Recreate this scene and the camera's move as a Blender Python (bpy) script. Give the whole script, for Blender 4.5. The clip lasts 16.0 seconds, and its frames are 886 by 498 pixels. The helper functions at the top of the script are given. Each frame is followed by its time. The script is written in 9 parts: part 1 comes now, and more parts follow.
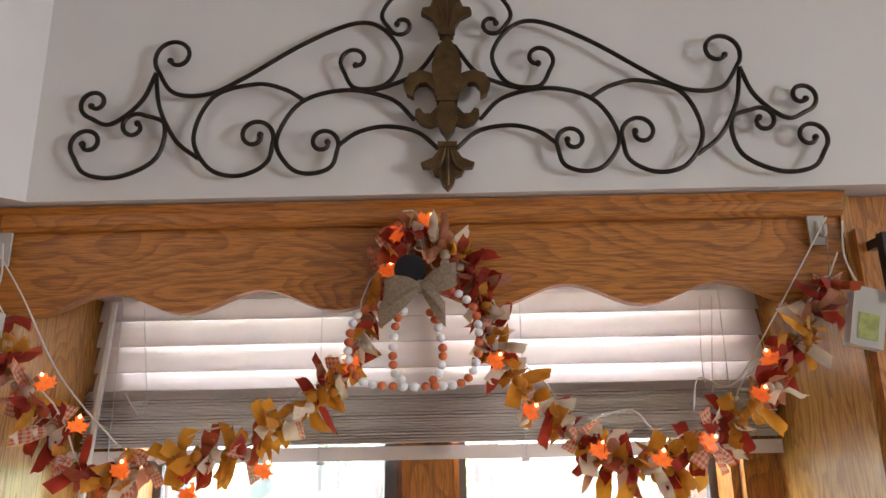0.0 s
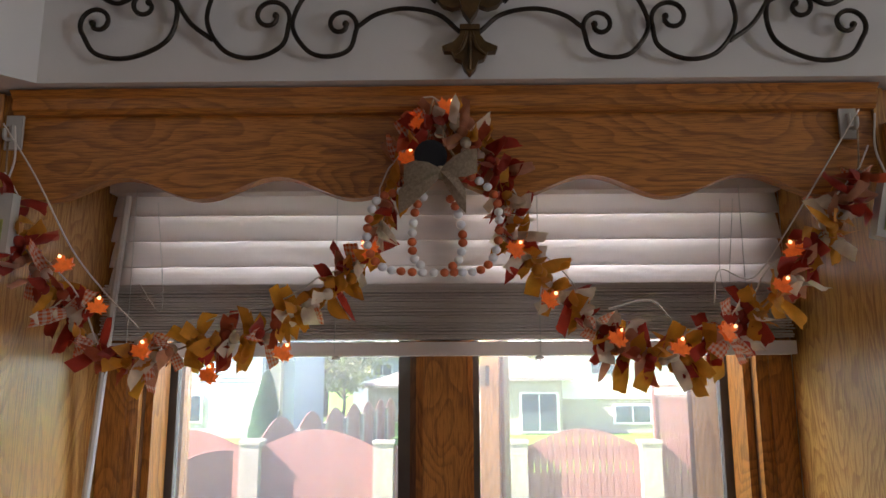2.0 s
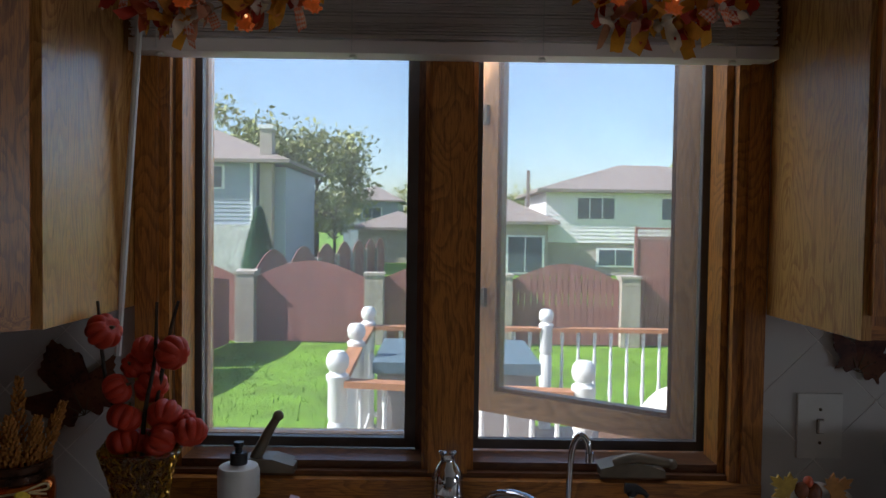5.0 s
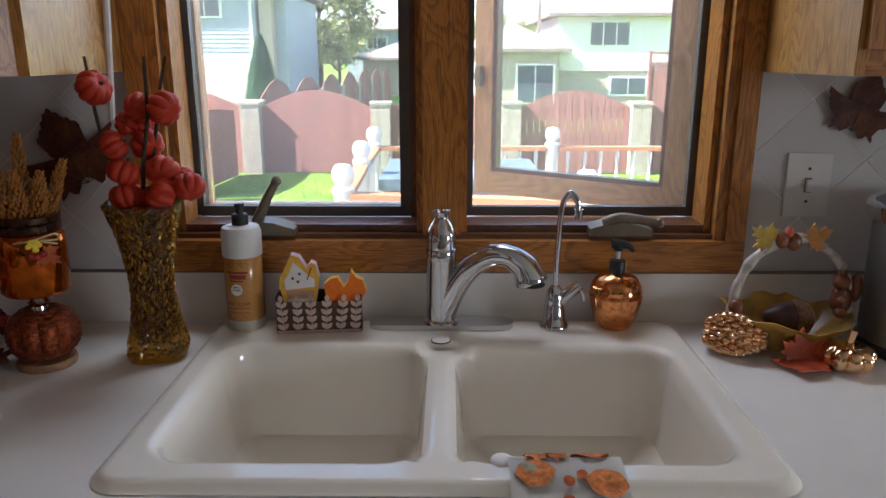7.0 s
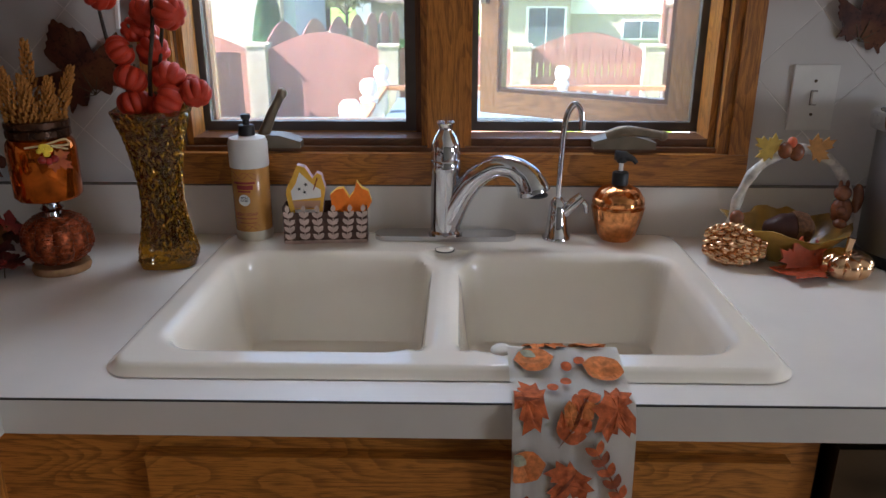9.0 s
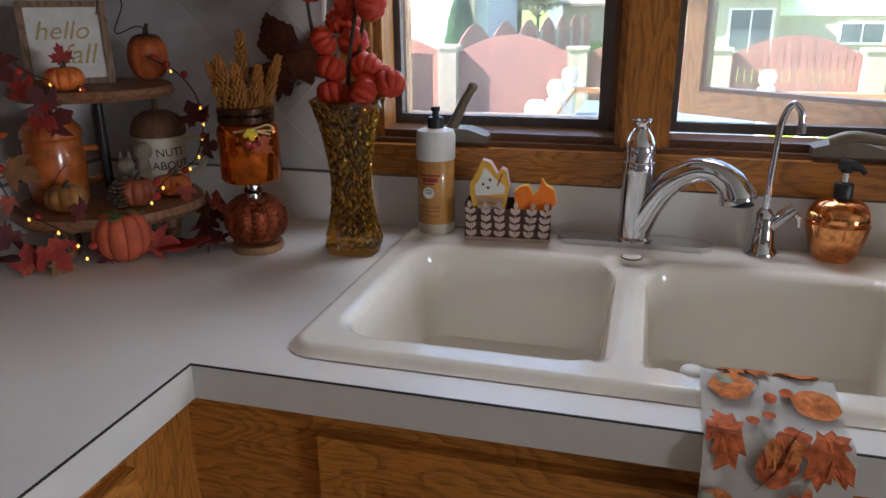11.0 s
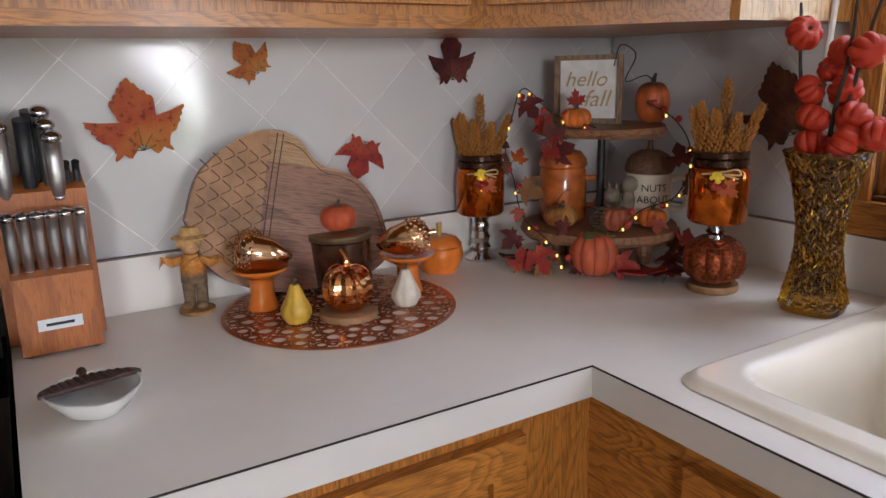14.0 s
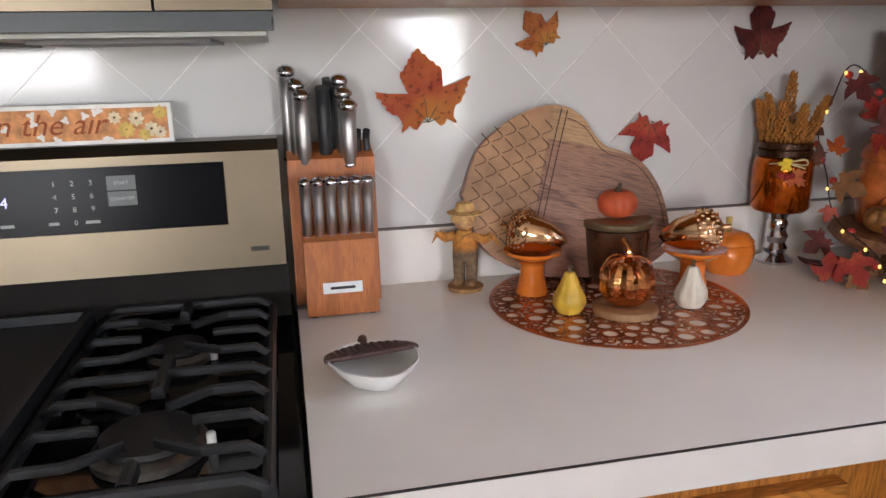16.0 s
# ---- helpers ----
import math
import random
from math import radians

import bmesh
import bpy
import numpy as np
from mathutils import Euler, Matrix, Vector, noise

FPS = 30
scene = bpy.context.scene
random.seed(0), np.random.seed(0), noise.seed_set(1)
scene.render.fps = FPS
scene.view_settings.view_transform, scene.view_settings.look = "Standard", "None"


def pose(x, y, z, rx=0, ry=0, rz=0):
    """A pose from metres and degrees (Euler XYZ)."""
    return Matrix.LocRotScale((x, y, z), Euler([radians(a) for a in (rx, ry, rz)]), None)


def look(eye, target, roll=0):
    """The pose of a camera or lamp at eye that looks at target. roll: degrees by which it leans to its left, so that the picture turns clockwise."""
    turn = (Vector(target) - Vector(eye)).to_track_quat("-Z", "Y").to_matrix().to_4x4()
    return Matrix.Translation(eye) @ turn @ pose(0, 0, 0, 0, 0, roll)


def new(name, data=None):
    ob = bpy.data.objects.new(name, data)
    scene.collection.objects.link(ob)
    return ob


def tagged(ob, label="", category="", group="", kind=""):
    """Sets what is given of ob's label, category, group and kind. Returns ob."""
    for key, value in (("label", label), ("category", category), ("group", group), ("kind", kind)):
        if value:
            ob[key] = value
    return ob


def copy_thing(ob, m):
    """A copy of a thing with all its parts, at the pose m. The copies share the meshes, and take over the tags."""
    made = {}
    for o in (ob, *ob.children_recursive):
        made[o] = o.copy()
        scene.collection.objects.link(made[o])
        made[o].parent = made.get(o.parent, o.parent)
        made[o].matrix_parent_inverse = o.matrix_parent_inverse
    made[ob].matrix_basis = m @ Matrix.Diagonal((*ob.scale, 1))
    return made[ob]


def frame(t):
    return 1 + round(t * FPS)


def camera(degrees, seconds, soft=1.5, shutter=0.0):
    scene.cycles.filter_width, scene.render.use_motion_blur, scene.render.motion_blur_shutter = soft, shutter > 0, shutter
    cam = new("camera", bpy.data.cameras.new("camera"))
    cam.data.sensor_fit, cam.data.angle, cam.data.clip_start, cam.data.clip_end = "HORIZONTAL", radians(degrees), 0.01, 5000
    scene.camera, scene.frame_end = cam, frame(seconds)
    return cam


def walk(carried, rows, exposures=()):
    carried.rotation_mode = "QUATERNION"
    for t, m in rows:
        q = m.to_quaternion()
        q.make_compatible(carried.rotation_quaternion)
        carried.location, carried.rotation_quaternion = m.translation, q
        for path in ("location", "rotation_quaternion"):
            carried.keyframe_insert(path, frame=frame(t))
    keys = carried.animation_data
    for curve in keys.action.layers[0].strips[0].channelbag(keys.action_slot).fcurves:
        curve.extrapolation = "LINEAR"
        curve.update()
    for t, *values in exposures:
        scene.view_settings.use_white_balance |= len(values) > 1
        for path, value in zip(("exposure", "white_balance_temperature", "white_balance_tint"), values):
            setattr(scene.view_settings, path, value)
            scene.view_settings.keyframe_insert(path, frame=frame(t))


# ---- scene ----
cam = camera(62.8, 16.0)
PATH = [
    (0, (1.181, -1.233, 1.831), (1.171, 0.695, 2.361), -1.1),
    (0.5, (1.173, -1.225, 1.821), (1.149, 0.722, 2.276), -0.5),
    (1, (1.164, -1.219, 1.81), (1.136, 0.74, 2.211), -0.2),
    (1.5, (1.162, -1.212, 1.796), (1.138, 0.753, 2.167), -0.2),
    (2, (1.162, -1.207, 1.779), (1.135, 0.762, 2.131), -0.2),
    (2.5, (1.159, -1.218, 1.759), (1.133, 0.756, 2.083), 0.0),
    (3, (1.151, -1.234, 1.722), (1.135, 0.745, 2.01), 0.2),
    (3.5, (1.134, -1.238, 1.683), (1.128, 0.748, 1.918), 0.7),
    (4, (1.115, -1.227, 1.637), (1.119, 0.766, 1.796), 0.8),
    (4.5, (1.112, -1.253, 1.59), (1.117, 0.746, 1.641), 0.8),
    (5, (1.131, -1.294, 1.527), (1.136, 0.705, 1.462), 0.8),
    (5.2, (1.132, -1.304, 1.514), (1.143, 0.692, 1.389), 0.8),
    (7.5, (1.168, -1.327, 1.385), (1.146, 0.591, 0.818), -0.1),
    (8, (1.17, -1.341, 1.375), (1.146, 0.566, 0.772), -0.0),
    (8.2, (1.17, -1.345, 1.37), (1.144, 0.558, 0.755), -0.0),
    (10.3, (1.16, -1.363, 1.321), (0.942, 0.51, 0.655), 0.2),
    (10.5, (1.154, -1.358, 1.323), (0.863, 0.509, 0.666), 0.1),
    (11, (1.152, -1.316, 1.326), (0.641, 0.509, 0.687), -0.5),
    (11.5, (1.164, -1.267, 1.319), (0.414, 0.482, 0.706), -1.0),
    (12, (1.231, -1.231, 1.33), (0.242, 0.403, 0.737), -1.2),
    (12.5, (1.294, -1.223, 1.319), (0.081, 0.268, 0.765), -0.9),
    (13, (1.33, -1.236, 1.318), (-0.091, 0.071, 0.793), -1.3),
    (13.5, (1.341, -1.265, 1.316), (-0.226, -0.126, 0.82), -1.5),
    (14, (1.338, -1.288, 1.318), (-0.327, -0.292, 0.834), -1.4),
    (14.5, (1.322, -1.313, 1.315), (-0.418, -0.452, 0.834), -1.1),
    (15, (1.312, -1.329, 1.316), (-0.487, -0.603, 0.826), -1.0),
    (15.5, (1.291, -1.331, 1.316), (-0.55, -0.739, 0.806), -1.0),
    (16, (1.229, -1.325, 1.304), (-0.659, -0.917, 0.786), -1.1),
]
EXPOSURES = [(0, 4.2, 6500, 17), (0.5, 3.95, 6500, 17), (1.0, 3.55, 6500, 17), (2.0, 3.0, 6450, 17), (2.5, 2.8, 6350, 17), (3.0, 2.35, 6300, 16), (3.5, 1.8, 6150, 15), (4.0, 1.6, 6050, 13), (5, 1.36, 5900, 12), (7.5, 2.95, 6150, 15), (11, 3.1, 6150, 14), (13, 3.4, 6300, 16), (16, 3.9, 6600, 18)]
walk(cam, [(t, look(eye, target, roll)) for t, eye, target, roll in PATH], EXPOSURES)

# ---- light ----
world = bpy.data.worlds.new("world")
scene.world = world
world.use_nodes = True
wn = world.node_tree.nodes
sky = wn.new("ShaderNodeTexSky")
sky.sky_type, sky.sun_disc = "NISHITA", False
sky.sun_elevation, sky.sun_rotation = radians(42), radians(-105)
wn["Background"].inputs["Strength"].default_value = 0.12
world.node_tree.links.new(sky.outputs["Color"], wn["Background"].inputs["Color"])


def lamp(name, kind, m, energy, color, size=0.01, size_y=None):
    data = bpy.data.lights.new(name, kind)
    data.energy, data.color = energy, color
    if kind == "SUN":
        data.angle = size
    elif kind == "AREA":
        data.shape, data.size, data.size_y = "RECTANGLE", size, size_y or size
    else:
        data.shadow_soft_size = size
    ob = new(name, data)
    ob.matrix_world = m
    return ob


lamp("sun", "SUN", look((-8.0, -2.2, 7.5), (0, 0, 0)), 5.0, (1.0, 0.94, 0.85), radians(0.6))
for px in (4.66, 5.54):
    lamp("patio_daylight", "AREA", look((px, 0.2, 1.12), (px - 0.4, -0.8, 0.2)), 8.0, (0.9, 0.95, 1.0), 0.66, 1.9)
# Extra lamp added to fill the room from the side; no known window.
lamp("added_side_fill", "AREA", look((6.62, -3.65, 1.5), (5.6, -3.4, 0.5)), 11.0, (0.9, 0.95, 1.0), 1.2, 1.25)
lamp("sink_window_daylight", "AREA", look((1.15, 0.36, 2.07), (0.95, -0.62, 0.9)), 2.6, (0.84, 0.92, 1.0), 1.0, 0.3)


# ---- helpers for meshes ----
def bm_new():
    return bmesh.new()


def part(name, bm, material, parent=None, label="", smooth=False, bevel=0.0):
    me = bpy.data.meshes.new(name)
    if bevel:
        bmesh.ops.bevel(bm, geom=[e for e in bm.edges if len(e.link_faces) == 2 and e.calc_face_angle(0) > 0.6], offset=bevel, segments=2, affect="EDGES", profile=0.6, clamp_overlap=True)
    bmesh.ops.recalc_face_normals(bm, faces=bm.faces)
    if smooth:
        for f in bm.faces:
            f.smooth = True
        for e in bm.edges:
            if len(e.link_faces) == 2 and e.calc_face_angle(0) > 0.7:
                e.smooth = False
    bm.to_mesh(me)
    bm.free()
    if material:
        me.materials.append(material)
    ob = new(name, me)
    ob.parent = parent
    if label:
        ob["label"] = label
    return ob


def again(name, src, parent, m=None):
    ob = new(name, src.data)
    ob.parent = parent
    if m is not None:
        ob.matrix_basis = m
    return ob


def thing(name, label, category, x=0.0, y=0.0, z=0.0, rz=0.0, group="", kind=""):
    ob = new(name)
    ob.matrix_basis = pose(x, y, z, 0, 0, rz)
    ob.empty_display_size = 0.02
    return tagged(ob, label, category, group, kind)


def box(bm, x0, x1, y0, y1, z0, z1):
    v = [bm.verts.new(p) for p in ((x0, y0, z0), (x1, y0, z0), (x1, y1, z0), (x0, y1, z0), (x0, y0, z1), (x1, y0, z1), (x1, y1, z1), (x0, y1, z1))]
    for q in ((3, 2, 1, 0), (4, 5, 6, 7), (0, 1, 5, 4), (1, 2, 6, 5), (2, 3, 7, 6), (3, 0, 4, 7)):
        bm.faces.new([v[i] for i in q])
    return bm


def bx(*a):
    return box(bm_new(), *a)


def place(bm, m, start=0):
    bm.verts.ensure_lookup_table()
    bmesh.ops.transform(bm, matrix=m, verts=bm.verts[start:])
    return bm


def lathe(bm, prof, seg=24, c=(0, 0, 0), wob=None):
    """Turned body from (radius, height) pairs; wob(angle, k) scales the radius."""
    rings = []
    for k, (r, z) in enumerate(prof):
        if r < 1e-5:
            rings.append([bm.verts.new((c[0], c[1], c[2] + z))])
            continue
        ring = []
        for i in range(seg):
            a = 2 * math.pi * i / seg
            q = r * (wob(a, k) if wob else 1)
            ring.append(bm.verts.new((c[0] + q * math.cos(a), c[1] + q * math.sin(a), c[2] + z)))
        rings.append(ring)
    for a, b in zip(rings, rings[1:]):
        for i in range(seg):
            j = (i + 1) % seg
            if len(a) == 1 and len(b) == 1:
                continue
            if len(a) == 1:
                bm.faces.new((a[0], b[j], b[i]))
            elif len(b) == 1:
                bm.faces.new((a[i], a[j], b[0]))
            else:
                bm.faces.new((a[i], a[j], b[j], b[i]))
    for ring in (rings[0], rings[-1]):
        if len(ring) > 2:
            bm.faces.new(ring)
    return bm


def lt(prof, seg=24, c=(0, 0, 0), wob=None):
    return lathe(bm_new(), prof, seg, c, wob)


def tube(bm, pts, r, seg=8, closed=False):
    """A round bar along points; r is one radius or one for each point."""
    pts = [Vector(p) for p in pts]
    n = len(pts)
    rings, up = [], None
    for i, p in enumerate(pts):
        if closed:
            d = pts[(i + 1) % n] - pts[i - 1]
        else:
            d = pts[min(i + 1, n - 1)] - pts[max(i - 1, 0)]
        d = d.normalized() if d.length > 1e-9 else Vector((0, 0, 1))
        if up is None:
            up = d.orthogonal().normalized()
        up = up - d * up.dot(d)
        up = up.normalized() if up.length > 1e-6 else d.orthogonal().normalized()
        side = d.cross(up)
        rr = r[i] if isinstance(r, (list, tuple)) else r
        rings.append([bm.verts.new(p + rr * (math.cos(2 * math.pi * k / seg) * up + math.sin(2 * math.pi * k / seg) * side)) for k in range(seg)])
    pairs = list(zip(rings, rings[1:])) + ([(rings[-1], rings[0])] if closed else [])
    for a, b in pairs:
        for k in range(seg):
            bm.faces.new((a[k], a[(k + 1) % seg], b[(k + 1) % seg], b[k]))
    if not closed:
        bm.faces.new(rings[0])
        bm.faces.new(rings[-1])
    return bm


def tb(pts, r, seg=8, closed=False):
    return tube(bm_new(), pts, r, seg, closed)


def smooth_path(ctrl, n=8):
    """Points of a smooth line through a few control points."""
    c = [Vector(p) for p in ctrl]
    c = [2 * c[0] - c[1]] + c + [2 * c[-1] - c[-2]]
    out = []
    for i in range(1, len(c) - 2):
        p0, p1, p2, p3 = c[i - 1:i + 3]
        for k in range(n):
            t = k / n
            out.append(0.5 * ((2 * p1) + (p2 - p0) * t + (2 * p0 - 5 * p1 + 4 * p2 - p3) * t * t + (3 * p1 - p0 - 3 * p2 + p3) * t ** 3))
    out.append(c[-2])
    return out


def prism(bm, poly, d0, d1, axis="z"):
    """A flat outline given thickness along an axis. axis z: (x, y); y: (x, z); x: (y, z)."""
    def at(p, d):
        return {"z": (p[0], p[1], d), "y": (p[0], d, p[1]), "x": (d, p[0], p[1])}[axis]
    a = [bm.verts.new(at(p, d0)) for p in poly]
    b = [bm.verts.new(at(p, d1)) for p in poly]
    n = len(poly)
    bm.faces.new(a)
    bm.faces.new(list(reversed(b)))
    for i in range(n):
        bm.faces.new((a[i], b[i], b[(i + 1) % n], a[(i + 1) % n]))
    return bm


def pr(poly, d0, d1, axis="z"):
    return prism(bm_new(), poly, d0, d1, axis)


def ball(bm, c, r, s=(1, 1, 1), u=16, v=10):
    rings = [[bm.verts.new((c[0], c[1], c[2] - r * s[2]))]]
    for k in range(1, v):
        t = -math.pi / 2 + math.pi * k / v
        rings.append([bm.verts.new((c[0] + r * s[0] * math.cos(t) * math.cos(2 * math.pi * i / u), c[1] + r * s[1] * math.cos(t) * math.sin(2 * math.pi * i / u), c[2] + r * s[2] * math.sin(t))) for i in range(u)])
    rings.append([bm.verts.new((c[0], c[1], c[2] + r * s[2]))])
    for a, b2 in zip(rings, rings[1:]):
        for i in range(u):
            j = (i + 1) % u
            if len(a) == 1:
                bm.faces.new((a[0], b2[j], b2[i]))
            elif len(b2) == 1:
                bm.faces.new((a[i], a[j], b2[0]))
            else:
                bm.faces.new((a[i], a[j], b2[j], b2[i]))
    return bm


def bl(c, r, s=(1, 1, 1), u=16, v=10):
    return ball(bm_new(), c, r, s, u, v)


def pumpkin_body(r, h, ribs=10, depth=0.12, seg=60, flat=0.25, z0=0.0):
    """A ribbed squat body standing on z0."""
    prof = []
    n = 16
    for k in range(n + 1):
        a = -math.pi / 2 + math.pi * k / n
        rr = max(math.cos(a), 0.0) ** 0.75 * r
        dip = flat * h * 0.5 * math.exp(-((rr / r) / 0.35) ** 2) if a > 0 else 0.25 * flat * h * math.exp(-((rr / r) / 0.3) ** 2) * -1
        prof.append((rr if 0 < k < n else 0.0, z0 + h * 0.5 * (1 + math.sin(a)) - dip))
    return lt(prof, seg, wob=lambda a, k: 1 - depth * (1 - abs(math.sin(ribs * a / 2))) ** 1.6)


def text_part(name, words, size, material, m, parent, depth=0.0006, align="CENTER", shear=0.0):
    cu = bpy.data.curves.new(name, "FONT")
    cu.body, cu.size, cu.extrude, cu.align_x, cu.align_y, cu.shear = words, size, depth, align, "CENTER", shear
    cu.resolution_u = 3
    tmp = bpy.data.objects.new(name, cu)
    scene.collection.objects.link(tmp)
    me = bpy.data.meshes.new_from_object(tmp.evaluated_get(bpy.context.evaluated_depsgraph_get()))
    bpy.data.objects.remove(tmp)
    me.materials.append(material)
    me.transform(m)
    ob = new(name, me)
    ob.parent = parent
    return ob


# ---- materials ----
def node_mat(name):
    m = bpy.data.materials.new(name)
    m.use_nodes = True
    return m, m.node_tree.nodes, m.node_tree.links, m.node_tree.nodes["Principled BSDF"]


def coords(nodes, links, scale):
    tc, mp = nodes.new("ShaderNodeTexCoord"), nodes.new("ShaderNodeMapping")
    mp.inputs["Scale"].default_value = scale if isinstance(scale, (tuple, list)) else (scale,) * 3
    links.new(tc.outputs["Object"], mp.inputs["Vector"])
    return mp.outputs["Vector"]


def noise_of(nodes, links, vec, scale=1.0, detail=4.0, rough=0.55, dist=0.0):
    n = nodes.new("ShaderNodeTexNoise")
    n.inputs["Scale"].default_value, n.inputs["Detail"].default_value = scale, detail
    n.inputs["Roughness"].default_value, n.inputs["Distortion"].default_value = rough, dist
    links.new(vec, n.inputs["Vector"])
    return n.outputs["Fac"]


def ramp_of(nodes, links, fac, stops):
    r = nodes.new("ShaderNodeValToRGB")
    while len(r.color_ramp.elements) < len(stops):
        r.color_ramp.elements.new(0.5)
    for e, (p, c) in zip(r.color_ramp.elements, stops):
        e.position, e.color = p, (*c, 1)
    links.new(fac, r.inputs["Fac"])
    return r.outputs["Color"]


def mathn(nodes, links, op, a, b=None):
    n = nodes.new("ShaderNodeMath")
    n.operation = op
    for k, v in ((0, a), (1, b)):
        if v is None:
            continue
        if isinstance(v, (int, float)):
            n.inputs[k].default_value = v
        else:
            links.new(v, n.inputs[k])
    return n.outputs[0]


def mixc(nodes, links, fac, a, b, mode="MIX"):
    n = nodes.new("ShaderNodeMix")
    n.data_type, n.blend_type = "RGBA", mode
    for k, v in ((0, fac), (6, a), (7, b)):
        if isinstance(v, (int, float)):
            n.inputs[k].default_value = v
        elif isinstance(v, tuple):
            n.inputs[k].default_value = (*v, 1)
        else:
            links.new(v, n.inputs[k])
    return n.outputs[2]


def bump_of(nodes, links, bs, height, strength, dist=0.002):
    b = nodes.new("ShaderNodeBump")
    b.inputs["Strength"].default_value, b.inputs["Distance"].default_value = strength, dist
    links.new(height, b.inputs["Height"])
    links.new(b.outputs["Normal"], bs.inputs["Normal"])


def mat(name, col, rough=0.5, metal=0.0, var=0.12, scale=30.0, bump=0.1, bscale=250.0, coat=0.0, trans=0.0, ior=1.45, emit=0.0, emit_col=None, sheen=0.0, random_tint=0.0, sub=0.0):
    """A plain surface with stains at one scale and grain at another."""
    m, n, l, bs = node_mat(name)
    v = coords(n, l, 1.0)
    big, fine = noise_of(n, l, v, scale, 5), noise_of(n, l, v, bscale, 3)
    lo, hi = tuple(max(c * (1 - var), 0) for c in col), tuple(min(c * (1 + var), 1) for c in col)
    c = ramp_of(n, l, big, [(0.3, lo), (0.7, hi)])
    if random_tint:
        oi = n.new("ShaderNodeObjectInfo")
        s = mathn(n, l, "ADD", mathn(n, l, "MULTIPLY", oi.outputs["Random"], random_tint), 1 - random_tint / 2)
        hs = n.new("ShaderNodeHueSaturation")
        l.new(s, hs.inputs["Value"])
        l.new(c, hs.inputs["Color"])
        c = hs.outputs["Color"]
    l.new(c, bs.inputs["Base Color"])
    rr = mathn(n, l, "ADD", mathn(n, l, "MULTIPLY", big, 0.16 * rough), rough * 0.92)
    l.new(rr, bs.inputs["Roughness"])
    bs.inputs["Metallic"].default_value, bs.inputs["Coat Weight"].default_value = metal, coat
    bs.inputs["Transmission Weight"].default_value, bs.inputs["IOR"].default_value = trans, ior
    bs.inputs["Sheen Weight"].default_value = sheen
    if sub:
        bs.inputs["Subsurface Weight"].default_value, bs.inputs["Subsurface Radius"].default_value = sub, (0.01, 0.005, 0.003)
    if emit:
        bs.inputs["Emission Strength"].default_value = emit
        bs.inputs["Emission Color"].default_value = (*(emit_col or col), 1)
    if bump:
        bump_of(n, l, bs, fine, bump)
    return m


def oak(name, axis, dark=(0.135, 0.044, 0.009), light=(0.48, 0.185, 0.032), rough=0.36, coat=0.2, rings=26.0):
    """Varnished oak: cathedral grain as contour lines broken into pores, drawn out along an axis."""
    m, n, l, bs = node_mat(name)
    k = "xyz".index(axis)
    pore, fleck, arch = [330.0] * 3, [900.0] * 3, [8.0] * 3
    pore[k], fleck[k], arch[k] = 16.0, 40.0, 2.2
    a = noise_of(n, l, coords(n, l, tuple(pore)), 1.0, 5, 0.6)
    e = noise_of(n, l, coords(n, l, tuple(fleck)), 1.0, 2, 0.5)
    b = noise_of(n, l, coords(n, l, tuple(arch)), 1.0, 2.5, 0.5, 0.35)
    ring = mathn(n, l, "FRACT", mathn(n, l, "MULTIPLY", b, rings))
    late = ramp_of(n, l, ring, [(0.0, (0.15, 0.15, 0.15)), (0.12, (0.3, 0.3, 0.3)), (0.5, (0.92, 0.92, 0.92)), (0.93, (1, 1, 1)), (1.0, (0.2, 0.2, 0.2))])
    pores = ramp_of(n, l, mathn(n, l, "ADD", a, mathn(n, l, "MULTIPLY", late, 0.16)), [(0.5, (0.0, 0.0, 0.0)), (0.62, (1, 1, 1))])
    tone = mixc(n, l, late, tuple(0.35 * p + 0.65 * q for p, q in zip(dark, light)), tuple(min(1, q * 1.06) for q in light))
    c = mixc(n, l, pores, tuple(0.6 * p + 0.4 * q for p, q in zip(dark, light)), tone)
    c = mixc(n, l, ramp_of(n, l, e, [(0.36, (0.45, 0.45, 0.45)), (0.48, (1, 1, 1))]), dark, c)
    l.new(c, bs.inputs["Base Color"])
    bs.inputs["Roughness"].default_value, bs.inputs["Coat Weight"].default_value, bs.inputs["Coat Roughness"].default_value = rough, coat, 0.22
    bump_of(n, l, bs, mathn(n, l, "ADD", a, mathn(n, l, "MULTIPLY", late, 0.4)), 0.3, 0.0012)
    return m


OAK_X, OAK_Y, OAK_Z = oak("oak_along_x", "x"), oak("oak_along_y", "y"), oak("oak_upright", "z")
# Cabinet oak paled so the end panels carry window light in their colour.
LIT_OAK_Z = oak("lit_oak_upright", "z", (0.2, 0.08, 0.02), (0.52, 0.26, 0.07), 0.26, 0.6)
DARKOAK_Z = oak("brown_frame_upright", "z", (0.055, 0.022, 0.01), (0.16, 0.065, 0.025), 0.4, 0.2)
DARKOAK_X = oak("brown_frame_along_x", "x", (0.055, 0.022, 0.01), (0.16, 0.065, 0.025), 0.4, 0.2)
SASH_Z = oak("sash_pine_upright", "z", (0.24, 0.105, 0.035), (0.55, 0.28, 0.11), 0.45, 0.1)
SASH_X = oak("sash_pine_along_x", "x", (0.24, 0.105, 0.035), (0.55, 0.28, 0.11), 0.45, 0.1)
WALL = mat("painted_wall", (0.66, 0.655, 0.65), 0.75, var=0.03, scale=4, bump=0.12, bscale=300)
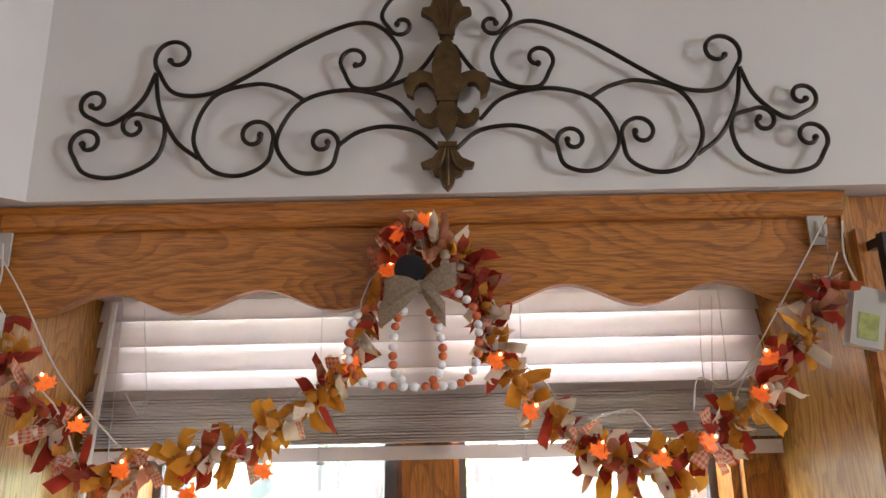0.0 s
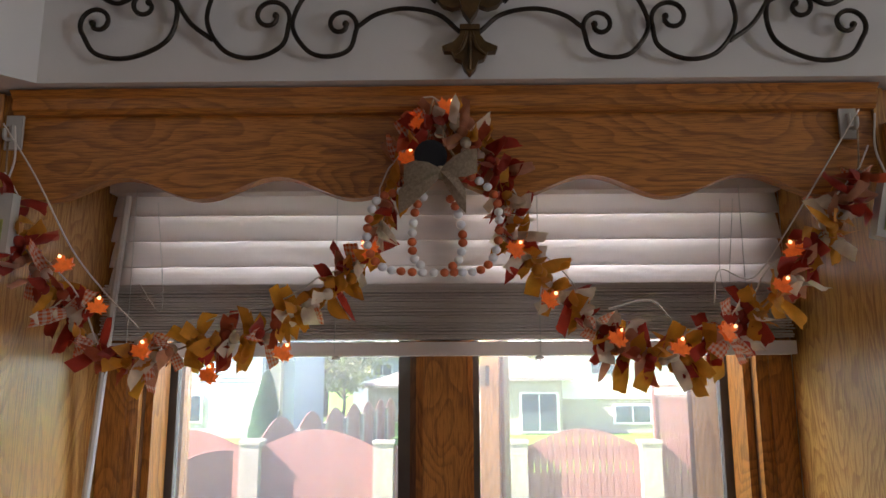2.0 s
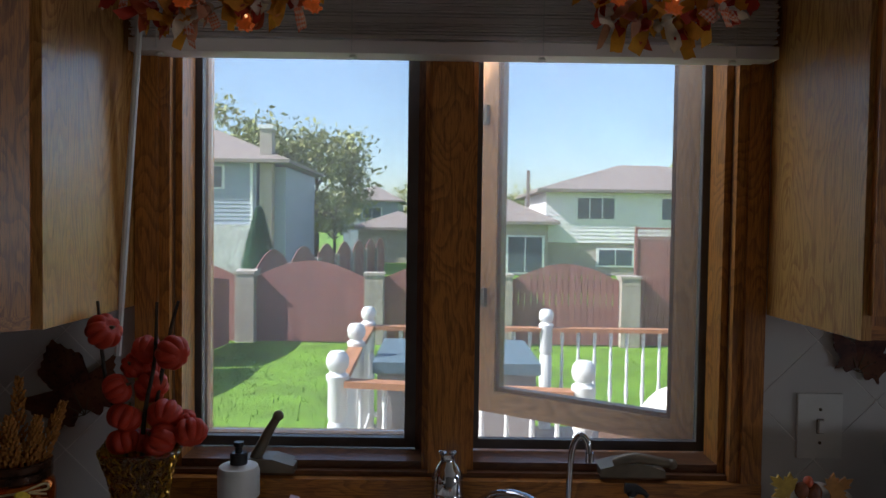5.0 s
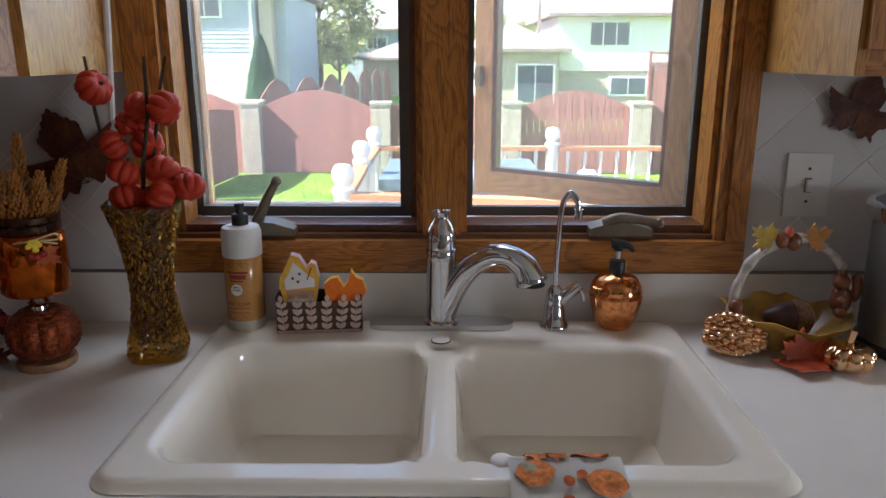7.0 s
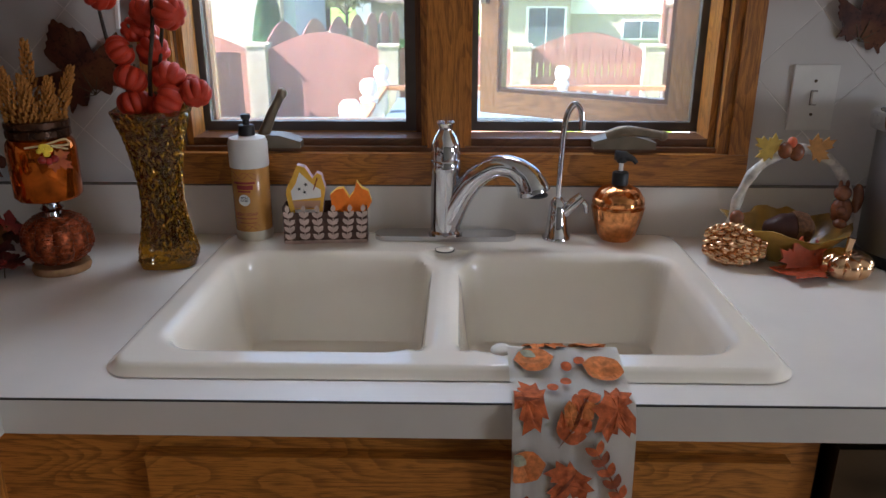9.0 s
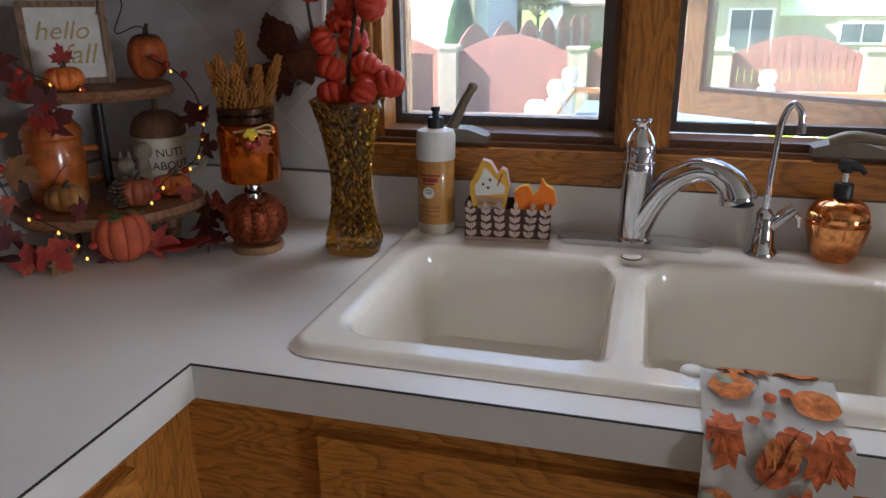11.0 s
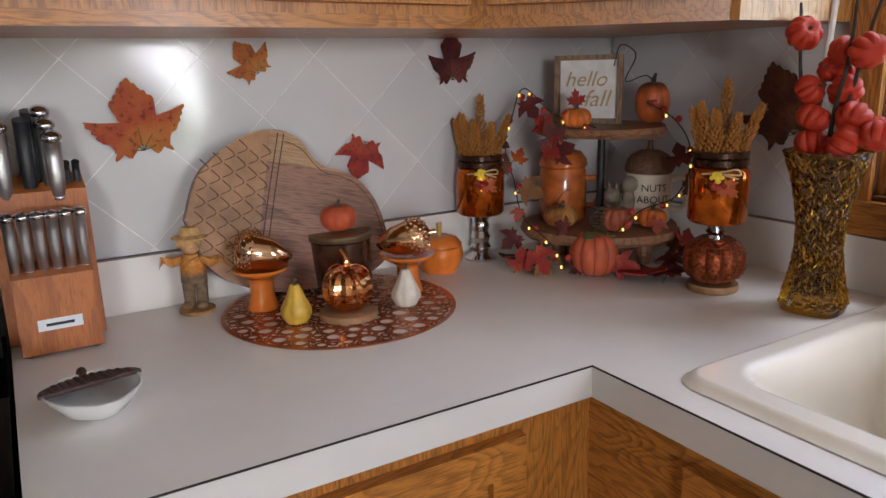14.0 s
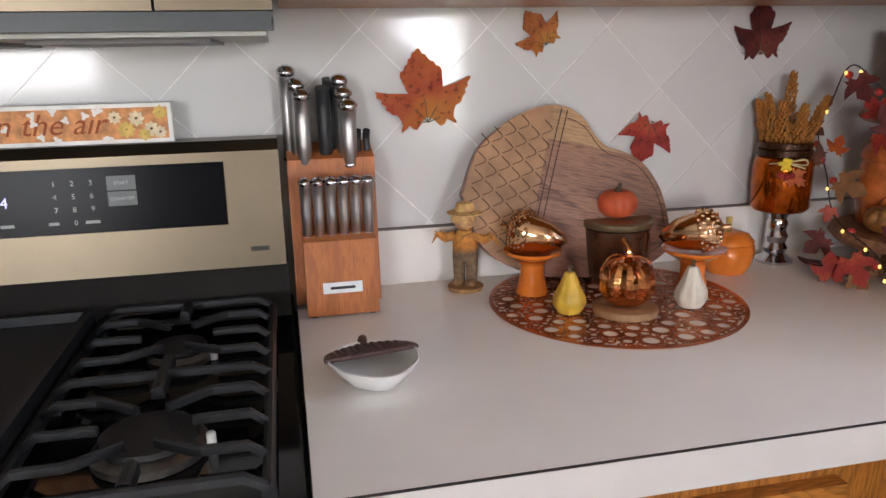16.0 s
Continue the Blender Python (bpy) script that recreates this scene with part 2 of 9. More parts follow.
# Colour of the unseen walls, set dark to cut bounce and darken reflections.
UNSEEN_WALL = mat("dark_unseen_wall", (0.17, 0.15, 0.13), 0.8, var=0.05, scale=3, bump=0.12, bscale=300)
CEIL = mat("ceiling_paint", (0.7, 0.69, 0.67), 0.85, var=0.03, scale=3, bump=0.2, bscale=180)
FLOOR = oak("floor_boards", "y", (0.1, 0.055, 0.028), (0.24, 0.15, 0.085), 0.4, 0.2)
LAMI = mat("white_laminate", (0.8, 0.76, 0.705), 0.33, var=0.03, scale=9, bump=0.05, bscale=400)
# Greyer copy of the laminate: the front edge's shade is in the colour.
SHADED_BAND = mat("shaded_laminate_edge", (0.6, 0.565, 0.52), 0.4, var=0.04, scale=9, bump=0.05, bscale=400)
SEAMGREY = mat("grey_seam", (0.2, 0.18, 0.16), 0.6)
SEAM = mat("dark_seam", (0.02, 0.017, 0.014), 0.6)
SINK = mat("ivory_enamel", (0.85, 0.79, 0.69), 0.1, var=0.025, scale=8, bump=0.01, coat=0.4)
TILE = mat("glazed_tile", (0.62, 0.605, 0.59), 0.09, var=0.03, scale=5, bump=0.035, bscale=14, coat=0.0, random_tint=0.06)
TILE.node_tree.nodes["Principled BSDF"].inputs["Specular IOR Level"].default_value = 0.3
GROUT = mat("grout", (0.78, 0.76, 0.73), 0.9, var=0.15, scale=60, bump=0.3)
def slat_mat():
    """Pale slats that let a little daylight through."""
    m = mat("blind_slat", (0.8, 0.75, 0.72), 0.45, var=0.05, scale=12, bump=0.05)
    n, l = m.node_tree.nodes, m.node_tree.links
    tl, mx = n.new("ShaderNodeBsdfTranslucent"), n.new("ShaderNodeMixShader")
    tl.inputs["Color"].default_value = (0.9, 0.84, 0.8, 1)
    mx.inputs[0].default_value = 0.3
    l.new(n["Principled BSDF"].outputs[0], mx.inputs[1])
    l.new(tl.outputs[0], mx.inputs[2])
    l.new(mx.outputs[0], n["Material Output"].inputs["Surface"])
    return m


BLIND = slat_mat()
WHITEPLASTIC = mat("white_plastic", (0.7, 0.69, 0.66), 0.35, var=0.04)
CHROME = mat("chrome", (0.6, 0.6, 0.62), 0.05, 1.0, var=0.03, bump=0.0)
STEEL = mat("brushed_steel", (0.12, 0.095, 0.066), 0.34, 1.0, var=0.06, scale=12, bump=0.05, bscale=500)
BLACK = mat("black_enamel", (0.003, 0.003, 0.0035), 0.05, var=0.2, scale=10, bump=0.02)
BLACK.node_tree.nodes["Principled BSDF"].inputs["Specular IOR Level"].default_value = 0.25
IRON = mat("cast_iron", (0.012, 0.0125, 0.014), 0.38, 0.0, var=0.35, scale=40, bump=0.3, bscale=320)
IRON.node_tree.nodes["Principled BSDF"].inputs["Specular IOR Level"].default_value = 0.4
BLACKPLASTIC = mat("black_plastic", (0.018, 0.018, 0.02), 0.4, var=0.2)
GREYMETAL = mat("grey_metal_frame", (0.13, 0.12, 0.115), 0.45, 0.4, var=0.15, scale=20)
BRONZE = mat("bronze_hardware", (0.21, 0.17, 0.12), 0.42, 0.5, var=0.15)


def glass_mat(name, col, rough=0.0, ior=1.45):
    m, n, l, bs = node_mat(name)
    bs.inputs["Base Color"].default_value, bs.inputs["Roughness"].default_value = (*col, 1), rough
    bs.inputs["Transmission Weight"].default_value, bs.inputs["IOR"].default_value = 1.0, ior
    return m


def thin_glass():
    m, n, l, bs = node_mat("window_glass")
    tr, gl, mx, lw = n.new("ShaderNodeBsdfTransparent"), n.new("ShaderNodeBsdfGlossy"), n.new("ShaderNodeMixShader"), n.new("ShaderNodeFresnel")
    gl.inputs["Roughness"].default_value = 0.02
    tr.inputs["Color"].default_value = (0.95, 0.97, 0.97, 1)
    lw.inputs["IOR"].default_value = 1.35
    l.new(lw.outputs[0], mx.inputs[0])
    l.new(tr.outputs[0], mx.inputs[1])
    l.new(gl.outputs[0], mx.inputs[2])
    l.new(mx.outputs[0], n["Material Output"].inputs["Surface"])
    return m


def screen_mat():
    """Fine insect mesh: mostly holes, with pale thread between them."""
    m, n, l, bs = node_mat("insect_screen")
    tr, df, mx = n.new("ShaderNodeBsdfTransparent"), n.new("ShaderNodeBsdfDiffuse"), n.new("ShaderNodeMixShader")
    tl, ad = n.new("ShaderNodeBsdfTranslucent"), n.new("ShaderNodeMixShader")
    df.inputs["Color"].default_value = (0.42, 0.42, 0.43, 1)
    tl.inputs["Color"].default_value = (0.6, 0.6, 0.62, 1)
    v = coords(n, l, 1.0)
    f = mathn(n, l, "ADD", mathn(n, l, "MULTIPLY", noise_of(n, l, v, 9, 3), 0.1), 0.2)
    l.new(f, mx.inputs[0])
    l.new(tr.outputs[0], mx.inputs[1])
    ad.inputs[0].default_value = 0.22
    l.new(df.outputs[0], ad.inputs[1])
    l.new(tl.outputs[0], ad.inputs[2])
    l.new(ad.outputs[0], mx.inputs[2])
    l.new(mx.outputs[0], n["Material Output"].inputs["Surface"])
    return m


GLASS, SCREEN = thin_glass(), screen_mat()

# ---- the room ----
CT = 0.914
ROOM_X, ROOM_Y, CEIL_Z = 6.6, -4.4, 2.62


def structure(name, bm, material, label, category="", bevel=0.0, smooth=False):
    return tagged(part(name, bm, material, None, "", smooth, bevel), label, category or name.split("_")[0], kind="structure")


structure("floor", bx(-0.15, ROOM_X + 0.15, ROOM_Y - 0.15, 0.0, -0.1, 0.0), FLOOR, "brown wooden kitchen floor", "floor")
structure("ceiling", bx(-0.15, ROOM_X + 0.15, ROOM_Y - 0.15, 0.15, CEIL_Z, CEIL_Z + 0.12), CEIL, "plain white ceiling", "ceiling")
structure("wall_west", bx(-0.15, -0.006, ROOM_Y - 0.15, 0.15, 0.0, CEIL_Z), WALL, "off-white wall behind the tiles and stove", "wall")
structure("wall_south", bx(-0.006, ROOM_X + 0.15, ROOM_Y - 0.15, ROOM_Y, 0.0, CEIL_Z), UNSEEN_WALL, "unseen wall facing the window, kept dark to dim reflections", "wall")
# Unseen wall; its opening is made up to hold the side fill lamp.
b = bm_new()
box(b, ROOM_X, ROOM_X + 0.15, ROOM_Y, -4.3, 0, CEIL_Z)
box(b, ROOM_X, ROOM_X + 0.15, -3.0, 0.0, 0, CEIL_Z)
box(b, ROOM_X, ROOM_X + 0.15, -4.3, -3.0, 0, 0.85)
box(b, ROOM_X, ROOM_X + 0.15, -4.3, -3.0, 2.15, CEIL_Z)
structure("wall_east", b, UNSEEN_WALL, "unseen dark wall with an opening added for the side fill lamp", "wall")
b = bm_new()
WX0, WX1, WZ0, WZ1 = 0.64, 1.66, 1.075, 2.14
box(b, -0.006, WX0, 0.006, 0.15, -1.3, CEIL_Z)
box(b, WX1, 4.2, 0.006, 0.15, -1.3, CEIL_Z)
box(b, WX0, WX1, 0.006, 0.15, -1.3, WZ0)
box(b, WX0, WX1, 0.006, 0.15, WZ1, CEIL_Z)
box(b, 4.2, 6.0, 0.006, 0.15, 2.12, CEIL_Z)
box(b, 4.2, 6.0, 0.006, 0.15, -1.3, 0.0)
box(b, 6.0, ROOM_X + 0.15, 0.006, 0.15, -1.3, CEIL_Z)
structure("wall_north", b, WALL, "off-white wall with the window over the sink", "wall")
# soffit above the cabinets: straight over the window, slanted over the corner, straight over the stove side
SZ = 2.150
structure("soffit", pr([(0.0, 0.0), (0.0, -2.9), (0.345, -2.9), (0.345, -0.62), (0.635, -0.345), (3.2, -0.345), (3.2, 0.0)], SZ, CEIL_Z - 0.003), WALL, "white painted soffit above the oak cabinets", "soffit", bevel=0.002)

# ---- window over the sink ----
win = thing("window_1", "oak double casement window, one sash swung open", "window", kind="structure")
b = bm_new()
for x0, x1, y0, y1 in ((0.594, 0.634, -0.022, 0.0), (0.634, 0.652, -0.014, 0.0)):
    box(b, x0, x1, y0, y1, 1.0752, 2.1098)
part("casing", b, OAK_Z, win, bevel=0.003)
b = bm_new()
for x0, x1, y0, y1 in ((1.668, 1.704, -0.022, 0.0), (1.65, 1.668, -0.014, 0.0)):
    box(b, x0, x1, y0, y1, 1.0752, 2.1098)
part("casing", b, OAK_Z, win, bevel=0.003)
part("apron", bx(0.594, 1.704, -0.024, 0.0, 1.016, 1.075), OAK_X, win, bevel=0.004)
part("head", bx(0.594, 1.704, -0.022, 0.0, 2.11, 2.145), OAK_X, win, bevel=0.003)
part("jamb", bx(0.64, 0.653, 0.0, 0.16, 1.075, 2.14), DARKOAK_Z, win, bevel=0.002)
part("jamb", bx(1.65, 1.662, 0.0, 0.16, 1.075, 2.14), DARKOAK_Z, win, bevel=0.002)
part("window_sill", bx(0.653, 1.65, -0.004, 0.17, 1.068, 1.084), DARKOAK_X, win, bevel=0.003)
part("mullion", bx(1.112, 1.182, -0.01, 0.16, 1.084, 2.14), OAK_Z, win, bevel=0.004)
for x0, x1 in ((0.653, 1.112), (1.182, 1.65)):
    b = bm_new()
    box(b, x0, x0 + 0.012, 0.012, 0.08, 1.084, 2.14)
    box(b, x1 - 0.012, x1, 0.012, 0.08, 1.084, 2.14)
    part("stop", b, OAK_Z, win, bevel=0.003)
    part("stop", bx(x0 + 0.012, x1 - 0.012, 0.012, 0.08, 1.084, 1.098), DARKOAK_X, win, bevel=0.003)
for x0, x1 in ((0.654, 1.086), (1.186, 1.648)):
    b = bm_new()
    o, i = 0.0, 0.021
    box(b, x0, x0 + i, 0.09, 0.108, 1.099, 2.12)
    box(b, x1 - i, x1, 0.09, 0.108, 1.099, 2.12)
    box(b, x0 + i, x1 - i, 0.09, 0.108, 1.099, 1.117)
    box(b, x0 + i, x1 - i, 0.09, 0.108, 2.10, 2.12)
    fr = part("screen_frame", b, GREYMETAL, win, "dark grey metal frame of an insect screen", bevel=0.0025)
    s = part("insect_screen", bx(x0 + i, x1 - i, 0.0985, 0.0995, 1.117, 2.10), SCREEN, fr, "fine grey mesh")
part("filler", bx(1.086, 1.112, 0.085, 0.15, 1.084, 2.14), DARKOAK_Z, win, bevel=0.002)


def sash(hinge, width, angle, label, w=0.045, rl=0.05):
    """A casement sash hung at its right edge, opened outward by an angle."""
    e = part("sash", bx(-w, 0.0, -0.018, 0.018, 1.09, 2.13), SASH_Z, win, label, bevel=0.003)
    e.matrix_basis = Matrix.Translation(hinge) @ pose(0, 0, 0, 0, 0, -angle)
    part("stile", bx(-width, -width + w, -0.018, 0.018, 1.09, 2.13), SASH_Z, e, bevel=0.003)
    zr = 1.09 + rl
    part("rail", bx(-width + w, -w, -0.018, 0.018, 1.09, zr), SASH_X, e, bevel=0.003)
    part("rail", bx(-width + w, -w, -0.018, 0.018, 2.08, 2.13), SASH_X, e, bevel=0.003)
    if rl > 0.04:
        b = bm_new()
        for z in (zr, 2.068):
            box(b, -width + w, -w, -0.012, 0.012, z, z + 0.01)
        for x in (-width + w, -w - 0.01):
            box(b, x, x + 0.01, -0.012, 0.012, zr + 0.01, 2.068)
        part("bead", b, DARKOAK_Z, e)
    g = part("pane", bx(-width + w + 0.002, -w - 0.002, -0.002, 0.002, zr + 0.002, 2.078), GLASS, e, "clear glass")
    g.visible_shadow = False
    return e


op = sash((1.648, 0.155, 0), 0.5, 33.5, "pine sash swung open to the outside")
sash((1.086, 0.14, 0), 0.43, 0, "pine sash, closed", 0.02, 0.025)
for z in (1.36, 1.785):
    b = bx(-0.492, -0.477, -0.034, -0.018, z - 0.022, z + 0.022)
    box(b, -0.505, -0.477, -0.03, -0.022, z - 0.007, z + 0.007)
    part("latch_keeper", b, BRONZE, op, "small metal latch keeper", bevel=0.002)


def crank(x, rz, up):
    c = thing("window_crank", "bronze casement crank on the window stool", "window crank", x, 0.01, 1.084, group="window cranks")
    b = bm_new()
    prism(b, [(-0.055, 0.0), (-0.055, 0.014), (-0.02, 0.024), (0.02, 0.024), (0.06, 0.012), (0.06, 0.0)], -0.03, 0.02, "y")
    part("housing", b, BRONZE, c, bevel=0.004)
    if up:
        p = smooth_path([(-0.012, -0.012, 0.022), (0.0, -0.016, 0.045), (0.012, -0.018, 0.07), (0.03, -0.02, 0.1)], 5)
    else:
        p = smooth_path([(-0.03, -0.02, 0.022), (0.0, -0.026, 0.034), (0.045, -0.03, 0.03), (0.07, -0.032, 0.026)], 5)
    h = part("handle", tb(p, [0.011 - 0.004 * i / len(p) for i in range(len(p))], 10), BRONZE, c, smooth=True)
    part("knob", bl(p[-1], 0.0095), BRONZE, h, smooth=True)


crank(0.815, 0, True)
crank(1.475, 0, False)

# ---- tiled splashback: one object for each tile, laid on the diagonal ----
def clip_poly(poly, x0, x1, z0, z1):
    for k, lim, keep in ((0, x0, 1), (0, x1, -1), (1, z0, 1), (1, z1, -1)):
        out = []
        for i, p in enumerate(poly):
            q = poly[(i + 1) % len(poly)]
            a, c = (p[k] - lim) * keep, (q[k] - lim) * keep
            if a >= 0:
                out.append(p)
            if a * c < 0:
                t = a / (a - c)
                out.append((p[0] + t * (q[0] - p[0]), p[1] + t * (q[1] - p[1])))
        poly = out
        if len(poly) < 3:
            return []
    return poly


def tiled(name, axis, u0, u1, z0, z1, ou, oz, label, depth=0.006):
    base = bm_new()
    if axis == "x":
        box(base, -0.006, 0.0021, u0, u1, z0, z1)
    else:
        box(base, u0, u1, -0.0021, 0.006, z0, z1)
    back = structure(name, base, GROUT, label, "splashback")
    D = 0.2155
    h, n = D / 2 - 0.0015, 0
    for i in range(-30, 31):
        for j in range(-8, 9):
            for s in (0, 1):
                cu, cz = ou + (i + 0.5 + 0.5 * s) * D, oz + (j + 0.5 * s) * D
                poly = clip_poly([(cu - h, cz), (cu, cz - h), (cu + h, cz), (cu, cz + h)], u0 + 0.001, u1 - 0.001, z0 + 0.001, z1 - 0.001)
                if len(poly) < 3:
                    continue
                area = abs(sum(p[0] * q[1] - q[0] * p[1] for p, q in zip(poly, poly[1:] + poly[:1]))) / 2
                if area < 2e-4:
                    continue
                t = bm_new()
                if axis == "x":
                    prism(t, poly, 0.0003, 0.0032, "x")
                else:
                    prism(t, poly, -0.0032, -0.0003, "y")
                part("tile", t, TILE, back, bevel=0.0009)


tiled("splashback_west", "x", -2.6, -0.006, 1.014, 1.4, -1.192, 1.346, "glossy white tiles laid diagonally behind the counter")
tiled("splashback_corner", "y", 0.006, 0.594, 1.014, 1.4, 0.463, 1.331, "glossy white diagonal tiles beside the window")
tiled("splashback_east", "y", 1.704, 2.9, 1.014, 1.4, 1.806, 1.331, "glossy white diagonal tiles beside the window")

# ---- counter, upstand, sink ----
CX, CY, CEND = 0.64, -0.634, -1.322
SX0, SX1, SY0, SY1 = 0.731, 1.582, -0.587, -0.03
cnt = thing("countertop", "white laminate L-shaped countertop with a dark seam", "countertop")
b = bm_new()
box(b, 0.0, CX, CEND, 0.0, 0.876, CT)
for a in ((CX, SX0 + 0.03, CY, 0.0), (SX1 - 0.03, 2.9, CY, 0.0), (SX0 + 0.03, SX1 - 0.03, CY, SY0 + 0.03), (SX0 + 0.03, SX1 - 0.03, SY1 - 0.012, 0.0)):
    box(b, *a, 0.876, CT)
bmesh.ops.remove_doubles(b, verts=b.verts, dist=1e-5)
part("slab", b, LAMI, cnt)
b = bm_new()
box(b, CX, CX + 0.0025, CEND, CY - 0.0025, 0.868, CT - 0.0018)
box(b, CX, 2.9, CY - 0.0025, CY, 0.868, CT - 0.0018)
part("edge_band", b, SHADED_BAND, cnt)
b = bm_new()
box(b, CX, CX + 0.0022, CEND, CY - 0.0022, CT - 0.0018, CT + 0.0002)
box(b, CX, 2.9, CY - 0.0022, CY, CT - 0.0018, CT + 0.0002)
part("edge_seam", b, SEAM, cnt, "thin dark laminate line")
b = bm_new()
box(b, 0.0005, 0.019, CEND, 0.0, CT + 0.0005, 1.012)
box(b, 0.019, 2.9, -0.019, -0.0005, CT + 0.0005, 1.012)
part("upstand", b, LAMI, cnt, bevel=0.002)
b = bm_new()
box(b, 0.0005, 0.0195, CEND, -0.0195, 1.0121, 1.0134)
box(b, 0.0005, 2.9, -0.0195, -0.0005, 1.0121, 1.0134)
part("upstand_seam", b, SEAMGREY, cnt)


def sd_round(px, py, cx, cy, hx, hy, r):
    qx, qy = abs(px - cx) - hx + r, abs(py - cy) - hy + r
    return math.hypot(max(qx, 0), max(qy, 0)) + min(max(qx, qy), 0) - r


def sstep(a, b2, v):
    t = min(max((v - a) / (b2 - a), 0), 1)
    return t * t * (3 - 2 * t)


def sink_height(x, y):
    cx, cy = (SX0 + SX1) / 2, (SY0 + SY1) / 2
    d0 = sd_round(x, y, cx, cy, (SX1 - SX0) / 2, (SY1 - SY0) / 2, 0.045)
    z = CT + 0.0015 + 0.0125 * sstep(0.0, -0.016, d0)
    zl = []
    for bx0, bx1 in ((0.786, 1.13), (1.168, 1.53)):
        d = sd_round(x, y, (bx0 + bx1) / 2, -0.347, (bx1 - bx0) / 2, 0.182, 0.055)
        w = 0.06 * sstep(0.012, -0.012, d) + 0.74 * sstep(-0.002, -0.024, d) + 0.2 * sstep(-0.015, -0.08, d)
        zl.append(0.195 * w)
    z -= max(zl)
    dv = sd_round(x, y, 1.15, -0.337, 0.04, 0.2, 0.03)
    if -0.53 < y < -0.15 and 1.1 < x < 1.2:
        z -= 0.012 * sstep(0.012, -0.02, dv) * (1 - sstep(0.0, 0.03, max(zl)))
    return z


nx, ny = 170, 116
b = bm_new()
rows = []
for j in range(ny + 1):
    y = SY0 + (SY1 - SY0) * j / ny
    rows.append([])
    for i in range(nx + 1):
        x = SX0 + (SX1 - SX0) * i / nx
        # round the outer corners of the rim
        cx, cy, r = (SX0 + SX1) / 2, (SY0 + SY1) / 2, 0.045
        hx, hy = (SX1 - SX0) / 2 - r, (SY1 - SY0) / 2 - r
        ux, uy = x - cx, y - cy
        ex, ey = max(abs(ux) - hx, 0), max(abs(uy) - hy, 0)
        if ex > 0 and ey > 0:
            k = max(ex, ey) / math.hypot(ex, ey)
            x, y2 = cx + math.copysign(hx + ex * k, ux), cy + math.copysign(hy + ey * k, uy)
        else:
            y2 = y
        rows[-1].append(b.verts.new((x, y2, sink_height(x, y2))))
for j in range(ny):
    for i in range(nx):
        b.faces.new((rows[j][i], rows[j][i + 1], rows[j + 1][i + 1], rows[j + 1][i]))
snk = part("kitchen_sink", b, SINK, None, smooth=True)
tagged(snk, "ivory double-bowl enamel drop-in sink, empty", "sink")
for x in (0.953, 1.355):
    d = part("drain", lt([(0.0, 0.0), (0.03, 0.0), (0.038, 0.003), (0.042, 0.0015), (0.042, -0.001)], 24, (x, -0.337, sink_height(x, -0.337) + 0.001)), CHROME, snk, "chrome basket drain", True)
hc = part("hole_cover", lt([(0.0, 0.003), (0.013, 0.003), (0.016, 0.0015), (0.016, -0.001)], 24, (1.147, -0.142, sink_height(1.147, -0.142))), SINK, snk, "small round hole cover", True)
part("gasket", lt([(0.0165, 0.0008), (0.0175, 0.0008), (0.0175, -0.001), (0.0165, -0.001)], 24, (1.147, -0.142, sink_height(1.147, -0.142))), SEAM, hc)

# ---- cabinets ----
def raised_panel(bm, fld, u0, u1, z0, z1, d, out, axis):
    """A raised-panel front: frame and bevelled field; d is the plane, out the direction it faces."""
    def bq(a0, a1, c0, c1, e0, e1, bm=bm):
        lo, hi = min(e0, e1), max(e0, e1)
        if axis == "y":
            box(bm, a0, a1, lo, hi, c0, c1)
        else:
            box(bm, lo, hi, a0, a1, c0, c1)
    w = 0.055
    e1 = d + out * 0.02
    bq(u0, u0 + w, z0, z1, d, e1)
    bq(u1 - w, u1, z0, z1, d, e1)
    bq(u0 + w, u1 - w, z0, z0 + w, d, e1)
    bq(u0 + w, u1 - w, z1 - w, z1, d, e1)
    bq(u0 + w, u1 - w, z0 + w, z1 - w, d, d + out * 0.008)
    bq(u0 + w + 0.025, u1 - w - 0.025, z0 + w + 0.025, z1 - w - 0.025, d + out * 0.0081, d + out * 0.017, fld)


def base_cabinet(name, label, lo, hi, axis, fronts, plane, out, mats):
    c = thing(name, label, "cabinet", group="base cabinets")
    if axis == "y":
        part("body", bx(lo, hi, plane, -0.03, 0.1, 0.868 if "sink" not in name else 0.7), mats[0], c)
        if "sink" in name:
            part("face_frame", bx(lo, hi, plane, plane + 0.02, 0.7, 0.868), mats[1], c)
        part("toe_kick", bx(lo, hi, plane + 0.07, plane + 0.09, 0.0, 0.1), BLACKPLASTIC, c)
    else:
        part("body", bx(0.03, plane, lo, hi, 0.1, 0.868), mats[0], c)
        part("toe_kick", bx(plane - 0.09, plane - 0.07, lo, hi, 0.0, 0.1), BLACKPLASTIC, c)
    for (u0, u1, z0, z1) in fronts:
        bm, fld = bm_new(), bm_new()
        raised_panel(bm, fld, u0, u1, z0, z1, plane, out, axis)
        front = part("drawer_front" if z1 - z0 < 0.25 else "door", bm, mats[1], c, bevel=0.003)
        part("raised_field", fld, mats[1], front, bevel=0.004)
    return c


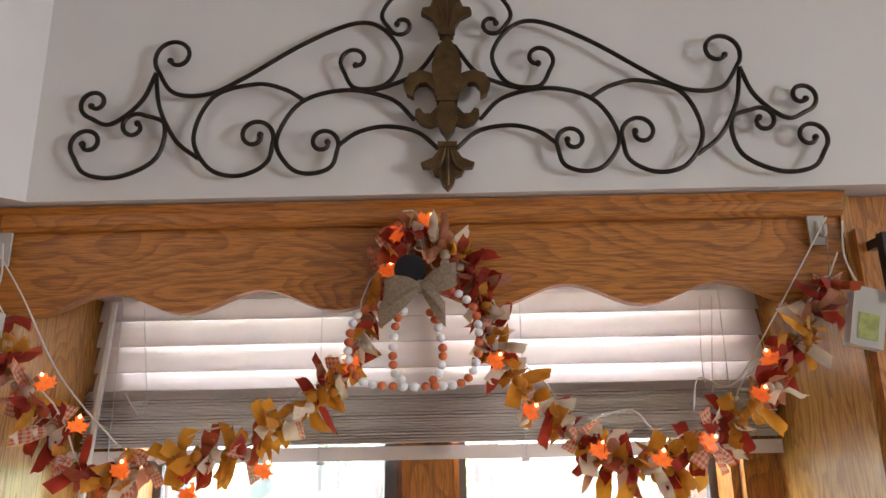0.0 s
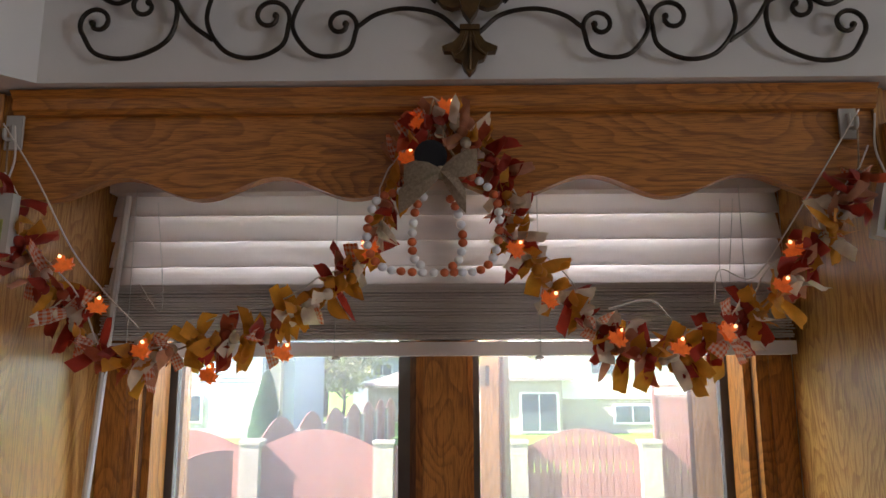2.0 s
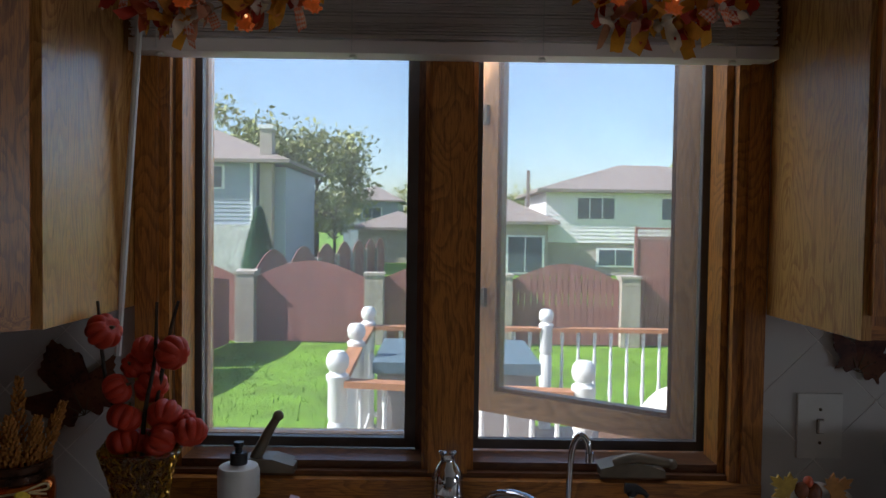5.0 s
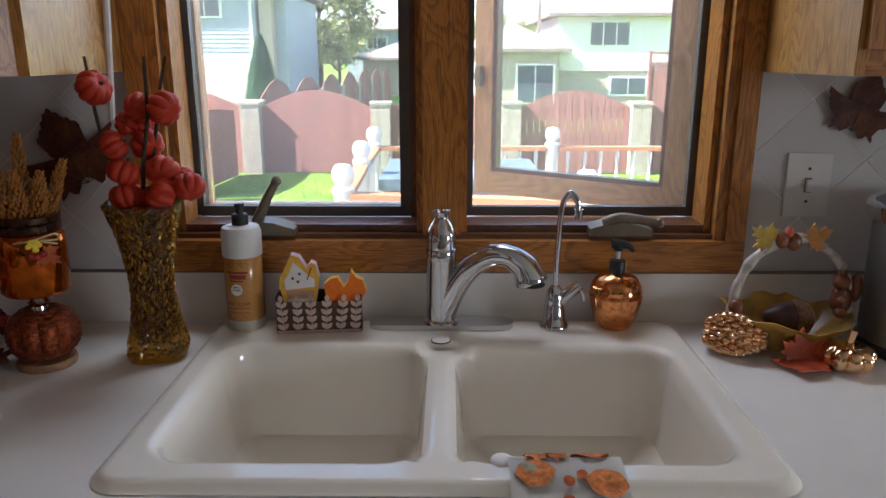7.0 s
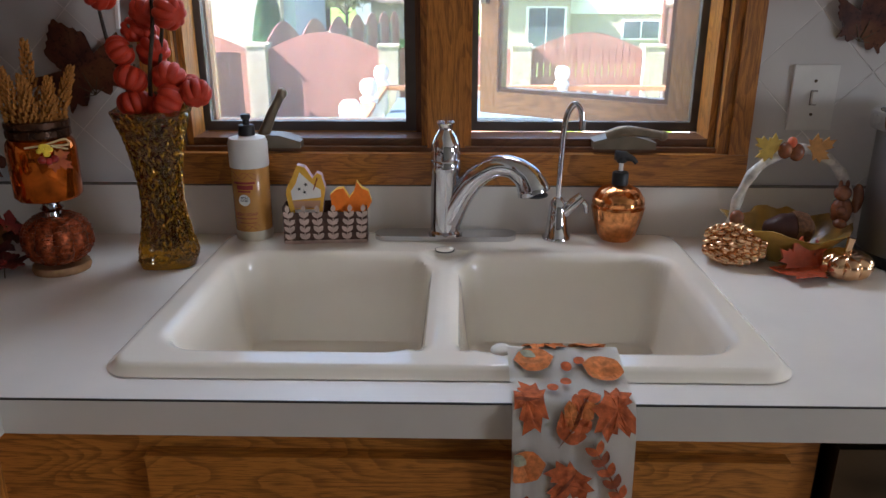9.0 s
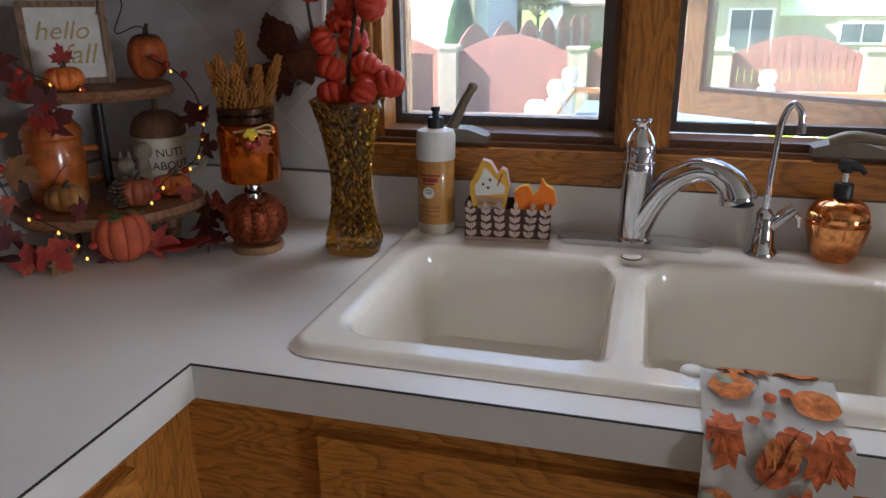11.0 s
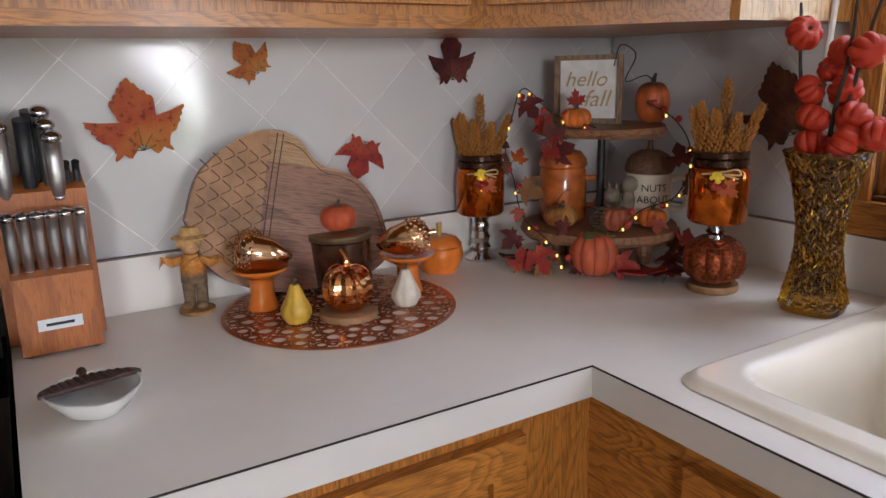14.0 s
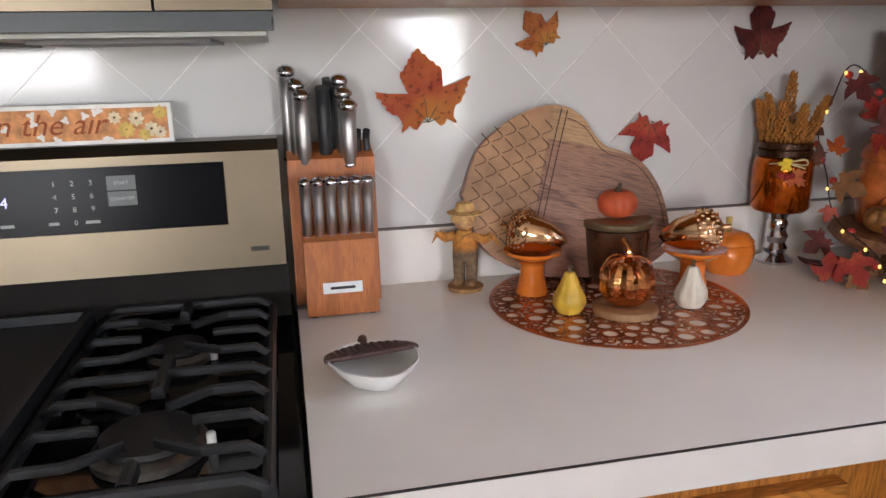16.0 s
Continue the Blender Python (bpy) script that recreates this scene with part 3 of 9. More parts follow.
base_cabinet("sink_cabinet", "honey oak sink base cabinet with raised-panel fronts", 0.61, 1.6, "y", [(0.8, 1.56, 0.68, 0.835), (0.8, 1.175, 0.13, 0.66), (1.185, 1.56, 0.13, 0.66)], -0.61, -1, (OAK_Z, OAK_X))
base_cabinet("drawer_cabinet", "honey oak base cabinet beside the stove", CEND + 0.002, -0.61, "x", [(CEND + 0.03, -0.74, 0.68, 0.835), (CEND + 0.03, -1.03, 0.13, 0.66), (-1.02, -0.74, 0.13, 0.66)], 0.61, 1, (OAK_Z, OAK_Y))
base_cabinet("end_cabinet", "honey oak base cabinet past the dishwasher", 2.22, 2.9, "y", [(2.26, 2.86, 0.68, 0.835), (2.26, 2.86, 0.13, 0.66)], -0.61, -1, (OAK_Z, OAK_X))
dw = thing("dishwasher", "stainless dishwasher under the counter", "dishwasher", 1.91, -0.33, 0.0)
part("body", bx(-0.3, 0.3, -0.26, 0.28, 0.08, 0.862), BLACKPLASTIC, dw)
part("door", bx(-0.298, 0.298, -0.3, -0.262, 0.1, 0.855), STEEL, dw, bevel=0.004)
part("handle", tb([(-0.25, -0.34, 0.78), (0.25, -0.34, 0.78)], 0.01), STEEL, dw, smooth=True)

UZ0, UZ1 = 1.378, 2.147


def upper(name, label, poly, doors):
    c = thing(name, label, "cabinet", group="wall cabinets")
    b = bm_new()
    prism(b, poly, UZ0 + 0.02, UZ1)
    part("body", b, OAK_Z, c)
    b = bm_new()
    prism(b, poly, UZ0, UZ0 + 0.02)
    part("bottom_rail", b, OAK_Y if "stove" in name else OAK_X, c, bevel=0.002)
    for (p, q) in doors:
        d = Vector((q[0] - p[0], q[1] - p[1], 0))
        L = d.length
        bm, fld = bm_new(), bm_new()
        raised_panel(bm, fld, 0.0, L, UZ0 + 0.035, UZ1 - 0.05, 0.0, -1, "y")
        ob = part("door", bm, OAK_Z, c, bevel=0.003)
        part("raised_field", fld, OAK_Z, ob, bevel=0.004)
        ob.matrix_basis = Matrix.Translation((p[0], p[1], 0)) @ Matrix.Rotation(math.atan2(d.y, d.x), 4, "Z")
    return c


cc = upper("corner_cabinet", "honey oak diagonal corner wall cabinet, closed", [(0.0, -0.008), (0.0, -0.61), (0.305, -0.61), (0.578, -0.317), (0.578, -0.008)], [((0.335, -0.59), (0.555, -0.353))])
part("side_panel", bx(0.578, 0.592, -0.312, -0.0045, UZ0, UZ1), LIT_OAK_Z, cc, "oak end panel, window light put into its paler colour", bevel=0.002)
lc = upper("stove_side_cabinet", "honey oak wall cabinet beside the microwave, closed", [(0.0, -0.615), (0.0, -1.318), (0.32, -1.318), (0.32, -0.615)], [((0.32, -1.31), (0.32, -0.975)), ((0.32, -0.965), (0.32, -0.63))])
rc = upper("east_cabinet", "honey oak wall cabinet beside the window, closed", [(1.718, -0.008), (1.718, -0.305), (2.6, -0.305), (2.6, -0.008)], [((1.712, -0.305), (2.16, -0.305)), ((2.17, -0.305), (2.58, -0.305))])
part("side_panel", bx(1.704, 1.718, -0.312, -0.0245, UZ0, UZ1), LIT_OAK_Z, rc, "oak end panel, window light put into its paler colour", bevel=0.002)
for c, p, rz in ((rc, (1.728, -0.337, 2.036), 0), (cc, (0.35, -0.6, 1.5), 47)):
    b = bm_new()
    box(b, -0.006, 0.006, -0.026, -0.012, -0.045, 0.045)
    box(b, -0.005, 0.005, -0.014, 0.012, 0.03, 0.042)
    box(b, -0.005, 0.005, -0.014, 0.012, -0.042, -0.03)
    h = part("handle", b, BLACKPLASTIC, c, "black pull handle", bevel=0.002)
    h.matrix_basis = Matrix.Translation(p) @ pose(0, 0, 0, 0, 0, rz)

# scalloped valance between the cabinets
val = thing("valance", "honey oak scalloped valance board with a moulding", "valance")
poly = [(0.5925, 2.118)]
for i in range(97):
    x = 0.5925 + (1.7035 - 0.5925) * i / 96
    poly.append((x, 2.021 + 0.0145 * math.cos(2 * math.pi * (x - 1.137) / 0.2)))
poly.append((1.7035, 2.118))
part("board", pr(poly, -0.307, -0.287, "y"), OAK_X, val, bevel=0.003)
b = bm_new()
prism(b, [(-0.287, 2.118), (-0.317, 2.118), (-0.322, 2.124), (-0.322, 2.138), (-0.332, 2.147), (-0.287, 2.147)], 0.5925, 1.7035, "x")
part("moulding", b, OAK_X, val, bevel=0.0015)

# ---- outdoors ----
GZ = -1.27
GRASS = mat("lawn", (0.14, 0.26, 0.02), 0.9, var=0.4, scale=1.2, bump=0.6, bscale=30)
FENCE = mat("stained_fence", (0.3, 0.13, 0.115), 0.8, var=0.15, scale=3, bump=0.2, bscale=40, random_tint=0.15)
BRICK = mat("pale_brick", (0.42, 0.36, 0.3), 0.85, var=0.25, scale=8, bump=0.3, bscale=30)
SIDING_GREY = mat("grey_siding", (0.34, 0.38, 0.45), 0.7, var=0.06, scale=2)
SIDING_WHITE = mat("white_siding", (0.78, 0.74, 0.72), 0.7, var=0.05, scale=2)
PALEBRICK = mat("washed_brick", (0.55, 0.53, 0.52), 0.85, var=0.3, scale=5, bump=0.3, bscale=20)
SHINGLE = mat("roof_shingle", (0.26, 0.215, 0.19), 0.9, var=0.25, scale=3, bump=0.4, bscale=12)
PANE = mat("far_window_glass", (0.08, 0.1, 0.13), 0.08, var=0.3, scale=0.5, coat=0.5)
TRIM = mat("white_trim_paint", (0.78, 0.77, 0.74), 0.5, var=0.05, scale=4)
REDWOOD = mat("deck_stain", (0.42, 0.19, 0.09), 0.65, var=0.2, scale=9, bump=0.3, bscale=60)
DECKW = mat("deck_boards", (0.4, 0.33, 0.26), 0.75, var=0.2, scale=6, bump=0.3, bscale=60)
BARK = mat("bark", (0.09, 0.065, 0.045), 0.9, var=0.4, scale=12, bump=0.6, bscale=30)
LEAFG = mat("tree_leaves", (0.3, 0.31, 0.1), 0.7, var=0.5, scale=0.8)
LEAFD = mat("conifer_green", (0.035, 0.1, 0.045), 0.8, var=0.4, scale=6, bump=0.6, bscale=40)
WICKER = mat("brown_wicker", (0.14, 0.08, 0.05), 0.75, var=0.3, scale=60, bump=0.6, bscale=120)
CUSHION = mat("cream_cushion", (0.72, 0.69, 0.62), 0.9, var=0.06, scale=12, bump=0.3, bscale=300)

b = bm_new()
bmesh.ops.create_grid(b, x_segments=60, y_segments=60, size=1.0)
for v in b.verts:
    r = max(abs(v.co.x), abs(v.co.y))
    k = 26 + 900 * max(r - 0.5, 0) ** 2
    v.co.x, v.co.y = v.co.x * k, 18 + v.co.y * k
    d = math.hypot(v.co.x, v.co.y - 10)
    v.co.z = GZ + (0.04 * noise.noise((v.co.x * 0.4, v.co.y * 0.4, 0)) if d < 40 else 0)
bmesh.ops.delete(b, geom=[v for v in b.verts if v.co.y < 0.16], context="VERTS")
structure("ground", b, GRASS, "sunlit mown green lawn", "lawn", smooth=True)

# lawn blades near the fence and deck
rng = random.Random(5)
vs, fs = [], []
for i in range(9000):
    x, y = rng.uniform(-6, 7), rng.uniform(4.5, 15.3)
    a, h = rng.uniform(0, 6.28), rng.uniform(0.03, 0.07)
    k = len(vs)
    dx, dy = 0.012 * math.cos(a), 0.012 * math.sin(a)
    z = GZ + 0.04 * noise.noise((x * 0.4, y * 0.4, 0)) - 0.004
    vs += [(x - dx, y - dy, z), (x + dx, y + dy, z), (x + rng.uniform(-0.03, 0.03), y + rng.uniform(-0.03, 0.03), z + h)]
    fs.append((k, k + 1, k + 2))
me = bpy.data.meshes.new("grass")
me.from_pydata(vs, [], fs)
me.materials.append(GRASS)
tagged(new("grass", me), "short green grass blades on the lawn", "grass", kind="stuff")


def brick_pillar(x, y, h):
    p = thing("brick_pillar", "pale brick fence pillar with a stone cap", "pillar", x, y, GZ, group="fence pillars")
    b = bm_new()
    n = int(h / 0.085)
    for k in range(n):
        for s in range(2):
            o = 0.11 if (k + s) % 2 else -0.11
            g = 0.006
            z0, z1 = k * 0.085 + g, (k + 1) * 0.085 - g
            if k % 2:
                box(b, -0.22 if s else g, -g if s else 0.22, -0.22, 0.22, z0, z1)
            else:
                box(b, -0.22 if s else -0.1, -0.112 if s else 0.22, -0.22, 0.22, z0, z1)
    box(b, -0.205, 0.205, -0.205, 0.205, 0, n * 0.085)
    part("shaft", b, BRICK, p)
    part("cap", bx(-0.245, 0.245, -0.245, 0.245, n * 0.085, n * 0.085 + 0.06), BRICK, p, "pale stone cap", bevel=0.015)


def fence_panel(p, q, h0, h1, gap):
    """An arched board fence from p to q."""
    d = Vector((q[0] - p[0], q[1] - p[1], 0))
    L = d.length
    f = thing("fence_panel", "arched red-brown stained wooden fence panel", "fence", p[0], p[1], GZ, math.degrees(math.atan2(d.y, d.x)), group="fence panels")
    n = max(int(L / 0.145), 4)
    for i in range(n):
        u0, u1 = L * i / n + gap / 2, L * (i + 1) / n - gap / 2
        um = (u0 + u1) / 2
        top = h0 + (h1 - h0) * math.sin(math.pi * um / L)
        sl = (h1 - h0) * math.pi / L * math.cos(math.pi * um / L) * (u1 - u0) / 2
        b = pr([(u0, 0.03), (u1, 0.03), (u1, top + sl), (u0, top - sl)], -0.012, 0.012, "y")
        part("board", b, FENCE, f)
    for z in (0.35, 1.25):
        part("rail", bx(0, L, 0.013, 0.05, z, z + 0.09), FENCE, f)
    if gap > 0.01:
        part("backing", bx(0, L, 0.051, 0.07, 0.03, 0.95), FENCE, f)
        part("backing", bx(0, L, 0.051, 0.07, 1.3, h0), FENCE, f)


FY = 15.7
pill = [-9.4, -6.4, -3.42, -0.42, 2.58, 5.55, 8.55, 11.5]
for x in pill:
    brick_pillar(x, FY, 1.62)
for i, (x0, x1) in enumerate(zip(pill, pill[1:])):
    fence_panel((x0 + 0.23, FY), (x1 - 0.23, FY), 1.55, 1.93, 0.004 if i < 4 else 0.016)
run = [(-3.42 + 1.45 * k / 7.0, 16.2 + 22 * k / 7.0) for k in range(8)]
for k, (p, q) in enumerate(zip(run, run[1:])):
    brick_pillar(p[0] - 0.1, p[1], 1.7)
    fence_panel((p[0], p[1] + 0.3), q, 1.65, 2.1, 0.004)
for k in range(4):
    fence_panel((-4.6 + 0.22 * k, 3.2 + 3.05 * k), (-4.6 + 0.22 * (k + 1), 3.2 + 3.05 * (k + 1) - 0.1), 1.5, 1.6, 0.004)


def far_window(parent, x0, x1, z0, z1, y, panes=2):
    w = part("window", bx(x0 - 0.1, x1 + 0.1, y - 0.09, y + 0.05, z0 - 0.1, z1 + 0.1), TRIM, parent, "white framed window", bevel=0.02)
    for i in range(panes):
        a, c = x0 + (x1 - x0) * i / panes + 0.04, x0 + (x1 - x0) * (i + 1) / panes - 0.04
        part("pane", bx(a, c, y - 0.11, y - 0.092, z0, z1), PANE, w)


def hip_roof(x0, x1, y0, y1, z, h, over=0.6):
    a, b2, c, d = x0 - over, x1 + over, y0 - over, y1 + over
    k = min(d - c, b2 - a) / 2
    b = bm_new()
    v = [b.verts.new(p) for p in ((a, c, z), (b2, c, z), (b2, d, z), (a, d, z), (a + k, (c + d) / 2, z + h), (b2 - k, (c + d) / 2, z + h), (a, c, z - 0.18), (b2, c, z - 0.18), (b2, d, z - 0.18), (a, d, z - 0.18))]
    for q in ((0, 1, 5, 4), (1, 2, 5), (2, 3, 4, 5), (3, 0, 4), (0, 6, 7, 1), (1, 7, 8, 2), (2, 8, 9, 3), (3, 9, 6, 0), (6, 9, 8, 7)):
        b.faces.new([v[i] for i in q])
    return b


def siding(b, x0, x1, y, z0, z1, step=0.22):
    z = z0
    while z < z1 - 0.01:
        t = min(z + step, z1)
        v = [b.verts.new(p) for p in ((x0, y - 0.03, z), (x1, y - 0.03, z), (x1, y, t), (x0, y, t))]
        b.faces.new(v)
        v2 = [b.verts.new(p) for p in ((x0, y, z), (x1, y, z), (x1, y - 0.03, z), (x0, y - 0.03, z))]
        b.faces.new(v2)
        z = t
    return b


hs = thing("grey_house", "two-storey grey house with pale brick below and a hip roof", "house", 0, 0, GZ)
part("wall", bx(-22, -8.9, 38, 48, 2.7, 6.1), SIDING_GREY, hs)
part("siding", siding(bm_new(), -22, -8.9, 38, 2.7, 6.1), SIDING_GREY, hs)
part("brick_base", bx(-22, -8.9, 37.9, 48, 0, 2.7), PALEBRICK, hs, "pale washed brick")
part("wing", bx(-8.9, -7.5, 38.9, 48, 0, 5.9), SIDING_GREY, hs)
part("roof", hip_roof(-22, -7.6, 38, 48, 6.2, 2.2), SHINGLE, hs)
ch = part("chimney", bx(-8.75, -8.1, 38.1, 38.88, 0.0, 7.9), BRICK, hs)
part("cap", bx(-8.83, -8.02, 38.02, 38.96, 7.9, 8.1), TRIM, ch)
far_window(hs, -12.3, -10.7, 4.7, 5.8, 38)
far_window(hs, -17.3, -15.6, 4.7, 5.8, 38)
far_window(hs, -13.2, -12.2, 0.9, 2.2, 37.9, 1)
part("downspout", bx(-9.2, -9.05, 37.85, 37.97, 0, 6.1), TRIM, hs)

hs = thing("white_house", "two-storey white sided house with a brown shingle roof", "house", 0, 0, GZ)
part("wall", bx(7.2, 21, 41, 52, 1.9, 4.9), SIDING_WHITE, hs)
part("siding", siding(bm_new(), 7.2, 21, 41, 1.9, 4.9), SIDING_WHITE, hs)
part("brick_base", bx(7.3, 21, 41.1, 52, 0, 1.9), BRICK, hs)
part("roof", hip_roof(7.2, 21, 41, 52, 5.0, 1.9), SHINGLE, hs)
far_window(hs, 9.0, 11.2, 3.3, 4.5, 41, 3)
far_window(hs, 13.9, 15.5, 3.3, 4.5, 41)
far_window(hs, 10.3, 12.3, 0.6, 1.5, 41.1, 2)
part("wing", bx(2.6, 7.2, 40, 50, 0, 2.95), BRICK, hs)
part("wing_roof", hip_roof(2.6, 7.2, 40, 50, 3.1, 1.6), SHINGLE, hs)
far_window(hs, 4.9, 6.9, 0.2, 2.2, 40, 2)
part("vent_pipe", bx(6.4, 6.6, 44, 44.2, 4.0, 6.3), SHINGLE, hs)

hs = thing("distant_house", "small distant pale house behind the fences", "house", 0, 0, GZ)
part("wall", bx(-8.5, -3.2, 70, 80, 0, 5.2), SIDING_GREY, hs)
part("roof", hip_roof(-8.5, -3.2, 70, 80, 5.2, 1.7), SHINGLE, hs)
far_window(hs, -6.6, -4.8, 3.4, 4.4, 70)
part("porch", bx(-5.0, 0.5, 52, 60, 0, 2.5), BRICK, hs)
part("porch_roof", hip_roof(-5.0, 0.5, 52, 60, 2.6, 1.3), SHINGLE, hs)

sh = thing("garden_shed", "small pale blue garden shed with a white gable", "shed", -18.5, 24, GZ, 20)
part("wall", bx(-1.6, 1.6, -1.5, 1.5, 0, 2.0), SIDING_WHITE, sh)
part("gable", pr([(-1.6, 2.0), (1.6, 2.0), (0, 3.0)], -1.5, 1.5, "y"), SIDING_WHITE, sh)
for s in (-1, 1):
    part("roof", pr([(0.0, 3.1), (0.0, 3.0), (s * 1.85, 1.85), (s * 1.85, 1.95)], -1.7, 1.7, "y"), TRIM, sh)
part("door", bx(-0.7, 0.7, -1.54, -1.5, 0.05, 1.9), SIDING_GREY, sh)


def tree(x, y, h, spread, label, seed, leaves=2600, col=None, size=0.3):
    rg = random.Random(seed)
    t = thing("tree", label, "tree", x, y, GZ, group="trees")
    b = bm_new()
    tube(b, [(0, 0, 0), (0.1, 0, h * 0.25), (0.05, 0.1, h * 0.5), (0.2, 0.1, h * 0.8)], [h * 0.028, h * 0.022, h * 0.016, h * 0.006], 8)
    tips = []
    for i in range(11):
        a, z0 = rg.uniform(0, 6.28), h * rg.uniform(0.3, 0.65)
        L = spread * rg.uniform(0.5, 1.0)
        p1 = (L * 0.45 * math.cos(a), L * 0.45 * math.sin(a), z0 + h * 0.1)
        p2 = (L * math.cos(a), L * math.sin(a), z0 + h * rg.uniform(0.1, 0.33))
        tube(b, smooth_path([(0.05, 0.05, z0), p1, p2], 4), [h * 0.01 * (1 - 0.08 * k) for k in range(9)], 6)
        tips += [Vector(p2), Vector(p1) * 0.4 + Vector(p2) * 0.6]
    tips.append(Vector((0.1, 0, h * 0.9)))
    part("trunk", b, BARK, t)
    vs, fs = [], []
    for i in range(leaves):
        c = rg.choice(tips) + Vector((rg.gauss(0, 1), rg.gauss(0, 1), rg.gauss(0, 0.8))) * spread * 0.17
        u, w = Vector((rg.gauss(0, 1), rg.gauss(0, 1), rg.gauss(0, 1))).normalized(), Vector((rg.gauss(0, 1), rg.gauss(0, 1), rg.gauss(0, 1))).normalized()
        s = size * rg.uniform(0.5, 1.2)
        k = len(vs)
        vs += [c - u * s, c + w * s * 0.5, c + u * s, c - w * s * 0.5]
        fs.append((k, k + 1, k + 2, k + 3))
    me = bpy.data.meshes.new("crown")
    me.from_pydata([tuple(v) for v in vs], [], fs)
    me.materials.append(col or LEAFG)
    ob = new("crown", me)
    ob.parent = t


tree(-16.5, 56, 12.4, 6.2, "broad leafy tree with sparse yellow-green leaves behind the grey house", 1, 6500)
tree(-9.5, 60, 10.4, 5.0, "broad leafy tree thinning at the edge", 2, 6000)
tree(-6.5, 50, 5.2, 2.0, "small green tree between the houses", 3, 1500, size=0.2)
tree(-2.5, 85, 8.5, 4.0, "far green tree between rooftops", 4, 1800)
tree(6, 75, 6.5, 3.4, "far green tree behind the white house", 6, 3000)
tree(11, 80, 6.8, 3.6, "far green tree behind the white house", 7, 3000)
tree(24, 70, 8.5, 4.4, "far green tree behind the white house", 8, 1600)
tree(-30, 52, 9.5, 5.0, "far green tree past the shed", 9, 2000)

ev = thing("arborvitae", "dense dark green conical arborvitae", "tree", -4.92, 22.8, GZ)
part("trunk", tb([(0, 0, 0), (0, 0, 1.2)], 0.06), BARK, ev)
rg = random.Random(11)
vs, fs = [], []
for i in range(5000):
    t = rg.random() ** 0.8
    r = 0.8 * (1 - t) ** 0.7 * min(1, (t + 0.06) * 6) * rg.uniform(0.75, 1.03)
    a = rg.uniform(0, 6.28)
    c = Vector((r * math.cos(a), r * math.sin(a), 0.05 + 3.15 * t))
    d = Vector((math.cos(a) * 0.4, math.sin(a) * 0.4, 1)).normalized()
    s = Vector((-math.sin(a), math.cos(a), 0))
    k = len(vs)
    vs += [c - s * 0.035, c + s * 0.035, c + d * rg.uniform(0.12, 0.22)]
    fs.append((k, k + 1, k + 2))
me = bpy.data.meshes.new("crown")
me.from_pydata([tuple(v) for v in vs], [], fs)
me.materials.append(LEAFD)
o = new("crown", me)
o.parent = ev
part("core", lt([(0, 0.05), (0.6, 0.3), (0.62, 1.0), (0.4, 2.0), (0.0, 3.0)], 16), LEAFD, ev)

ps = thing("privacy_screen", "red-brown board screen with a lattice top in the far garden", "garden screen", 7.97, 24, GZ)
for i in range(15):
    part("board", bx(0.01 + 0.15 * i, 0.145 + 0.15 * i, -0.012, 0.012, 0.0, 2.42), FENCE, ps)
for z in (2.43, 2.76):
    part("rail", bx(0, 2.25, -0.03, 0.03, z, z + 0.06), FENCE, ps)
for x in (-0.09, 2.25):
    part("post", bx(x, x + 0.09, -0.045, 0.045, 0, 2.86), FENCE, ps)
for i in range(14):
    for k in (-1, 1):
        x = 0.12 + 0.15 * i
        part("lattice_strip", pr([(x - k * 0.13 - 0.012, 2.49), (x - k * 0.13 + 0.012, 2.49), (x + k * 0.13 + 0.012, 2.76), (x + k * 0.13 - 0.012, 2.76)], -0.008 + 0.006 * k, -0.003 + 0.006 * k, "y"), FENCE, ps)

# ---- deck and railing ----
DZ = -0.22
deck = thing("deck", "raised wooden deck behind the house", "deck")
for i in range(33):
    y = 0.17 + i * 0.147
    part("plank", bx(0.48, 6.4, y, y + 0.14, DZ - 0.03, DZ), DECKW, deck)
part("skirt", bx(0.5, 6.4, 4.9, 5.0, GZ, DZ - 0.031), REDWOOD, deck)
part("skirt", bx(0.5, 0.56, 0.17, 4.9, GZ, DZ - 0.031), REDWOOD, deck)
NEWEL = [(0.055, 0.0), (0.055, 0.62), (0.045, 0.64), (0.055, 0.67), (0.055, 0.86), (0.065, 0.88), (0.065, 0.9), (0.04, 0.92), (0.06, 0.945), (0.066, 0.98), (0.06, 1.01), (0.04, 1.035), (0.0, 1.04)]
BAL = [(0.017, 0.0), (0.017, 0.1), (0.011, 0.14), (0.021, 0.24), (0.012, 0.36), (0.016, 0.5), (0.011, 0.62), (0.017, 0.68), (0.017, 0.78)]


def railing(p, q, label):
    d = Vector((q[0] - p[0], q[1] - p[1], 0))
    L = d.length
    r = thing("deck_railing", label, "railing", p[0], p[1], DZ, math.degrees(math.atan2(d.y, d.x)), group="deck railings")
    part("handrail", bx(0.05, L - 0.05, -0.05, 0.05, 0.84, 0.875), REDWOOD, r, "orange-brown stained handrail", bevel=0.008)
    part("bottom_rail", bx(0.05, L - 0.05, -0.025, 0.025, 0.08, 0.12), TRIM, r)
    n = int(L / 0.15)
    first = part("baluster", lt(BAL, 10), TRIM, r, smooth=True)
    first.matrix_basis = pose(L / (n + 1), 0, 0.08)
    for i in range(1, n):
        again("baluster", first, r, pose(L * (i + 1) / (n + 1), 0, 0.08))


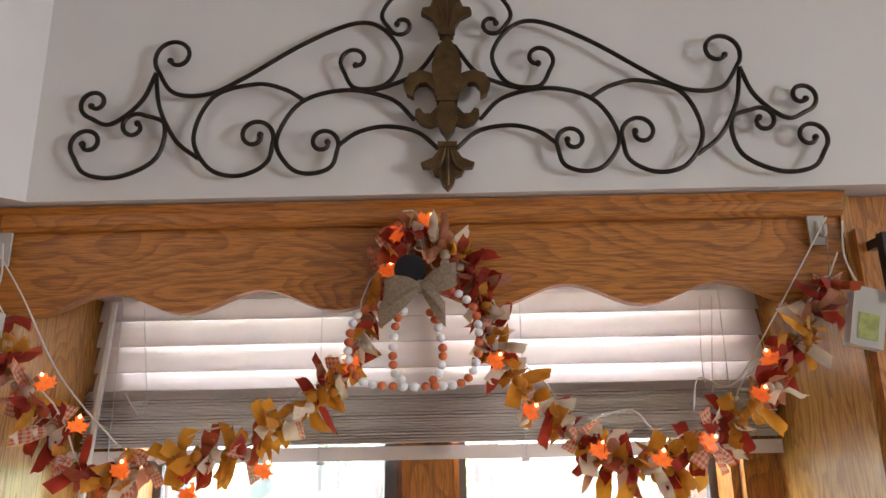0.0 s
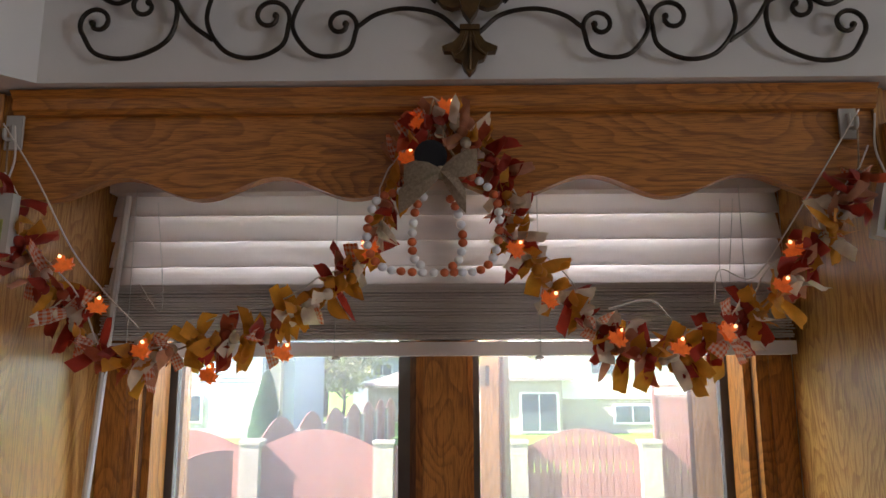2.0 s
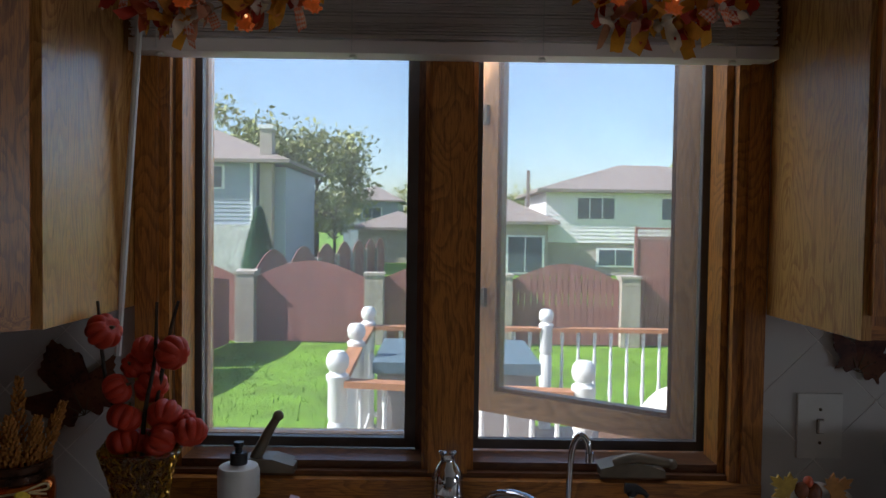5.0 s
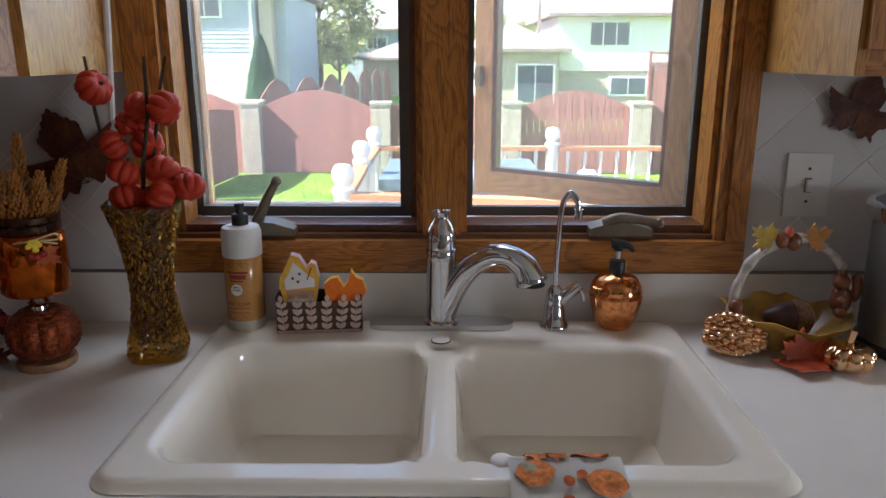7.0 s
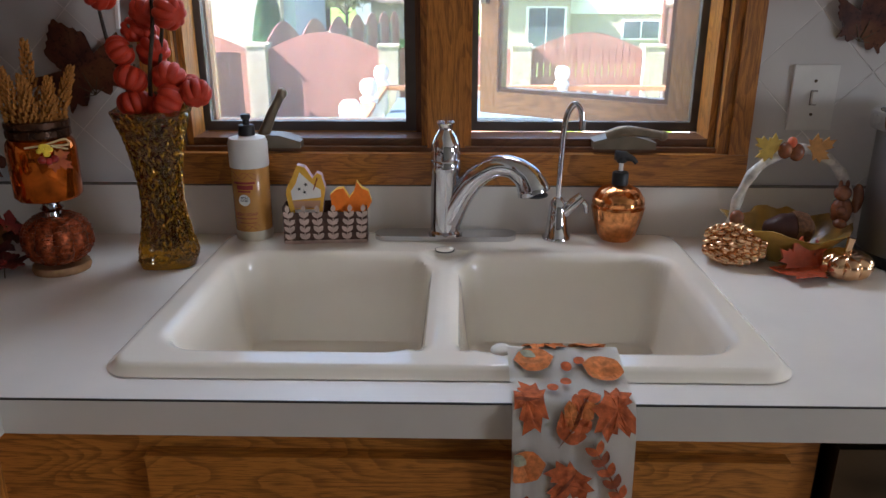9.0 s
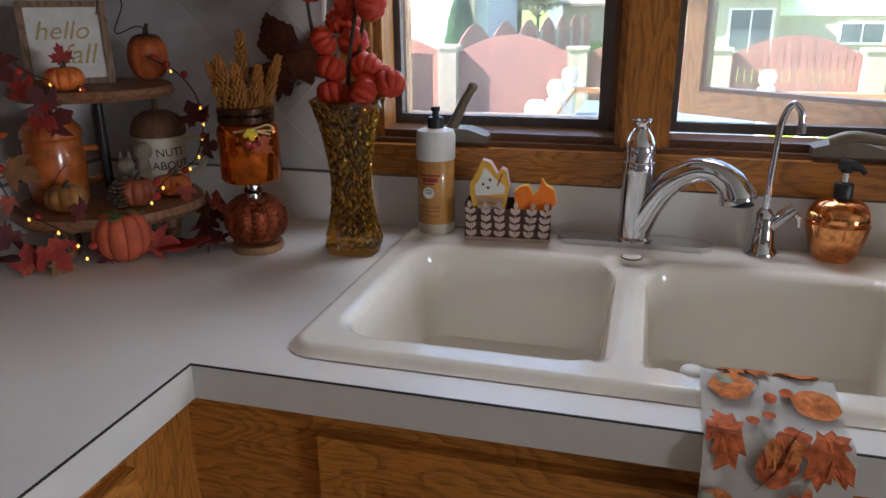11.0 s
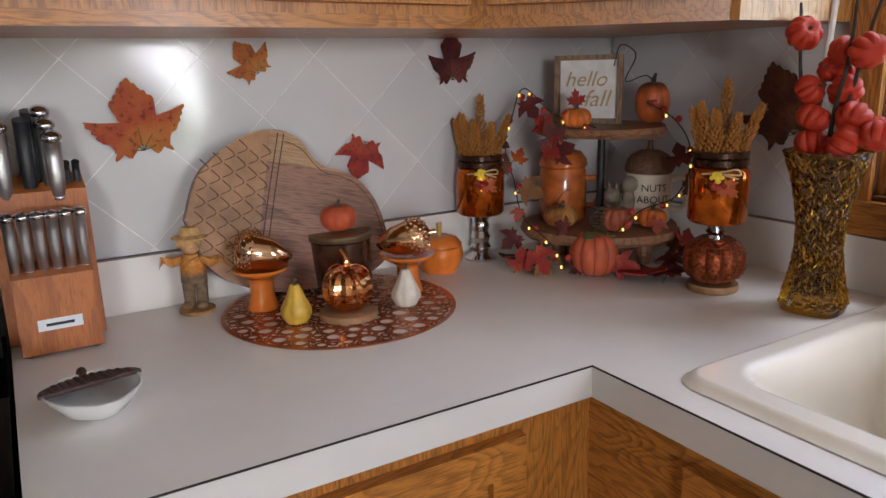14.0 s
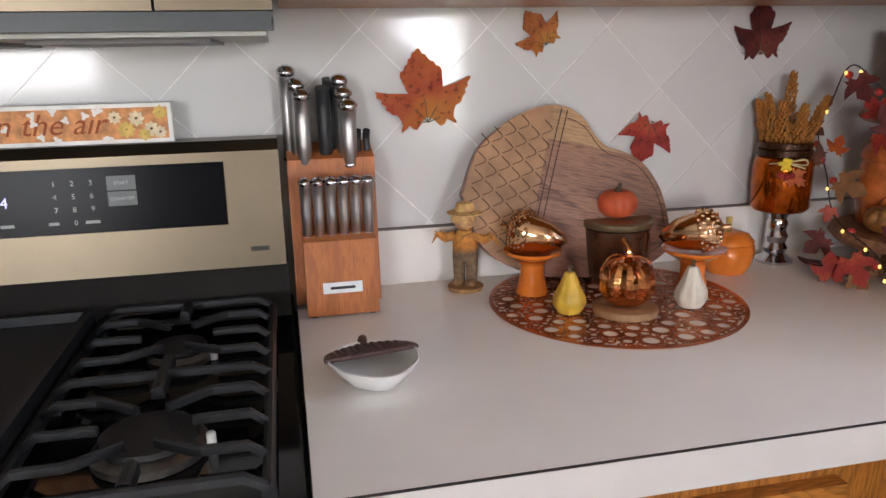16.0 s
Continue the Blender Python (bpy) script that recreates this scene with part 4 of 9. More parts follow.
nw = thing("newel_post", "white turned newel post with a ball top", "post", 0.513, 4.95, DZ, group="newel posts")
part("post", lt(NEWEL, 16), TRIM, nw, smooth=True)
for x, y in ((0.53, 3.9), (0.56, 2.75), (2.05, 4.97), (3.6, 4.97), (5.2, 4.97), (1.9, 2.55)):
    copy_thing(nw, pose(x, y, DZ))
railing((0.513, 4.95), (2.05, 4.97), "white turned balusters under a stained handrail")
railing((2.05, 4.97), (3.6, 4.97), "white turned balusters under a stained handrail")
railing((3.6, 4.97), (5.2, 4.97), "white turned balusters under a stained handrail")
railing((0.56, 2.75), (0.53, 3.9), "white turned balusters under a stained handrail")
railing((0.53, 3.9), (0.513, 4.95), "white turned balusters under a stained handrail")
railing((0.56, 2.75), (1.9, 2.55), "white turned balusters under a stained handrail")

tubm = thing("hot_tub", "square grey hot tub with a slate cover on the deck", "hot tub", 1.25, 4.2, DZ)
part("shell", bx(-0.55, 0.55, -0.5, 0.5, 0.0, 0.72), mat("tub_grey", (0.3, 0.27, 0.25), 0.7), tubm, bevel=0.04)
part("cover", bx(-0.58, 0.58, -0.53, 0.53, 0.722, 0.8), mat("slate_cover", (0.12, 0.17, 0.2), 0.6), tubm, bevel=0.03)
sf = thing("outdoor_sofa", "brown wicker outdoor sofa with cream cushions", "sofa", 2.75, 2.3, DZ, -32)
part("base", bx(-0.7, 0.7, -0.38, 0.38, 0.05, 0.36), WICKER, sf, bevel=0.03)
part("backrest", bx(-0.7, 0.7, -0.42, -0.3, 0.361, 0.78), WICKER, sf, bevel=0.03)
part("armrest", bx(-0.72, -0.58, -0.29, 0.38, 0.361, 0.58), WICKER, sf, bevel=0.03)
part("seat_cushion", bx(-0.57, 0.57, -0.29, 0.38, 0.362, 0.5), CUSHION, sf, bevel=0.04)
for i, x in enumerate((-0.35, 0.05)):
    pl = part("pillow", bl((0, 0, 0), 0.24, (1, 0.42, 0.95), 18, 12), CUSHION, sf, smooth=True)
    pl.matrix_basis = pose(x, -0.12, 0.72, -18, 10 * (-1) ** i, 8)

# ---- blind ----
bl_t = thing("window_blind", "white faux-wood blind, drawn up to a stack of slats", "blind", 1.148, -0.036, 0.0)
W2 = 0.546
part("headrail", bx(-W2, W2, -0.028, 0.028, 2.08, 2.125), BLIND, bl_t, bevel=0.002)


def slat_bm(tilt):
    b = bm_new()
    n = 6
    top, bot = [], []
    for i in range(n + 1):
        u = -0.025 + 0.05 * i / n
        c = 0.0016 * math.cos(math.pi * u / 0.05)
        top.append((u, c + 0.0013))
        bot.append((u, c - 0.0013))
    prism(b, top + bot[::-1], -W2, W2, "x")
    return place(b, Matrix.Rotation(radians(tilt), 4, "X"))


first = None
for k in range(4):
    ob = part("slat", slat_bm(70), BLIND, bl_t) if k == 0 else again("slat", first, bl_t)
    first = first or ob
    ob.matrix_basis = pose(0, 0, 2.068 - 0.0425 * k, 0, 0, 0)
first = None
for k in range(21):
    ob = part("slat", slat_bm(0), BLIND, bl_t) if k == 0 else again("slat", first, bl_t)
    first = first or ob
    ob.matrix_basis = pose(0.002 * math.sin(k * 2.3), 0.0022 * math.sin(k * 1.7), 1.842 + 0.0043 * k, 1.6 * math.sin(k), 0, 0)
part("bottom_rail", bx(-W2 - 0.002, W2 + 0.002, -0.026, 0.026, 1.815, 1.836), BLIND, bl_t, bevel=0.003)
for x in (-0.5, -0.172, 0.15, 0.475):
    b = tb([(x, -0.029, 1.818), (x, -0.029, 2.085)], 0.0009, 5)
    tube(b, [(x, 0.029, 1.818), (x, 0.029, 2.085)], 0.0009, 5)
    part("ladder_cord", b, WHITEPLASTIC, bl_t)
    part("button", lt([(0.0, 0.0), (0.006, 0.0), (0.007, 0.002), (0.004, 0.005), (0.0, 0.006)], 12, (x, -0.012, 1.8095)), WHITEPLASTIC, bl_t, smooth=True)
wand = part("wand", tb([(-0.508, -0.042, 2.07), (-0.56, -0.04, 1.3)], 0.006, 8), WHITEPLASTIC, bl_t, "long white tilt wand")
rg = random.Random(21)
for x in (-0.46, 0.44, 0.46):
    pts, c = [], Vector((x, -0.045, 1.92))
    for i in range(9):
        pts.append(c + Vector((rg.gauss(0, 0.022), rg.gauss(0, 0.004), rg.gauss(-0.02, 0.016))))
    part("cord", tb(smooth_path([(x, -0.04, 2.06)] + pts, 6), 0.0008, 5), WHITEPLASTIC, bl_t, "tangled white pull cord")

# ---- iron scroll on the soffit ----
IRON_D = mat("dark_iron", (0.03, 0.024, 0.018), 0.42, 0.7, var=0.5, scale=35, bump=0.2)
GOLDB = mat("antique_bronze", (0.1, 0.06, 0.024), 0.4, 0.6, var=0.45, scale=40, bump=0.3, bscale=120)
sc = thing("scroll_wall_art", "black wrought-iron scroll with a bronze fleur-de-lis, hung on the soffit", "wall decoration", 1.184, -0.36, 2.146)
sc.rotation_euler = (0, radians(0.7), 0)


def curl(line, r0, r1, turn, way):
    """Carries a line on in a tightening spiral from its last point."""
    p, q = line[-2], line[-1]
    h = math.atan2(q.z - p.z, q.x - p.x)
    out, at, n_ = [], q.copy(), int(turn / 14)
    for i in range(n_):
        r = r0 + (r1 - r0) * (i / n_) ** 0.8
        h += way * radians(14)
        at = at + Vector((math.cos(h), 0, math.sin(h))) * r * radians(14)
        out.append(at.copy())
    return line + out


def bar(pts, mirror, end=None, start=None, r=0.0031):
    p = smooth_path([(x, 0, z) for x, z in pts], 8)
    if end:
        p = curl(p, *end)
    if start:
        p = curl(p[::-1], *start)
    p = [Vector((mirror * v.x, 0, v.z)) for v in p]
    part("scroll_bar", tb(p, r, 8), IRON_D, sc, smooth=True)
    for e, on in ((p[-1], end or start), (p[0], end and start)):
        if on:
            part("scroll_end", bl(e, r * 1.45, u=10, v=6), IRON_D, sc, smooth=True)


for m in (1, -1):
    bar([(0.012, 0.060), (0.040, 0.084), (0.081, 0.092), (0.117, 0.084), (0.142, 0.066)], m)
    bar([(0.043, 0.101), (0.075, 0.132), (0.136, 0.145), (0.194, 0.127), (0.223, 0.075), (0.206, 0.038), (0.180, 0.027), (0.151, 0.036), (0.142, 0.064)], m, (0.0215, 0.006, 400, -1))
    bar([(0.191, 0.132), (0.218, 0.148), (0.256, 0.155), (0.310, 0.137), (0.332, 0.080), (0.309, 0.036), (0.270, 0.025), (0.235, 0.042), (0.227, 0.075)], m, (0.026, 0.007, 400, -1))
    bar([(0.323, 0.049), (0.355, 0.075), (0.380, 0.121), (0.390, 0.171)], m)
    bar([(0.141, 0.178), (0.122, 0.148), (0.080, 0.154), (0.061, 0.195), (0.087, 0.237), (0.126, 0.245), (0.193, 0.215), (0.272, 0.164), (0.318, 0.141), (0.364, 0.144), (0.390, 0.180)], m, (0.031, 0.009, 370, 1), (0.022, 0.007, 310, 1))
    bar([(0.010, 0.210), (0.039, 0.170), (0.076, 0.151), (0.106, 0.144)], m)
    bar([(0.05, 0.292), (0.074, 0.284), (0.088, 0.257), (0.076, 0.234)], m, (0.017, 0.006, 330, -1))
    bar([(0.390, 0.173), (0.406, 0.131), (0.443, 0.099), (0.475, 0.110)], m, (0.022, 0.006, 400, 1))
    bar([(0.404, 0.113), (0.372, 0.098), (0.379, 0.050), (0.425, 0.025), (0.469, 0.030), (0.490, 0.059)], m, (0.024, 0.006, 400, 1), (0.02, 0.006, 360, -1))


def cast(name, half, d0, d1, label="", bevel=0.0025):
    """A cast relief, symmetric about the middle: half its outline from top to bottom."""
    poly = [(-x, z) for x, z in half] + [(x, z) for x, z in half[::-1] if x > 1e-6]
    return part(name, pr(poly, -d1, d0, "y"), GOLDB, sc, label, True, bevel)


def leaf_relief(pts, depth=0.011):
    for m in (1, -1):
        part("leaf", pr([(m * x, z) for x, z in pts], -depth, 0.002, "y"), GOLDB, sc, smooth=True, bevel=0.0035)


cast("petal", [(0.0, 0.217), (0.008, 0.207), (0.0155, 0.192), (0.02, 0.175), (0.0185, 0.157), (0.013, 0.14)], 0.002, 0.014, bevel=0.005)
leaf_relief([(0.013, 0.14), (0.0195, 0.163), (0.034, 0.168), (0.05, 0.163), (0.0575, 0.147), (0.053, 0.134), (0.044, 0.129), (0.0435, 0.141), (0.037, 0.149), (0.027, 0.15), (0.017, 0.14)])
for k in range(3):
    cast("collar", [(0.0, 0.1395 - 0.0062 * k), (0.0165 - 0.0015 * k, 0.1395 - 0.0062 * k), (0.0165 - 0.0015 * k, 0.1338 - 0.0062 * k), (0.0, 0.1338 - 0.0062 * k)], 0.002, 0.015, bevel=0.0015)
cast("petal", [(0.0, 0.121), (0.01, 0.121), (0.0135, 0.1), (0.009, 0.083), (0.0, 0.07)], 0.002, 0.013, bevel=0.004)
leaf_relief([(0.0115, 0.118), (0.0215, 0.106), (0.03, 0.106), (0.036, 0.114), (0.0415, 0.111), (0.042, 0.102), (0.034, 0.092), (0.022, 0.088), (0.0105, 0.092)], 0.009)
FAN = [(0.0, 0.061), (0.0115, 0.061), (0.012, 0.054), (0.019, 0.044), (0.0345, 0.037), (0.032, 0.031), (0.0225, 0.03), (0.018, 0.021), (0.0105, 0.018), (0.007, 0.008), (0.0, 0.0)]
cast("finial", FAN, 0.002, 0.009)
cast("finial", [(0.0, 0.306)] + [(x * 1.0, 0.226 + (0.061 - z) * 1.25) for x, z in FAN[::-1][1:]], 0.002, 0.009)
cast("collar", [(0.0, 0.229), (0.0095, 0.229), (0.0095, 0.219), (0.0, 0.219)], 0.002, 0.014)
cast("collar", [(0.0, 0.065), (0.0125, 0.065), (0.0125, 0.058), (0.0, 0.058)], 0.002, 0.012)
for m in (1, 0, -1):
    part("rib", tb(smooth_path([(m * 0.003, -0.009, 0.056), (m * 0.009, -0.011, 0.035), (m * 0.019, -0.009, 0.026)] if m else [(0, -0.009, 0.056), (0, -0.0115, 0.03), (0, -0.009, 0.006)], 5), 0.0022, 7), GOLDB, sc, smooth=True)
    part("rib", tb(smooth_path([(m * 0.003, -0.009, 0.231), (m * 0.009, -0.011, 0.258), (m * 0.019, -0.009, 0.269)] if m else [(0, -0.009, 0.231), (0, -0.0115, 0.262), (0, -0.009, 0.298)], 5), 0.0022, 7), GOLDB, sc, smooth=True)

# ---- rag garland with leaf lights ----
def cloth(name, col, checks=False):
    m, n, l, bs = node_mat(name)
    v = coords(n, l, 1.0)
    big = noise_of(n, l, v, 40, 4)
    c = ramp_of(n, l, big, [(0.3, tuple(q * 0.75 for q in col)), (0.7, tuple(min(1, q * 1.15) for q in col))])
    if checks:
        uv = n.new("ShaderNodeUVMap")
        sp = n.new("ShaderNodeSeparateXYZ")
        l.new(uv.outputs[0], sp.inputs[0])
        fx = mathn(n, l, "GREATER_THAN", mathn(n, l, "FRACT", mathn(n, l, "MULTIPLY", sp.outputs[0], 4.0)), 0.5)
        fy = mathn(n, l, "GREATER_THAN", mathn(n, l, "FRACT", mathn(n, l, "MULTIPLY", sp.outputs[1], 6.0)), 0.5)
        c = mixc(n, l, mathn(n, l, "MULTIPLY", mathn(n, l, "ADD", fx, fy), 0.5), (0.72, 0.6, 0.5), c)
    l.new(c, bs.inputs["Base Color"])
    bs.inputs["Roughness"].default_value, bs.inputs["Sheen Weight"].default_value = 0.9, 0.2
    bump_of(n, l, bs, noise_of(n, l, v, 900, 2), 0.3, 0.0006)
    tl, ad = n.new("ShaderNodeBsdfTranslucent"), n.new("ShaderNodeMixShader")
    l.new(c, tl.inputs["Color"])
    ad.inputs[0].default_value = 0.42
    l.new(bs.outputs[0], ad.inputs[1])
    l.new(tl.outputs[0], ad.inputs[2])
    l.new(ad.outputs[0], n["Material Output"].inputs["Surface"])
    return m


RAGS = [cloth("rust_cotton", (0.42, 0.04, 0.018)), cloth("mustard_cotton", (0.7, 0.32, 0.03)), cloth("cream_muslin", (0.84, 0.76, 0.62)), cloth("orange_gingham", (0.7, 0.14, 0.03), True), cloth("brick_red_cotton", (0.5, 0.1, 0.035)), cloth("peach_cotton", (0.62, 0.3, 0.18))]
RAG_NAMES = ["rust red cotton rag", "mustard cotton rag", "cream muslin rag", "orange gingham rag", "brick red cotton rag", "peach cotton rag"]


def rag(rg, parent, c, along, kind, k):
    """A strip knotted round the string: a pinched knot with two flared tails."""
    b = bm_new()
    uvl = b.loops.layers.uv.new("UVMap")
    side = Vector((rg.gauss(0, 0.35), rg.gauss(-0.5, 0.5), rg.gauss(0, 1.0)))
    side = (side - along * side.dot(along) * 0.7).normalized()
    for s in (1, -1):
        d = (side * s + along * rg.uniform(-0.5, 0.5) + Vector((0, -0.25, -0.2))).normalized()
        w = d.cross(Vector((rg.gauss(0, 0.4), -1, rg.gauss(0, 0.4)))).normalized()
        nrm = d.cross(w)
        L, wd = rg.uniform(0.022, 0.046), rg.uniform(0.006, 0.0108)
        bend, tw = rg.uniform(-0.02, 0.022), rg.uniform(-1.3, 1.3)
        rows = []
        for i in range(6):
            t = i / 5
            hw = 0.004 + (wd - 0.004) * min(1, t * 1.7) ** 0.8
            ct, st = math.cos(tw * t), math.sin(tw * t)
            ww = w * ct + nrm * st
            nn = nrm * ct - w * st
            o = c + d * (L * t) + nrm * (bend * t * t)
            cup = 0.006 * math.sin(math.pi * min(1, t * 1.2)) * rg.choice((1, 1, -1))
            skew = rg.uniform(-0.004, 0.004) if i == 5 else 0
            rows.append([b.verts.new(o - ww * hw + d * skew), b.verts.new(o - ww * hw * 0.4 + nn * cup), b.verts.new(o + ww * hw * 0.4 + nn * cup), b.verts.new(o + ww * hw - d * skew)])
        for i in range(5):
            for j in range(3):
                f = b.faces.new((rows[i][j], rows[i][j + 1], rows[i + 1][j + 1], rows[i + 1][j]))
                for lp, (u, v) in zip(f.loops, ((j, i), (j + 1, i), (j + 1, i + 1), (j, i + 1))):
                    lp[uvl].uv = (u / 3, v / 5)
    ball(b, c, 0.0075, (1, 1, 1), 8, 6)
    ob = part("rag", b, RAGS[kind], parent, RAG_NAMES[kind])
    for p in ob.data.polygons:
        p.use_smooth = True
    return ob


gar = thing("rag_garland", "autumn rag garland in rust, mustard and cream with leaf lights", "garland")
LEFT = smooth_path([(0.592, -0.325, 2.1), (0.6, -0.325, 2.0), (0.62, -0.318, 1.95), (0.668, -0.31, 1.885), (0.72, -0.305, 1.82), (0.78, -0.3, 1.806), (0.85, -0.298, 1.826), (0.92, -0.3, 1.835), (0.98, -0.302, 1.872), (1.035, -0.305, 1.905), (1.065, -0.31, 1.95), (1.09, -0.318, 2.02), (1.118, -0.326, 2.07), (1.142, -0.335, 2.106)], 10)
RIGHT = smooth_path([(1.142, -0.335, 2.106), (1.178, -0.328, 2.076), (1.214, -0.322, 2.04), (1.232, -0.315, 1.985), (1.25, -0.31, 1.935), (1.29, -0.304, 1.88), (1.34, -0.3, 1.838), (1.385, -0.298, 1.808), (1.44, -0.298, 1.806), (1.5, -0.3, 1.83), (1.55, -0.305, 1.87), (1.6, -0.312, 1.93), (1.63, -0.318, 1.97), (1.665, -0.325, 2.02), (1.672, -0.33, 2.105)], 10)
JUTE = mat("jute_string", (0.36, 0.26, 0.16), 0.9, var=0.3, scale=200)
part("string", tb(LEFT + RIGHT[1:], 0.0012, 6), JUTE, gar)
rg = random.Random(77)
for path in (LEFT, RIGHT):
    n = len(path)
    i0, i1 = (9, n - 1) if path is LEFT else (1, n - 9)
    k = float(i0)
    while k < i1:
        i = int(k)
        p = path[i].lerp(path[i + 1], k - i) if i + 1 < n else path[i]
        d = (path[min(i + 1, n - 1)] - path[max(i - 1, 0)]).normalized()
        rag(rg, gar, p + Vector((rg.gauss(0, 0.005), rg.gauss(-0.004, 0.006), rg.gauss(0, 0.005))), d, rg.choice((0, 0, 1, 1, 2, 2, 3, 4, 5, 1)), k)
        k += rg.uniform(0.8, 1.25) * (1.15 if (i > 105 if path is LEFT else i < 25) else 1)

LEAFLAMP = mat("orange_leaf_lamp", (0.9, 0.2, 0.03), 0.3, emit=0.02, emit_col=(1.0, 0.13, 0.015), var=0.2, scale=200)
CLEARW = mat("clear_wire", (0.66, 0.62, 0.56), 0.3, var=0.1)
BULB = mat("warm_bulb", (1.0, 0.75, 0.4), 0.3, emit=0.4, emit_col=(1.0, 0.55, 0.22))


def toothed(size, seed=0):
    """A maple outline with broad lobes and a toothed edge, the stem at the origin."""
    rg_ = random.Random(seed)
    half = [(0.0, 0.1), (-0.06, 0.06), (-0.17, -0.06), (-0.26, 0.02), (-0.38, -0.06), (-0.33, 0.13), (-0.5, 0.24), (-0.66, 0.54), (-0.45, 0.48), (-0.21, 0.44), (-0.29, 0.68), (-0.16, 0.82), (0.0, 1.0)]
    ring = half + [(-x, y) for x, y in half[-2:0:-1]]
    out = []
    for p, q in zip(ring, ring[1:] + ring[:1]):
        n_ = max(2, int(math.hypot(q[0] - p[0], q[1] - p[1]) / 0.045))
        for i in range(n_):
            t = i / n_
            s_ = 1 + (0.04 if i % 2 else -0.01) + rg_.uniform(-0.008, 0.008)
            out.append(((p[0] + (q[0] - p[0]) * t) * s_ * size, ((p[1] + (q[1] - p[1]) * t - 0.35) * s_ + 0.35) * size))
    return out


def maple(size, lobes=5, detail=1):
    """The outline of a maple leaf, its tip up, the stem at the origin."""
    out = []
    spec = [(-0.08, 0.02), (-0.3, -0.06), (-0.26, 0.08), (-0.52, 0.12), (-0.42, 0.24), (-0.56, 0.5), (-0.34, 0.46), (-0.3, 0.56), (-0.17, 0.46), (-0.22, 0.8), (-0.11, 0.76), (0.0, 1.0)]
    for x, y in spec:
        out.append((x * size, y * size))
    return out + [(-x, y) for x, y in reversed(out[:-1])]


proto = None
for i, (x, z) in enumerate(((0.687, 1.921), (0.735, 1.87), (0.792, 1.817), (0.874, 1.788), (0.962, 1.813), (1.058, 1.937), (1.115, 2.101), (1.108, 2.052), (1.158, 2.118), (1.241, 1.936), (1.281, 1.875), (1.358, 1.829), (1.43, 1.818), (1.489, 1.835), (1.558, 1.891), (1.57, 1.934))):
    if proto is None:
        b = pr([(p[0], p[1] - 0.012) for p in maple(0.023)], -0.003, 0.003, "y")
        proto = ob = part("leaf_light", b, LEAFLAMP, gar, "glowing orange plastic maple leaf", bevel=0.0008)
    else:
        ob = again("leaf_light", proto, gar)
        ob["label"] = "glowing orange plastic maple leaf"
    ob.matrix_basis = pose(x, -0.342, z, rg.uniform(-20, 20), rg.uniform(-60, 60), rg.uniform(-25, 25))
    bulb = part("bulb", bl((0, -0.004, 0.006), 0.0022, u=8, v=6), BULB, ob)
part("light_wire", tb([p + Vector((0.012 * math.sin(i * 0.9), -0.006, 0.02 + 0.012 * math.sin(i * 0.37))) for i, p in enumerate((LEFT + RIGHT[1:])[8:-6:3])], 0.0011, 5), CLEARW, gar, "clear wire of the light string")
part("light_wire", tb(smooth_path([(0.592, -0.335, 2.1), (0.64, -0.335, 2.03), (0.69, -0.33, 1.94), (0.735, -0.328, 1.885), (0.78, -0.325, 1.84)], 6), 0.0011, 5), CLEARW, gar)
part("light_wire", tb(smooth_path([(1.35, -0.325, 1.862), (1.4, -0.325, 1.872), (1.425, -0.325, 1.85)], 6), 0.0014, 5), CLEARW, gar)
part("light_wire", tb(smooth_path([(1.478, -0.325, 1.87), (1.49, -0.32, 1.91), (1.53, -0.32, 1.9), (1.58, -0.322, 1.965), (1.672, -0.335, 2.11)], 6), 0.0011, 5), CLEARW, gar)

# bead pumpkin hung in front of the garland
bp = thing("bead_pumpkin", "pumpkin outline of white and orange wooden beads with a burlap bow", "hanging decoration", 1.14, -0.355, 1.9)
ORB, WHB = mat("orange_bead", (0.5, 0.12, 0.04), 0.5, var=0.2, scale=60), mat("white_bead", (0.75, 0.77, 0.8), 0.45, var=0.05)
loops = [smooth_path([(-0.03, 0, 0.105), (-0.068, 0, 0.093), (-0.08, 0, 0.06), (-0.078, 0, 0.03), (-0.062, 0, 0.01), (-0.03, 0, 0.004), (0.02, 0, 0.003), (0.055, 0, 0.006), (0.072, 0, 0.025), (0.078, 0, 0.06), (0.072, 0, 0.098), (0.045, 0, 0.12), (0.02, 0, 0.122)], 12),
         smooth_path([(-0.005, -0.006, 0.1), (-0.02, -0.006, 0.085), (-0.026, -0.006, 0.05), (-0.024, -0.006, 0.02), (-0.012, -0.006, 0.008)], 12),
         smooth_path([(0.012, -0.006, 0.1), (0.026, -0.006, 0.08), (0.034, -0.006, 0.045), (0.03, -0.006, 0.02), (0.02, -0.006, 0.008)], 12)]
beads = {}
n = 0
for lp in loops:
    run = 0.0
    last = lp[0]
    for p in lp:
        if (p - last).length >= 0.0098 or n == 0:
            last = p
            white = (n // 2) % 2 == 0
            ob = beads.get(white)
            if ob is None:
                beads[white] = ob = part("bead", bl((0, 0, 0), 0.0056, (1, 1, 0.92), 12, 8), WHB if white else ORB, bp, smooth=True)
            else:
                ob = again("bead", ob, bp)
            ob.matrix_basis = pose(*p)
            n += 1
BURLAP = mat("burlap", (0.42, 0.34, 0.25), 0.95, var=0.25, scale=300, bump=0.5, bscale=700)
